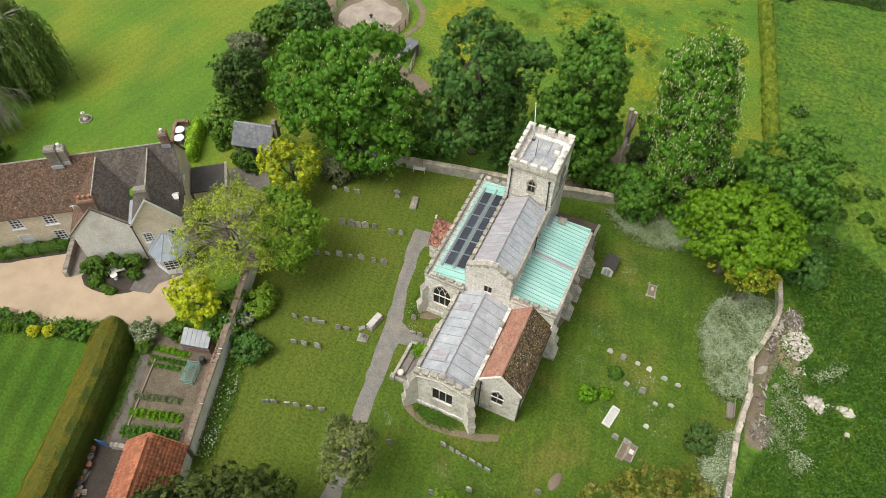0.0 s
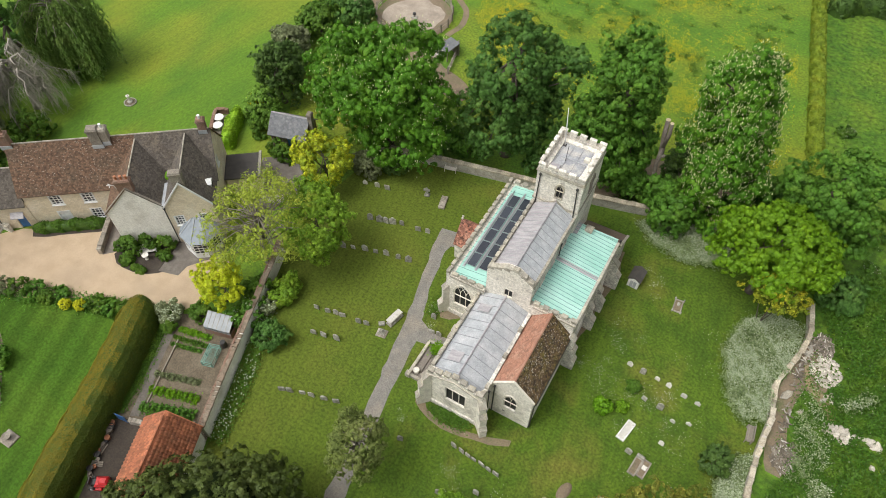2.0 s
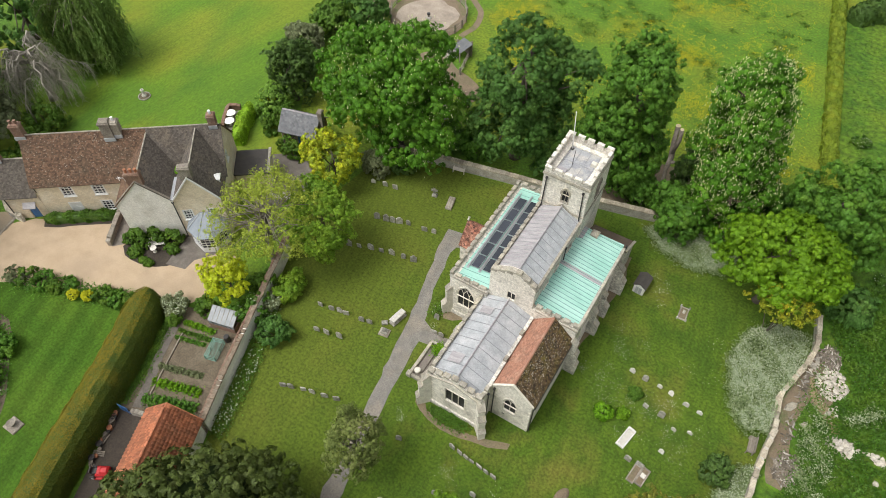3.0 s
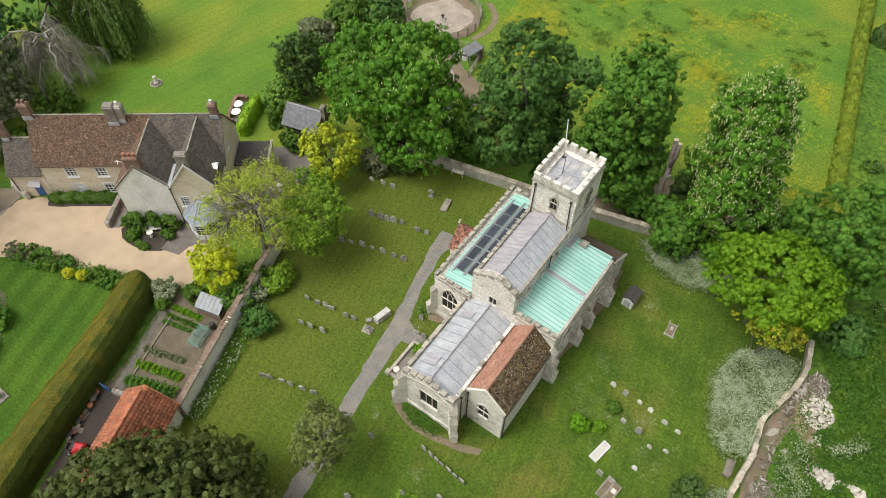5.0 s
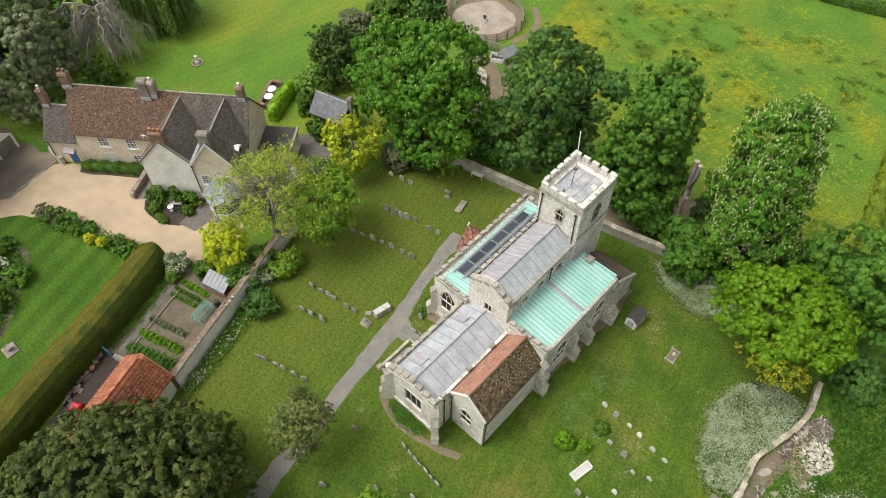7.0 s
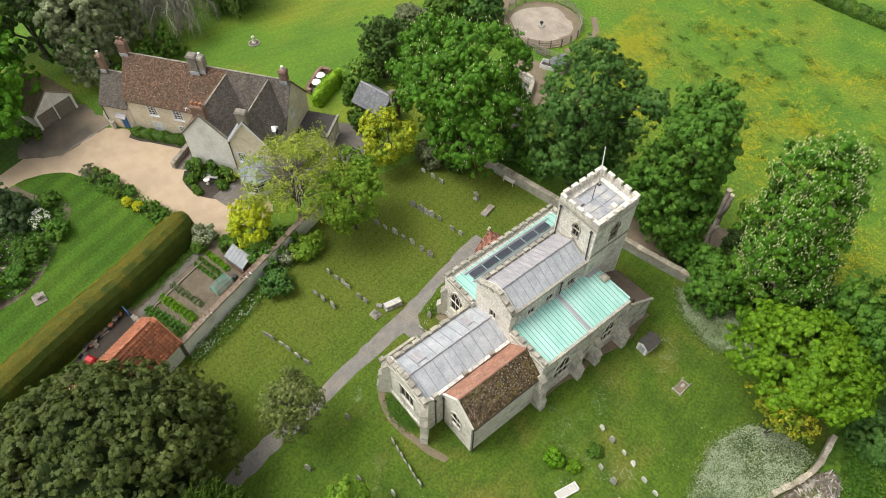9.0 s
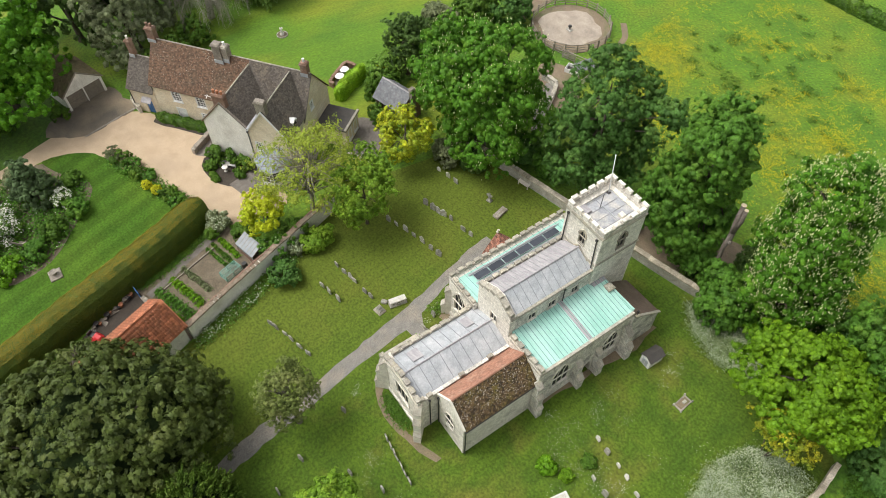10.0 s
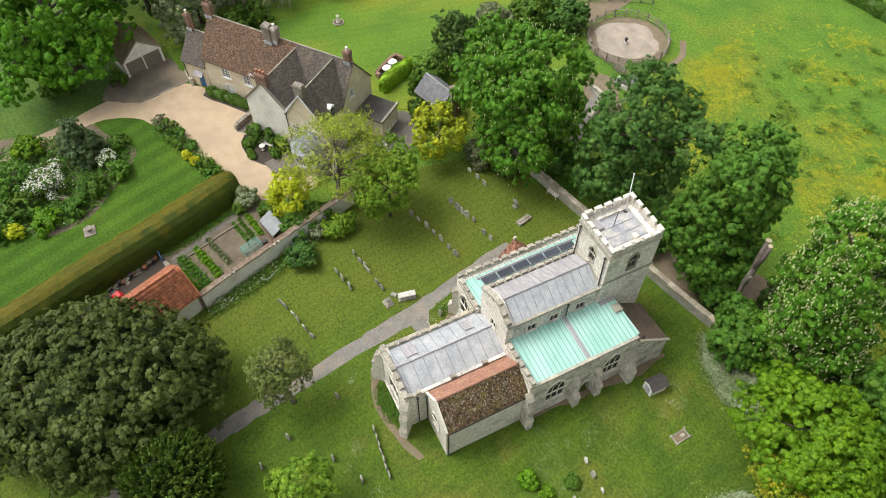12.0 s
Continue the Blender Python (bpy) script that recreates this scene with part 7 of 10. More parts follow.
place_stones([("q1", -6.9, 4.05), ("p1", -6.2, 4.05), ("r1", -7.6, 5.5)], 5, "small stones beside the path", 11)


def ledger(name, label, x, y, turn, w, long, mat, high=0.16, kerb=None, cross=False):
    g = thing(name, label, "grave", Matrix.Translation((x, y, 0)) @ Matrix.Rotation(radians(turn), 4, "Z"))
    if kerb:
        for a, b, c, d in ((-w / 2, w / 2, -long / 2, -long / 2 + 0.12), (-w / 2, w / 2, long / 2 - 0.12, long / 2), (-w / 2, -w / 2 + 0.12, -long / 2 + 0.12, long / 2 - 0.12), (w / 2 - 0.12, w / 2, -long / 2 + 0.12, long / 2 - 0.12)):
            part("kerb", Shape().slab(a, b, c, d, -0.05, high, 0.02), kerb, g)
        part("infill", Shape().box(-w / 2 + 0.11, w / 2 - 0.11, -long / 2 + 0.11, long / 2 - 0.11, -0.05, high * 0.55), mat, g)
    else:
        part("slab", Shape().slab(-w / 2, w / 2, -long / 2, long / 2, -0.05, high, 0.04), mat, g)
    if cross:
        part("carved_cross", Shape().slab(-0.06, 0.06, -long / 2 + 0.2, long / 2 - 0.2, high * 0.9, high + 0.07, 0.02).slab(-0.25, 0.25, long / 2 - 0.75, long / 2 - 0.63, high * 0.9, high + 0.07, 0.02), mat, g)
    return g


g = ledger("marble_grave", "white marble kerbed grave with pale chippings", 12.55, 4.0, -12, 0.78, 1.95, GRAVE_PALE, 0.2, MARBLE)
part("headpiece", Shape().slab(-0.36, 0.36, 0.82, 0.99, 0.1, 0.42, 0.04), MARBLE, g)
ledger("coped_grave", "grey coped stone grave slab with a raised cross", -14.0, 18.55, 14, 0.7, 1.7, OLD_STONE, 0.3, cross=True)
g = ledger("kerbed_grave", "kerbed grave with corner posts and brown infill", 12.42, 18.6, 4, 0.85, 1.5, DIRT, 0.14, OLD_STONE)
part("footstone", Shape().slab(-0.12, 0.14, 0.0, 0.4, 0.05, 0.2, 0.05), GRAVE, g)
for sx in (-0.42, 0.42):
    for sy in (-0.75, 0.75):
        part("corner_post", Shape().lathe([(0.08, -0.05), (0.08, 0.25), (0.07, 0.32), (0.02, 0.36)], 8, Matrix.Translation((sx, sy, 0))), GRAVE, g)
for k, (x, y) in enumerate(((14.35, 1.5), (15.05, 1.6))):
    g = ledger("kerbed_grave", "worn double kerbed grave with stone infill", x, y, -8, 0.7, 1.7, DIRT, 0.16, OLD_STONE)
    if k == 0:
        part("head_block", Shape().slab(-0.35, 0.35, 0.78, 1.05, 0, 0.45, 0.05), GRAVE, g)
    else:
        part("footstone", Shape().slab(-0.2, 0.2, -0.1, 0.3, 0.05, 0.22, 0.04), GRAVE_PALE, g)


def chest_tomb(x, y, turn, w, long, high, label):
    t = thing("chest_tomb", label, "tomb", Matrix.Translation((x, y, 0)) @ Matrix.Rotation(radians(turn), 4, "Z"))
    part("plinth", Shape().slab(-w / 2 - 0.14, w / 2 + 0.14, -long / 2 - 0.14, long / 2 + 0.14, -0.1, 0.18, 0.04), GRAVE, t)
    part("chest", Shape().box(-w / 2, w / 2, -long / 2, long / 2, 0.17, high), GRAVE_PALE, t)
    for sx in (-1, 1):
        for i in range(3):
            y0 = -long / 2 + 0.12 + i * (long - 0.24) / 3
            part("side_panel", Shape().slab(-0.01, 0.02, y0 + 0.05, y0 + (long - 0.24) / 3 - 0.05, 0.26, high - 0.1, 0.01, Matrix.Translation((sx * w / 2, 0, 0))), GRAVE, t)
    part("lid", Shape().slab(-w / 2 - 0.1, w / 2 + 0.1, -long / 2 - 0.1, long / 2 + 0.1, high, high + 0.14, 0.05), GRAVE_PALE, t)


chest_tomb(-10.75, 3.5, -11, 0.42, 1.5, 0.6, "pale limestone chest tomb beside the path")
t = thing("broken_tomb", "low crumbling stone tomb overgrown at its foot", "tomb", Matrix.Translation((-11.0, 1.6, 0)) @ Matrix.Rotation(radians(10), 4, "Z"))
part("base_step", Shape().slab(-0.5, 0.5, -0.42, 0.42, -0.1, 0.22, 0.1), OLD_STONE, t)
part("base_step", Shape().slab(-0.32, 0.34, -0.28, 0.28, 0.21, 0.48, 0.1), GRAVE, t)
part("broken_shaft", Shape().slab(-0.2, 0.18, -0.18, 0.2, 0.47, 0.72, 0.1), GRAVE, t)
part("fallen_block", Shape().slab(-0.3, 0.3, -0.2, 0.2, -0.05, 0.28, 0.06, Matrix.Translation((-0.4, 0.95, 0)) @ Matrix.Rotation(0.5, 4, "Z")), GRAVE, t)
o = thing("earth_grave", "low oval earth mound of a recent grave", "grave", Matrix.Translation((10.0, -3.4, 0)) @ Matrix.Rotation(radians(-14), 4, "Z"))
part("mound", Shape().lathe([(1.0, -0.05), (0.92, 0.05), (0.7, 0.14), (0.35, 0.2), (0.02, 0.22)], 18, Matrix.Diagonal((0.5, 0.95, 1, 1))), DIRT, o, smooth=True)

# walled plot beside the chancel
pl = thing("walled_grave_plot", "stone-walled family grave plot with weathered slabs", "grave plot", Matrix.Translation((-5.4, 1.1, 0)))
for a in ((-1.25, 1.25, -2.05, -1.75), (-1.3, -1.0, -1.75, 1.85), (-1.25, 1.2, 1.85, 2.1)):
    part("plot_wall", Shape().slab(*a, -0.1, 0.42, 0.05), COPING, pl)
part("plot_floor", Shape().box(-1.0, 1.3, -1.75, 1.85, -0.05, 0.1), PAVING, pl)
for x in (-0.55, 0.25, 0.95):
    part("grave_slab", Shape().slab(x - 0.3, x + 0.3, -1.2, 0.9, 0.1, 0.24, 0.04), PAVING, pl)
part("urn", Shape().lathe([(0.22, 0.1), (0.2, 0.3), (0.3, 0.5), (0.3, 0.62), (0.2, 0.66)], 12, Matrix.Translation((-0.65, -1.35, 0))), DRESSED, pl)
part("corner_pier", Shape().slab(-1.4, -0.95, -2.15, -1.7, -0.1, 0.62, 0.06), COPING, pl)


def build_bench(name, label, m, mat, w=1.35):
    b = thing(name, label, "bench", m)
    for i in range(4):
        part("seat_slat", Shape().slab(-w / 2, w / 2, -0.28 + i * 0.14, -0.155 + i * 0.14, 0.42, 0.46, 0.01), mat, b)
    for i in range(9):
        x = -w / 2 + 0.1 + i * (w - 0.2) / 8
        part("back_slat", Shape().box(x - 0.055, x + 0.055, 0.27, 0.3, 0.46, 0.86), mat, b)
    part("top_rail", Shape().slab(-w / 2, w / 2, 0.25, 0.32, 0.84, 0.94, 0.02), mat, b)
    for x in (-w / 2 + 0.04, w / 2 - 0.04):
        part("arm", Shape().slab(x - 0.04, x + 0.04, -0.3, 0.3, 0.62, 0.67, 0.01), mat, b)
        for y in (-0.26, 0.27):
            part("leg", Shape().box(x - 0.035, x + 0.035, y - 0.035, y + 0.035, -0.02, 0.63 if y < 0 else 0.9), mat, b)
    return b


build_bench("bench", "pale wooden bench against the churchyard wall", Matrix.Translation((-15.65, 23.15, 0)) @ Matrix.Rotation(radians(13), 4, "Z"), WOOD_PALE)
gb = build_bench("bench", "weathered grey garden bench in a shrub border", HOUSE @ Matrix.Translation((11.0, -7.4, 0)) @ Matrix.Rotation(radians(8), 4, "Z"), GRAVE_PALE, 1.6)
part("crest_rail", Shape().prism([(-0.8, 0.9), (0.8, 0.9), (0.78, 0.98), (0.45, 1.02), (0.3, 1.15), (-0.3, 1.15), (-0.45, 1.02), (-0.78, 0.98)], Matrix.Translation((0, 0.26, 0)), 0.05), GRAVE_PALE, gb)
tb = thing("garden_table", "small round grey table before a garden bench", "table", HOUSE @ Matrix.Translation((10.85, -8.2, 0.03)))
part("tabletop", Shape().lathe([(0.3, 0.62), (0.34, 0.64), (0.34, 0.67), (0.02, 0.68)], 16), GRAVE_PALE, tb)
part("pedestal", Shape().lathe([(0.2, 0.0), (0.18, 0.04), (0.05, 0.1), (0.05, 0.6), (0.15, 0.63)], 10), GRAVE_PALE, tb)
build_bench("bench", "old wooden bench half hidden in a border", Matrix.Translation((-38.9, -24.9, 0)) @ Matrix.Rotation(radians(-135), 4, "Z"), WOOD_GREY, 1.5)
build_bench("bench", "pale stone bench against the boundary wall", Matrix.Translation((21.9, 8.9, 0)) @ Matrix.Rotation(radians(-85), 4, "Z"), WOOD_GREY, 1.5)

# plastic store by the south wall
st = thing("garden_store", "small grey plastic store with a dark pitched lid", "garden store", Matrix.Translation((7.75, 19.3, 0)) @ Matrix.Rotation(radians(-3), 4, "Z"))
part("body", Shape().prism([(-0.55, -0.03), (0.55, -0.03), (0.55, 1.22), (0, 1.55), (-0.55, 1.22)], Matrix.Translation((0, -0.85, 0)), 1.65), PLASTIC_GREY, st)
for sgn in (-1, 1):
    a, b = (sgn * 0.68, 1.16), (0, 1.58)
    part("lid", sheet([(a[0], -0.9, a[1]), (b[0], -0.9, b[1]), (b[0], 0.88, b[1]), (a[0], 0.88, a[1])][::-sgn], 0.06), DARK_ROOF, st, "dark grey pitched lid")
for x in (-0.17, 0.17):
    dd = part("door", Shape().slab(x - 0.15, x + 0.15, -0.89, -0.84, 0.1, 1.0, 0.01), LEAD, st)
    part("handle", Shape().box(x * 0.3 - 0.02, x * 0.3 + 0.02, -0.92, -0.88, 0.55, 0.7), STEEL, dd)

# dead trunk behind the wall
dt = thing("dead_tree", "tall bare dead tree trunk with pale sawn tops", "tree", Matrix.Translation((5.5, 29.3, 0)))
part("trunk", Shape().tube([(0, 0, -0.1), (-0.15, 0.0, 2.0), (-0.5, -0.15, 4.6), (-0.72, -0.05, 6.6), (-0.62, 0.1, 7.6), (-0.7, 0.25, 8.4), (-0.95, 0.4, 9.8), (-1.1, 0.65, 11.6)], [0.34, 0.26, 0.21, 0.2, 0.28, 0.28, 0.24, 0.22], 10), DEAD_WOOD, dt, smooth=True)
part("limb_stub", Shape().tube([(-0.72, 0.2, 8.6), (-0.5, 0.3, 10.2), (-0.62, 0.45, 11.5)], [0.24, 0.2, 0.19], 9), DEAD_WOOD, dt, smooth=True)
part("limb_stub", Shape().tube([(-0.65, 0.1, 7.5), (-0.3, -0.25, 7.8), (-0.2, -0.35, 8.1)], [0.2, 0.16, 0.13], 8), DEAD_WOOD, dt, smooth=True)
part("cut_end", Shape().tube([(-1.1, 0.65, 11.59), (-1.105, 0.655, 11.64)], 0.25, 10), CUT_WOOD, dt, "fresh pale sawn end")
part("cut_end", Shape().tube([(-0.62, 0.45, 11.49), (-0.62, 0.455, 11.54)], 0.2, 9), CUT_WOOD, dt)


LOG_GREY = material("grey_dead_branches", (0.205, 0.174, 0.132), (0.115, 0.095, 0.070), (0.345, 0.305, 0.250), scale=4, big=2.0, stain=0.5, grain=0.35, bump=0.7, bump_scale=12, each=0.3)
# ---- tumbled stones and logs along the south wall ----
def boulder(seed, mat):
    """A rough block with split faces and knocked-off corners."""
    rnd = random.Random(seed)
    s = Shape()
    s.lathe([(0.30, -0.32), (0.50, -0.16), (0.50, 0.16), (0.30, 0.30)], rnd.choice((5, 6, 6)))
    s.v = [(x * rnd.uniform(0.7, 1.2), y * rnd.uniform(0.7, 1.2), z * rnd.uniform(0.7, 1.25)) for x, y, z in s.v]
    return s.mesh("stone", mat)


BOULDERS = [boulder(k, COPING) for k in range(7)]
PALE_BOULDERS = [boulder(k, WHITE_RUBBLE) for k in range(20, 26)]


def stone_pile(label, x, y, rx, ry, n, size, meshes, seed, high=0.6, category="stone pile"):
    rnd = random.Random(seed)
    p = thing("stone_pile", label, category, Matrix.Translation((x, y, 0)))
    for i in range(n):
        a, q = rnd.uniform(0, math.tau), rnd.random() ** 0.6
        sx = size * rnd.uniform(0.6, 1.4)
        z = high * (1 - q) * rnd.uniform(0.2, 1.0) + 0.12 * sx
        part("stone", rnd.choice(meshes), RUBBLE, p, m=Matrix.Translation((rx * q * math.cos(a), ry * q * math.sin(a), z))
             @ Matrix.Rotation(rnd.uniform(0, 6.28), 4, "Z") @ Matrix.Rotation(rnd.uniform(-0.4, 0.4), 4, "X") @ Matrix.Diagonal((sx * rnd.uniform(0.8, 1.8), sx, sx * rnd.uniform(0.55, 0.9), 1)))
    return p


stone_pile("heap of pale broken building stone below the wall", 26.5, 18.6, 1.4, 1.7, 190, 0.25, PALE_BOULDERS * 2 + BOULDERS[:3], 1, 0.45)
stone_pile("heap of pale broken building stone in the meadow", 28.7, 13.0, 1.5, 0.9, 110, 0.3, PALE_BOULDERS * 2 + BOULDERS[:3], 2, 0.6)
stone_pile("scattered pale stones in the meadow grass", 31.3, 13.4, 0.85, 0.45, 16, 0.38, PALE_BOULDERS, 3, 0.2)
stone_pile("single pale stone in the meadow grass", 31.7, 11.2, 0.1, 0.1, 1, 0.6, PALE_BOULDERS, 4, 0.1)
stone_pile("small fallen stones at the foot of a wall", 24.7, 19.8, 0.35, 1.4, 34, 0.25, BOULDERS, 5, 0.3)
stone_pile("large grey boulder beside the wall", 23.9, 14.5, 0.05, 0.05, 1, 0.8, BOULDERS, 6, 0.1)
stone_pile("small grey boulder on bare earth", 25.3, 13.3, 0.05, 0.05, 1, 0.75, BOULDERS, 8, 0.1)
stone_pile("small pale stones on bare earth", 27.2, 15.8, 0.5, 0.9, 8, 0.45, PALE_BOULDERS, 7, 0.1)


def log_pile(label, x, y, rx, ry, n, seed):
    rnd = random.Random(seed)
    p = thing("log_pile", label, "log pile", Matrix.Translation((x, y, 0)))
    for i in range(n):
        a, q = rnd.uniform(0, math.tau), rnd.random() ** 0.6
        z = 0.1 + 0.6 * (1 - q) * rnd.random()
        t = rnd.uniform(0, math.pi)
        long = rnd.uniform(0.25, 0.75) * rnd.uniform(0.7, 1.2)
        thick = rnd.uniform(0.6, 1.5)
        c = Vector((rx * q * math.cos(a), ry * q * math.sin(a), z))
        d = Vector((math.cos(t), math.sin(t), rnd.uniform(-0.25, 0.25))) * long / 2
        part("log", Shape().tube([c - d, c + Vector((0, 0, 0.03)), c + d], [0.05 * thick, 0.06 * thick, 0.035 * thick], 5), LOG_GREY if rnd.random() < 0.85 else RUBBLE, p)
    return p


log_pile("tangled heap of grey logs and branches", 25.1, 8.6, 1.15, 1.6, 230, 1)
log_pile("heap of grey sawn branches below the wall", 25.7, 21.1, 1.0, 1.3, 210, 2)

log_pile("grey branches thrown along a broken wall", 24.4, 17.0, 0.35, 1.9, 40, 3)
log_pile("grey branches thrown along a broken wall", 24.3, 12.0, 0.4, 1.6, 40, 4)

# ---- horse ring and paddock fittings ----
ring = thing("ring_fence", "round post-and-rail fence of a horse ring", "fence", Matrix.Translation((-34.3, 46.1, 0)))
post = Shape().box(-0.07, 0.07, -0.07, 0.07, -0.2, 1.3).mesh("post", WOOD_GREY)
N_POST = 22
for k in range(N_POST):
    a0, a1 = k * math.tau / N_POST, (k + 1) * math.tau / N_POST
    part("post", post, WOOD_GREY, ring, m=Matrix.Translation((5.35 * math.cos(a0), 5.35 * math.sin(a0), 0)) @ Matrix.Rotation(a0, 4, "Z"))
    for z in (0.4, 0.75, 1.12):
        part("rail", Shape().tube([(5.28 * math.cos(a0), 5.28 * math.sin(a0), z), (5.28 * math.cos(a1), 5.28 * math.sin(a1), z)], 0.055, 5), WOOD_GREY, ring)
c = thing("lunging_post", "black-capped post on a stone in the ring's middle", "post", Matrix.Translation((-34.0, 45.6, 0)))
part("block", Shape().slab(-0.4, 0.4, -0.3, 0.3, 0, 0.2, 0.05), GRAVE, c)
part("post", Shape().tube([(0, 0, 0.1), (0, 0, 0.6)], 0.12, 8), WOOD_GREY, c)
part("cap", Shape().lathe([(0.22, 0.55), (0.26, 0.62), (0.22, 0.78), (0.05, 0.82)], 10), IRON, c)


def rail_fence(name, label, pts, high=1.1, rails=3):
    f = thing(name, label, "fence", Matrix.Translation((*pts[0], 0)))
    o = Vector((*pts[0], 0))
    line = [p - o for p in smooth_line(pts, False, 1.7)]
    for p in line:
        part("post", post, WOOD_GREY, f, m=Matrix.Translation(p) @ Matrix.Diagonal((1, 1, high / 1.3, 1)))
    for a, b in zip(line, line[1:]):
        for i in range(rails):
            z = high * (i + 0.8) / rails - 0.08
            part("rail", Shape().tube([(a.x, a.y, z), (b.x, b.y, z)], 0.05, 5), WOOD_GREY, f)
    return f


rail_fence("paddock_fence", "weathered post-and-rail paddock fence", [(-33.8, 40.6), (-29.8, 41.6), (-27.4, 42.4), (-25.6, 43.0), (-24.2, 37.6)])
rail_fence("paddock_fence", "post-and-rail fence beside a track", [(-44.5, 44.5), (-42.8, 49), (-39.5, 54)])
rail_fence("field_fence", "white rail fence at the meadow's far side", [(33.0, 77.0), (37, 76.4), (42, 75.6)])
tr = thing("feed_trough", "grey open feed trough beside a gate", "trough", Matrix.Translation((-27.3, 40.4, 0)) @ Matrix.Rotation(radians(25), 4, "Z"))
part("trough_floor", Shape().box(-0.9, 0.9, -0.6, 0.6, 0.05, 0.12), DARK_ROOF, tr)
for a in ((-0.95, 0.95, -0.65, -0.55), (-0.95, 0.95, 0.55, 0.65), (-0.95, -0.85, -0.55, 0.55), (0.85, 0.95, -0.55, 0.55)):
    part("trough_side", Shape().slab(*a, 0, 0.6, 0.03), PLASTIC_GREY, tr)
gt = thing("field_gate", "grey wooden gate by the horse ring", "gate", Matrix.Translation((-29.3, 41.3, 0)) @ Matrix.Rotation(radians(20), 4, "Z"))
for z in (0.2, 0.45, 0.7, 0.95, 1.15):
    part("gate_bar", Shape().box(-0.9, 0.9, -0.03, 0.03, z, z + 0.1), WOOD_GREY, gt)
for x in (-0.9, 0.9):
    part("gate_stile", Shape().box(x - 0.05, x + 0.05, -0.04, 0.04, 0.1, 1.25), WOOD_GREY, gt)
hs = thing("field_shelter", "small open-topped stable pen with a grey roof", "shelter", Matrix.Translation((-25.9, 40.9, 0)) @ Matrix.Rotation(radians(-20), 4, "Z"))
part("shelter_roof", sheet([(-0.9, -1.1, 1.5), (0.9, -1.1, 1.5), (0.9, 1.1, 1.9), (-0.9, 1.1, 1.9)], 0.07), SLATE, hs)
for x, y in ((-0.8, -1.0), (0.8, -1.0), (-0.8, 1.0), (0.8, 1.0)):
    part("post", Shape().box(x - 0.06, x + 0.06, y - 0.06, y + 0.06, -0.1, 1.5 if y < 0 else 1.82), WOOD_GREY, hs)
part("shelter_wall", Shape().box(-0.85, 0.85, 0.98, 1.04, 0, 1.7), WOOD_GREY, hs)

# ---- garden ornaments ----
sd = thing("sundial", "stone sundial in a round bed on the lawn", "sundial", Matrix.Translation((-55.2, 13.4, 0)))
part("bed", Shape().lathe([(0.7, -0.05), (0.7, 0.08), (0.55, 0.1), (0.1, 0.12)], 24), SOIL, sd)
part("kerb", ring_shape([(0.76 * math.cos(k * math.tau / 24), 0.76 * math.sin(k * math.tau / 24)) for k in range(24)], [(0.66 * math.cos(k * math.tau / 24), 0.66 * math.sin(k * math.tau / 24)) for k in range(24)], Matrix.Rotation(radians(-90), 4, "X"), -0.14, 0.02), GRAVE, sd)
part("pedestal", Shape().lathe([(0.3, 0.1), (0.3, 0.25), (0.16, 0.35), (0.12, 0.8), (0.2, 0.95), (0.24, 1.05), (0.22, 1.1)], 12), GRAVE_PALE, sd)
part("gnomon", Shape().prism([(-0.12, 1.1), (0.12, 1.1), (0.12, 1.3)], Matrix.Identity(4), 0.02), IRON, sd)
bb = thing("birdbath", "low stone birdbath base among grass tufts", "birdbath", Matrix.Translation((-33.1, -23.0, 0)))
part("step", Shape().slab(-0.7, 0.7, -0.6, 0.6, -0.05, 0.18, 0.06), OLD_STONE, bb)
part("bowl", Shape().lathe([(0.22, 0.17), (0.14, 0.35), (0.36, 0.6), (0.38, 0.66), (0.3, 0.62), (0.05, 0.58)], 14), OLD_STONE, bb)
for k, (x, y) in enumerate(((-42.7, 15.2), (-43.5, 16.3))):
    rt = thing("round_table", "round white garden table on a terrace", "table", Matrix.Translation((x, y, 0)), "tables on the terrace")
    part("tabletop", Shape().lathe([(0.55, 0.70), (0.6, 0.71), (0.6, 0.75), (0.55, 0.76)], 20), PLASTIC_GREY, rt)
    part("pedestal", Shape().lathe([(0.25, 0.0), (0.22, 0.04), (0.05, 0.08), (0.05, 0.7)], 10), PLASTIC_GREY, rt)
patch("terrace_paving", [(-41.8, 14.2), (-42.5, 13.9), (-44.5, 17.1), (-43.2, 17.6)], 0.05, PAVING, "pale terrace paving", "terrace", curved=False)
patch("bay_paving", [tuple((HOUSE @ Vector((x, y, 0))).to_2d()) for x, y in ((12.2, -9.9), (14.2, -10.7), (15.0, -9.6), (16.8, -9.2), (18.6, -8.6), (18.6, -6.4), (14.0, -6.4), (13.0, -8.2))], 0.045, PAVING, "dark worn paving before the bay window", "paving", curved=False)
patch("step_paving", [tuple((HOUSE @ Vector((x, y, 0))).to_2d()) for x, y in ((6.5, -2.5), (8.6, -2.5), (8.6, -6.0), (7.4, -7.0), (6.3, -7.1))], 0.04, PAVING, "brown paving beside the wing", "paving", curved=False)

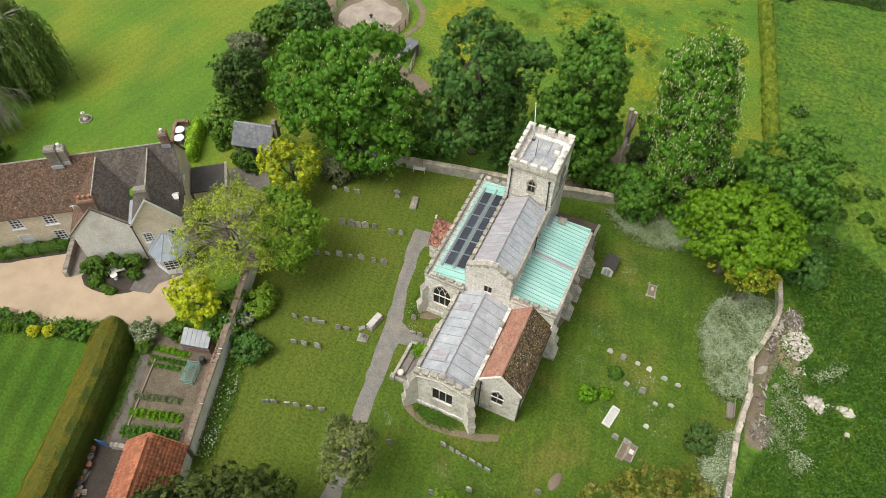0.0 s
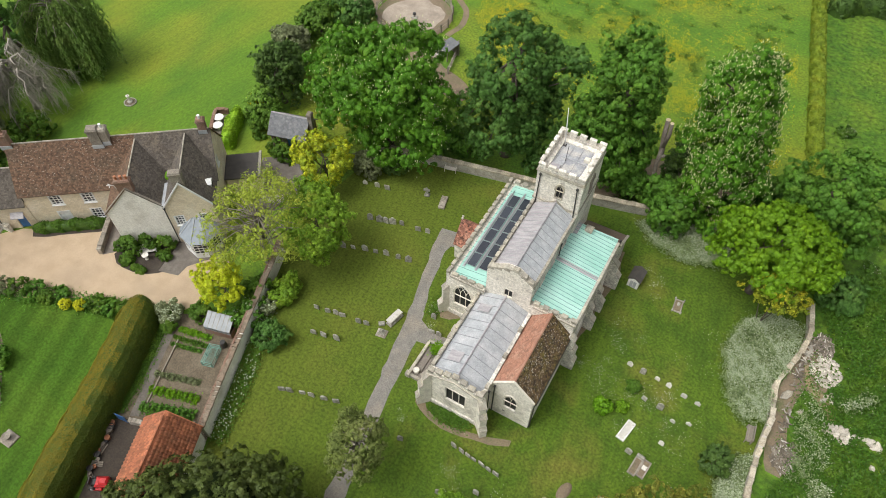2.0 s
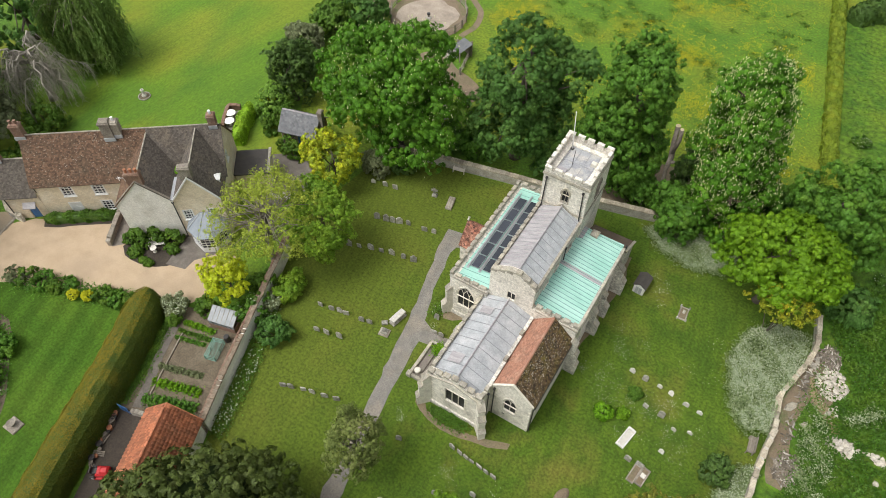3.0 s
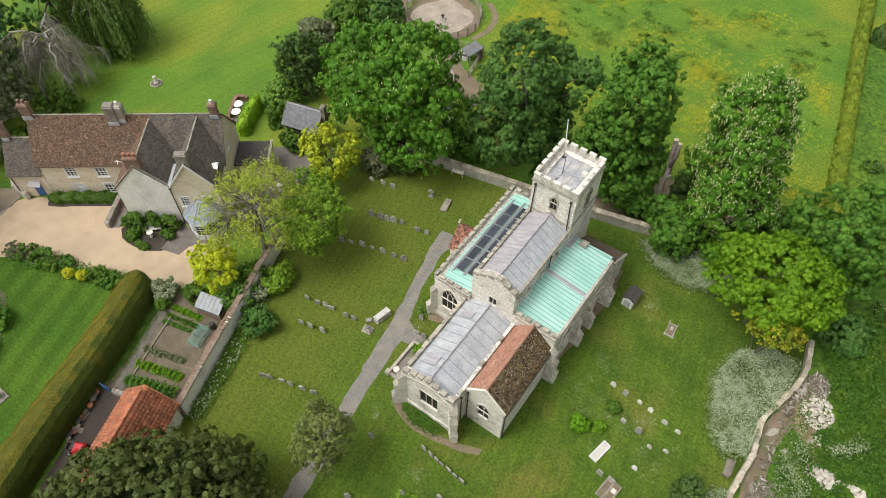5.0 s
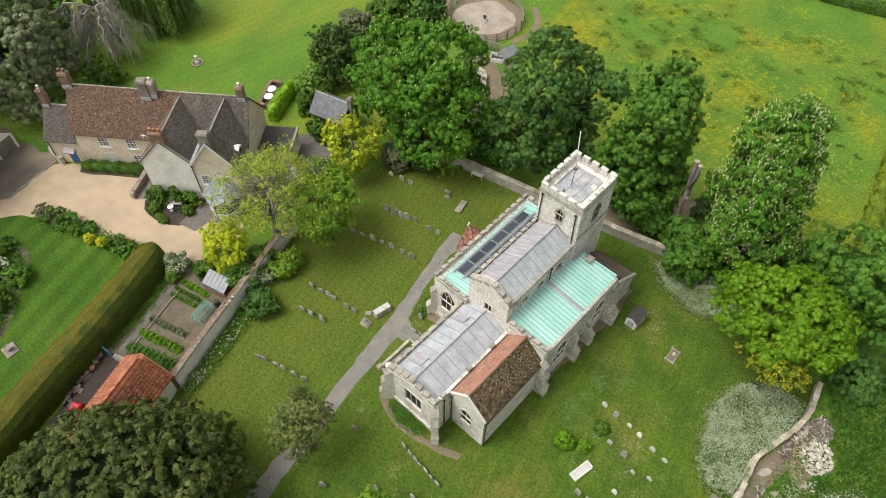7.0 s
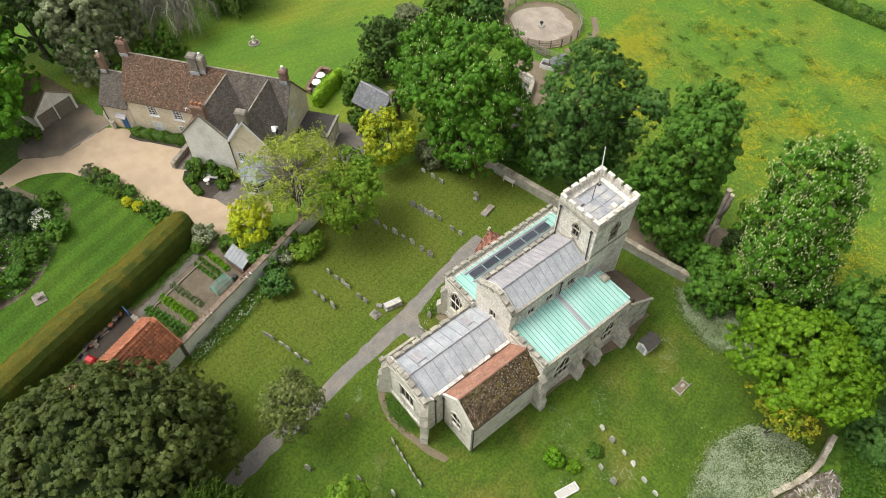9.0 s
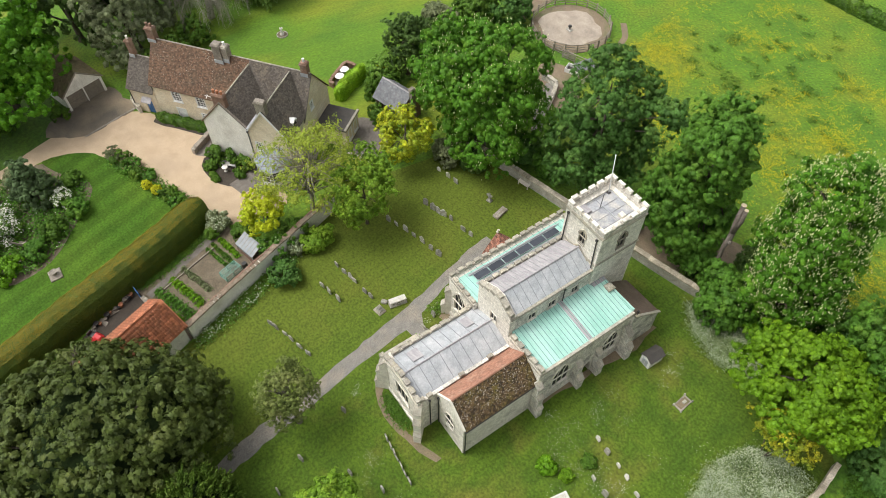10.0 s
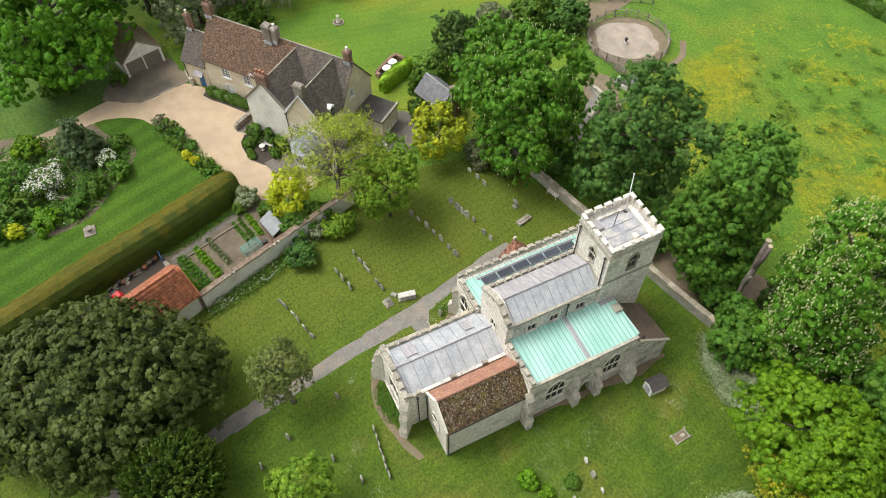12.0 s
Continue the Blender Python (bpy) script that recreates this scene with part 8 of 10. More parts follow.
# ---- kitchen garden ----
cf = thing("cold_frame", "low wire cage with a teal painted frame", "cold frame", Matrix.Translation((-23.25, -8.35, 0)) @ Matrix.Rotation(radians(17), 4, "Z"))
for x in (-0.5, 0.5):
    for y in (-0.95, 0.0, 0.95):
        part("post", Shape().box(x - 0.03, x + 0.03, y - 0.03, y + 0.03, -0.02, 0.75), GREEN_MESH, cf)
    for z in (0.05, 0.38, 0.74):
        part("side_rail", Shape().tube([(x, -0.95, z), (x, 0.95, z)], 0.03, 5), GREEN_MESH, cf)
for y in (-0.95, 0.95):
    for z in (0.05, 0.38, 0.74):
        part("end_rail", Shape().tube([(-0.5, y, z), (0.5, y, z)], 0.03, 5), GREEN_MESH, cf)
wires = Shape()
for i in range(9):
    wires.tube([(-0.4 + i * 0.1, -0.95, 0.75), (-0.4 + i * 0.1, 0.95, 0.75)], 0.008, 4)
for i in range(18):
    wires.tube([(-0.5, -0.9 + i * 0.1, 0.755), (0.5, -0.9 + i * 0.1, 0.755)], 0.008, 4)
part("wire_top", wires, GREEN_MESH, cf)
gh = thing("greenhouse", "small grey glasshouse with a glazed sloping roof", "greenhouse", Matrix.Translation((-24.3, -5.6, 0)) @ Matrix.Rotation(radians(14), 4, "Z"))
HAZE = material("dusty_glass", (0.24, 0.26, 0.27), (0.18, 0.20, 0.21), rough=0.4, scale=2, grain=0.12, bump=0.05)
part("base_wall", Shape().box(-1.35, 1.35, -0.7, -0.6, -0.1, 0.7).box(-1.35, 1.35, 0.6, 0.7, -0.1, 0.9).box(-1.35, -1.25, -0.6, 0.6, -0.1, 0.8).box(1.25, 1.35, -0.6, 0.6, -0.1, 0.8), BRICK, gh)
for i in range(6):
    x = -1.35 + i * 0.45
    part("roof_pane", sheet([(x + 0.015, -0.75, 1.3), (x + 0.435, -0.75, 1.3), (x + 0.435, 0.65, 1.95), (x + 0.015, 0.65, 1.95)], 0.012), HAZE, gh)
    part("front_pane", Shape().box(x + 0.015, x + 0.435, -0.68, -0.66, 0.7, 1.28), HAZE, gh)
for i in range(7):
    x = -1.35 + i * 0.45
    part("glazing_bar", Shape().tube([(x, -0.7, 0.7), (x, -0.72, 1.31), (x, 0.65, 1.97)], 0.02, 5), WOOD_GREY, gh)
part("back_wall", Shape().box(-1.35, 1.35, 0.6, 0.68, 0.9, 1.93), WOOD_GREY, gh)



def veg_row(label, p0, p1, width, high, mat, n, leaf, seed):
    rng = np.random.default_rng(seed)
    a, b = np.array(p0), np.array(p1)
    t = rng.random(n)
    d = (b - a) / np.linalg.norm(b - a)
    side = np.array([-d[1], d[0]])
    off = rng.normal(size=n) * width * 0.33
    clump = 0.6 + 0.4 * np.sin(t * np.linalg.norm(b - a) * 6.28 / 0.55)
    xy = a + (b - a) * t[:, None] + side * off[:, None]
    z = high * clump * np.exp(-(off / width) ** 2 * 3) * rng.uniform(0.3, 1, n)
    v, f = leaf_cloud(rng, np.stack([xy[:, 0], xy[:, 1], z + 0.03], 1), rng.normal(size=(n, 3)) * 0.6 + np.array([0, 0, 1]), leaf, 0.5)
    c = (a + b) / 2
    ob = thing("vegetable_row", label, "vegetables", Matrix.Translation((c[0], c[1], 0)), "rows in the kitchen garden", "stuff")
    part("leaves", leaf_sheet("leaves", v, f, mat), mat, ob, m=Matrix.Translation((-c[0], -c[1], 0)), kind="stuff")


veg_row("bright green row of vegetables in bare soil", (-27.9, -7.6), (-24.6, -6.9), 0.5, 0.4, LEAF_BRIGHT, 900, 0.2, 1)
veg_row("green row of vegetables in bare soil", (-27.8, -8.5), (-24.2, -7.7), 0.4, 0.35, LEAF_SHRUB, 700, 0.2, 2)
veg_row("green row of vegetables in bare soil", (-27.5, -9.2), (-24.4, -8.4), 0.35, 0.3, LEAF_LIME, 500, 0.2, 3)
veg_row("blue-green row of leeks in bare soil", (-26.6, -12.2), (-22.4, -10.9), 0.5, 0.4, LEAF_GREY, 900, 0.22, 4)
veg_row("bright green row of potatoes in bare soil", (-25.9, -13.6), (-21.4, -12.2), 0.7, 0.5, LEAF_BRIGHT, 1300, 0.22, 5)
veg_row("tangled green row of vegetables in bare soil", (-25.4, -15.3), (-20.6, -13.5), 0.9, 0.6, LEAF_LIME, 1300, 0.24, 6)
veg_row("bright bushy row beside a shed", (-23.6, -15.6), (-20.4, -14.6), 0.6, 0.8, LEAF_MAPLE, 900, 0.24, 7)
bm_line = thing("garden_edging", "row of old timber edging boards", "edging", Matrix.Translation((-26.2, -11.6, 0)))
part("board", Shape().box(-0.06, 0.06, -3.2, 3.2, -0.02, 0.16, Matrix.Rotation(radians(18), 4, "Z")), WOOD_GREY, bm_line)
for x, y in ((-23.0, -6.9), (-22.7, -7.2)):
    wb = thing("water_butt", "black plastic water butt beside a glasshouse", "water butt", Matrix.Translation((x, y, 0)))
    part("barrel", Shape().lathe([(0.24, 0), (0.28, 0.1), (0.3, 0.5), (0.27, 0.85), (0.22, 0.9)], 12), IRON, wb)
    break

# tool yard clutter
gate = thing("garden_gate", "open blue-grey garden gate between low walls", "gate", Matrix.Translation((-25.75, -16.95, 0)) @ Matrix.Rotation(radians(8), 4, "Z"))
for i in range(5):
    part("gate_board", Shape().box(-0.5 + i * 0.2, -0.32 + i * 0.2, -0.02, 0.02, 0.1, 1.3), BLUE, gate)
for z in (0.3, 1.05):
    part("gate_rail", Shape().box(-0.5, 0.5, 0.02, 0.06, z, z + 0.1), BLUE, gate)
stone_wall("yard_gate_wall", "low rubble wall beside a garden gate", [(-25.1, -16.75), (-24.4, -16.5), (-23.4, -16.3)], 0.7, 0.3, RUBBLE, OLD_STONE, 0.4)
mw = thing("ride_on_mower", "bright red ride-on mower parked in the tool yard", "mower", Matrix.Translation((-23.4, -21.9, 0)) @ Matrix.Rotation(radians(-60), 4, "Z") @ Matrix.Diagonal((0.95, 0.95, 1.0, 1)))
part("body", Shape().slab(-0.45, 0.45, -0.2, 0.85, 0.3, 0.8, 0.12), RED, mw)
part("hood", Shape().slab(-0.35, 0.35, 0.15, 0.95, 0.7, 1.0, 0.15), RED, mw)
part("seat", Shape().slab(-0.28, 0.28, -0.6, -0.1, 0.6, 0.75, 0.05).slab(-0.28, 0.28, -0.68, -0.55, 0.7, 1.1, 0.04), IRON, mw)
part("deck", Shape().slab(-0.6, 0.6, -0.35, 0.35, 0.12, 0.3, 0.05), RED, mw)
for x, y, r in ((-0.45, 0.65, 0.2), (0.45, 0.65, 0.2), (-0.48, -0.5, 0.28), (0.48, -0.5, 0.28)):
    w = part("wheel", Shape().tube([(x - 0.09, y, r), (x + 0.09, y, r)], r, 14), IRON, mw)
    part("hub", Shape().tube([(x - 0.1, y, r), (x + 0.1, y, r)], r * 0.45, 10), WHITE, w)
rnd_y = random.Random(5)
for k in range(16):
    t = k / 15
    x, y = -26.4 + 1.9 * t + rnd_y.uniform(-0.2, 0.2), -17.6 - 4.4 * t
    if k % 4 == 3:
        cr = thing("timber_stack", "short stack of old timber beside a hedge", "timber", Matrix.Translation((x, y, 0)) @ Matrix.Rotation(rnd_y.uniform(0, 3), 4, "Z"))
        for j in range(3):
            part("plank", Shape().box(-0.5, 0.5, -0.2 + j * 0.15, -0.08 + j * 0.15, 0.0 + 0.06 * j, 0.06 + 0.06 * j), WOOD_GREY, cr)
    else:
        r = rnd_y.uniform(0.15, 0.26)
        mt, lab = ((TERRACOTTA, "terracotta flowerpot in the tool yard"), (IRON, "black plastic tub in the tool yard"), (WOOD_GREY, "old wooden tub in the tool yard"))[k % 4 % 3]
        solo("plant_pot", Shape().lathe([(r * 0.7, 0), (r, r * 1.6), (r * 1.1, r * 1.65), (r * 1.1, r * 1.85), (r * 0.9, r * 1.85), (r * 0.8, r * 1.4), (0.02, r * 1.4)], 12, None), mt, lab, "pot", Matrix.Translation((x, y, 0.02)), "pots in the tool yard")

# ---- trees ----
tree("horse_chestnut_tree", "broad dense horse chestnut tree with a few white flower candles", -23.6, 22.8, (7, 7, 8), 10, LEAF_CHESTNUT, 11, count=230, size=1.45, per=370, leaf=0.31, trunk=0.6,
     blossom=1500, limbs=14, low=-0.8, masses=[(0.4, 0.2, 10.0, 5.6, 5.4, 7.0), (-4.0, -0.6, 7.6, 4.4, 4.2, 5.8), (2.8, -2.2, 5.6, 4.2, 3.6, 4.6), (-0.5, 1.6, 6.2, 5.8, 5.0, 5.4)])
tree("ash_tree", "dark green spreading tree with thin grey twigs", -11.5, 28.6, (5, 5, 8), 10, LEAF_ASH, 12, count=200, size=1.0, per=345, leaf=0.25, trunk=0.5, limbs=18, low=-0.8, rough=0.18,
     masses=[(0, 0, 12.2, 4.2, 4.2, 6.2), (-0.6, -0.8, 5.8, 4.6, 4.0, 5.4), (4.6, 2.4, 11.6, 2.4, 2.4, 3.0), (2.0, 0.5, 6.5, 3.4, 3.2, 4.6)])
tree("lime_tree", "mid-green leafy tree behind the churchyard wall", -0.2, 30.6, (4, 4, 8), 10, LEAF_LIME, 14, count=170, size=1.15, per=390, leaf=0.28, trunk=0.45, limbs=16, low=-0.8, rough=0.18,
     masses=[(0.2, 0.2, 13.0, 3.3, 3.4, 5.6), (-1.6, -0.8, 7.6, 3.3, 3.0, 5.4), (1.0, -0.6, 5.2, 2.9, 2.8, 4.2), (0, -0.6, 3.2, 3.6, 2.2, 2.6)])
tree("horse_chestnut_tree", "tall horse chestnut tree covered in white flower candles", 10.9, 31.6, (4, 4, 8), 10, LEAF_CHESTNUT, 15, count=230, size=1.1, per=310, leaf=0.27, trunk=0.5,
     blossom=6500, limbs=16, low=-0.8, rough=0.18, masses=[(-1.3, 1.0, 14.4, 3.1, 3.3, 5.6), (-0.5, 0.3, 9.8, 3.6, 3.8, 5.6), (0.4, -0.3, 5.6, 3.8, 3.8, 4.6)])
tree("maple_tree", "bright yellow-green maple tree with a rounded crown", 18.0, 23.9, (5, 5, 4), 5.6, LEAF_MAPLE, 16, count=160, size=1.0, per=370, leaf=0.25, trunk=0.35, low=-0.6, tuft=0.3,
     masses=[(0, 0.2, 7.4, 5.0, 4.4, 2.7), (0.4, 1.2, 6.0, 4.4, 3.4, 2.0)])
tree("ash_tree", "mid-green tree behind a brighter maple", 20.8, 32.2, (5, 5, 5.6), 7.4, LEAF_LIME, 17, count=150, size=1.1, per=240, leaf=0.29, trunk=0.4, low=-0.8, rough=0.18,
     masses=[(0.4, 0.2, 7.4, 4.2, 4.2, 4.2), (-1.8, -0.6, 5.0, 4.0, 3.8, 3.6), (2.0, 0.2, 5.0, 3.2, 3.2, 3.2)])
tree("sycamore_tree", "sparse yellow-green spring tree showing pale branches", -24.4, 1.7, (4.3, 4.6, 5.4), 7.8, LEAF_SPRING, 18, count=85, size=1.0, per=330, leaf=0.115,
     bark=BARK_PALE, trunk=0.28, limbs=110, fill=0.5, lean=(0.3, 0.7), tuft=0.42)
tree("sycamore_tree", "leafy green lower crown over the garden wall", -21.0, 6.2, (3.4, 3.5, 3.3), 5.7, LEAF_SYCAMORE, 19, count=80, size=0.9, per=330, leaf=0.185, trunk=0.16, low=-0.7)
tree("golden_elm_tree", "small golden-yellow leafed tree beside a greenhouse", -26.2, -2.8, (2.2, 2.0, 2.3), 2.9, LEAF_GOLD, 20, count=40, size=0.75, per=240, leaf=0.2, trunk=0.15, low=-0.7)
tree("laburnum_tree", "yellow-flowering laburnum tree with hanging sprays", -26.6, 14.8, (3.1, 3.0, 2.6), 3.5, LEAF_LABURNUM, 21, count=60, size=0.8, per=230, leaf=0.22, trunk=0.18, low=-0.75)
tree("small_yew_tree", "small dull green tree standing by the church path", -5.4, -10.0, (2.25, 2.25, 3.4), 5.6, LEAF_THORN, 22, count=60, size=0.75, per=250, leaf=0.15, trunk=0.22, bark=BARK_PALE, limbs=26, rough=0.15)
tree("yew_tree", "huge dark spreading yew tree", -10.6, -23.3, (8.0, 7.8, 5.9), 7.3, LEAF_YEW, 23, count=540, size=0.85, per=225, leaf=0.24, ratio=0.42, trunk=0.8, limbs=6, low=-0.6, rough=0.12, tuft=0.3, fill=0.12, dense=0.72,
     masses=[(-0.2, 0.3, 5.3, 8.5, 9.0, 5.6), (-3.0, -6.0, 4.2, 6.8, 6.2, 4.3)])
tree("cherry_tree", "small pale green tree standing in the churchyard", 4.0, -11.6, (2.1, 2.1, 2.8), 4.6, LEAF_SYCAMORE, 25, count=34, size=0.8, per=220, leaf=0.24, trunk=0.16)
tree("copper_hedge_tree", "olive-brown young-leaved tree in the churchyard", 17.0, -3.7, (4.6, 2.9, 2.6), 4.0, LEAF_OLIVE, 26, count=75, size=0.75, per=300, leaf=0.16, trunk=0.25,
     masses=[(0.2, 0.5, 4.2, 2.8, 2.4, 2.4), (-2.3, -0.9, 3.6, 2.8, 2.4, 2.4), (2.9, 1.6, 3.4, 2.6, 2.4, 2.2)])


def cypress(x, y, seed=24):
    """A domed cypress of upswept plumes, each a spindle of small scale leaves over a solid core coloured as inner
    shade.
    """
    rng = np.random.default_rng(seed)
    root = thing("cypress_tree", "dark green cypress tree with upswept sprays", "tree", Matrix.Translation((x, y, 0)))
    part("trunk", Shape().tube([(0, 0, -0.1), (0, 0, 0.6), (0.1, 0, 4.0), (0, 0.1, 7.0)], [0.4, 0.3, 0.2, 0.05], 9), BARK, root, smooth=True)
    # added solid body; its dark colour stands in for shade between the plumes
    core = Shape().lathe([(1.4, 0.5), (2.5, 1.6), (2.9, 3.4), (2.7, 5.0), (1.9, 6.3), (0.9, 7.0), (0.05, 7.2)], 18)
    part("inner_foliage", core, CROWN_SHADE, root, "solid core coloured dark for the crown's inner shade")
    d = unit(rng, 2600)
    d = d[d[:, 2] > -0.6][:1150]
    foot = d * np.array([3.3, 3.3, 3.4]) * rng.uniform(0.86, 1.06, (len(d), 1)) + np.array([0, 0, 3.8])
    way = d * np.array([0.45, 0.45, 0.2]) + np.array([0.12, 0.2, 0.75]) + rng.normal(size=d.shape) * 0.1
    way /= np.linalg.norm(way, axis=1, keepdims=True)
    long = rng.uniform(0.7, 1.35, len(d))
    m = 50
    pick = np.repeat(np.arange(len(d)), m)
    t = rng.random(len(pick))
    side = np.cross(way[pick], unit(rng, len(pick)))
    side /= np.linalg.norm(side, axis=1, keepdims=True) + 1e-9
    at = foot[pick] + way[pick] * (t * long[pick])[:, None] + side * (0.24 * (1 - t) ** 0.7)[:, None]
    keep = at[:, 2] > 0.2
    v, f = leaf_cloud(rng, at[keep], (side + way[pick] * 0.4)[keep], 0.24, 0.5, axis=way[pick][keep])
    part("crown", leaf_sheet("crown", v, f, LEAF_CYPRESS), LEAF_CYPRESS, root)


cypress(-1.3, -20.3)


def weeping_willow(x, y, seed=27):
    """Arching limbs hung all round with curtains of narrow leaves."""
    rnd, rng = random.Random(seed), np.random.default_rng(seed)
    root = thing("weeping_willow_tree", "large weeping willow with green curtains down to the lawn", "tree", Matrix.Translation((x, y, 0)))
    s = Shape().tube([(0, 0, -0.1), (0.1, 0, 0.6), (0.2, 0.1, 3.5), (0.1, 0.3, 7.0), (0, 0.4, 10.0)], [0.8, 0.6, 0.5, 0.36, 0.12], 10)
    at, nor, fall = [], [], []
    for k in range(52):
        az = k * 2.399 + rnd.uniform(-0.2, 0.2)
        d = Vector((math.cos(az), math.sin(az), 0))
        reach, z0 = rnd.uniform(2.0, 4.8), rnd.uniform(5.0, 9.5)
        top = z0 + rnd.uniform(0.8, 2.4)
        line = [Vector((0.1, 0.2, z0)), d * reach * 0.35 + Vector((0, 0, top - 0.4)), d * reach * 0.7 + Vector((0, 0, top)), d * reach + Vector((0, 0, top - 1.2))]
        s.tube(line, [0.13, 0.09, 0.05, 0.03], 5)
        for q in range(17):
            t = rnd.uniform(0.1, 1.0)
            a = line[1].lerp(line[2], t / 0.5) if t < 0.5 else line[2].lerp(line[3], (t - 0.5) / 0.5)
            a = a + Vector((rnd.gauss(0, 0.3), rnd.gauss(0, 0.3), 0))
            long = min(a.z - 0.4, rnd.uniform(2.5, 8.0))
            out = d * rnd.uniform(0.1, 0.9)
            n = int(13 * long)
            u = rng.random((n, 1))
            at.append(np.array(a) + np.array(out) * u ** 0.5 + np.array([0, 0, -long]) * u + rng.normal(size=(n, 3)) * 0.09)
            nor.append(np.array(d) + rng.normal(size=(n, 3)) * 0.4 + np.array([0, 0, 0.35]))
    part("trunk", s, BARK_PALE, root, smooth=True)
    at, nor = np.concatenate(at), np.concatenate(nor)
    keep = at[:, 2] > 0.2
    v, f = leaf_cloud(rng, at[keep], nor[keep], 0.36, 0.36, axis=np.tile(np.array([0.0, 0.0, 1.0]), (int(keep.sum()), 1)))
    part("crown", leaf_sheet("crown", v, f, LEAF_WILLOW), LEAF_WILLOW, root)


def bare_tree(x, y, seed=37):
    """A half-dead weeping tree: crooked pale limbs that arch over and hang in bunches of bare twigs."""
    rnd, rng = random.Random(seed), np.random.default_rng(seed)
    root = thing("half_dead_tree", "half-dead weeping tree of crooked pale bare branches", "tree", Matrix.Translation((x, y, 0)))
    s = Shape().tube([(0, 0, -0.1), (0.1, 0, 0.5), (-0.1, 0.2, 2.5), (0.2, 0, 5.0), (0.1, -0.2, 7.2)], [0.6, 0.46, 0.38, 0.3, 0.14], 9)
    twigs, at = Shape(), []
    for k in range(30):
        az = rnd.uniform(-2.4, 1.3) if k % 3 else rnd.uniform(0, 6.28)
        d = Vector((math.cos(az), math.sin(az), 0))
        reach, z0 = rnd.uniform(2.4, 6.2), rnd.uniform(3.5, 7.0)
        top = z0 + rnd.uniform(0.6, 2.2)
        p, line = Vector((0.1, 0, z0)), [Vector((0.1, 0, z0))]
        for q in range(1, 7):
            t = q / 6
            z = z0 + (top - z0) * math.sin(min(1, t * 1.6) * math.pi / 2) - 2.6 * max(0, t - 0.5) ** 1.3 * 2
            p = d * reach * t + Vector((rnd.gauss(0, 0.28), rnd.gauss(0, 0.28), z + rnd.gauss(0, 0.2)))
            line.append(p)
        s.tube(line, [0.13, 0.12, 0.1, 0.085, 0.065, 0.05, 0.03], 6)
        for q in range(26):
            t = rnd.uniform(0.35, 1.0) * 5.99
            a = line[int(t)].lerp(line[min(6, int(t) + 1)], t % 1)
            long = min(a.z - 0.4, rnd.uniform(0.8, 3.6))
            if long < 0.3:
                continue
            o = Vector((rnd.gauss(0, 0.5), rnd.gauss(0, 0.5), 0)) + d * rnd.uniform(0, 0.6)
            b, e = a + o * 0.6 + Vector((0, 0, 0.15 - long * 0.3)), a + o + Vector((0, 0, -long))
            twigs.tube([a, b, e], [0.035, 0.022, 0.009], 4, caps=False)
            for h in range(3):
                c = b.lerp(e, rnd.random())
                twigs.tube([c, c + Vector((rnd.gauss(0, 0.35), rnd.gauss(0, 0.35), -rnd.uniform(0.2, 0.9)))], [0.014, 0.006], 3, caps=False)
            if rnd.random() < 0.5:
                u = rng.random((9, 1))
                at.append(np.array(b) * (1 - u) + np.array(e) * u + rng.normal(size=(9, 3)) * 0.15)
    part("trunk", s, TWIG_PALE, root, smooth=True)
    part("twig", twigs, TWIG_PALE, root, "bare grey hanging twigs", kind="stuff")
    at = np.concatenate(at)
    v, f = leaf_cloud(rng, at, rng.normal(size=at.shape) + np.array([0, 0, 0.5]), 0.2, 0.45)
    part("crown", leaf_sheet("crown", v, f, LEAF_GREY), LEAF_GREY, root, "thin scatter of grey-green leaves")


weeping_willow(-65.2, 15.4)
bare_tree(-64.4, 7.2)
tree("lime_tree", "big bright green broadleaved tree over the drive", -61.0, -20.0, (8.0, 8.0, 7.0), 8.4, LEAF_DRIVE, 28, count=190, size=1.45, per=230, leaf=0.42, trunk=0.6, limbs=16, low=-0.7, rough=0.3,
     masses=[(0, 0, 9.4, 6.6, 7.4, 6.2), (5.0, 0.5, 5.4, 4.0, 5.0, 3.8), (2.4, 4.4, 6.6, 4.4, 3.8, 4.4), (5.2, -3.4, 5.0, 4.4, 4.0, 3.6), (2.0, -4.0, 7.2, 5.0, 4.6, 4.6)])
tree("holm_oak_tree", "grey-green evergreen tree behind a garage", -63.5, -3.4, (5.2, 5.2, 6.4), 6.6, LEAF_HOLM, 29, count=95, size=1.5, per=270, leaf=0.36, trunk=0.4, low=-0.7)
tree("holm_oak_tree", "dark evergreen tree behind a garage", -69.5, -9.0, (5.6, 5.6, 6.6), 7.0, LEAF_DARK, 30, count=80, size=1.7, per=240, leaf=0.42, trunk=0.4, low=-0.7)
tree("holly_tree", "clipped dark evergreen beside a lawn", -38.9, 23.0, (2.3, 2.4, 4.4), 4.2, LEAF_DARK, 31, count=80, size=0.75, per=240, leaf=0.22, trunk=0.3, low=-0.85)
tree("conifer_tree", "blue-green cone-shaped conifer in a garden border", -44.2, -21.4, (2.3, 2.3, 2.9), 2.6, LEAF_BLUE, 32, count=60, size=0.62, per=230, leaf=0.24, trunk=0.2, low=-0.9,
     masses=[(0, 0, 1.6, 2.1, 2.1, 1.6), (0, 0, 3.2, 1.45, 1.45, 1.6), (0, 0, 4.7, 0.7, 0.7, 1.3)])

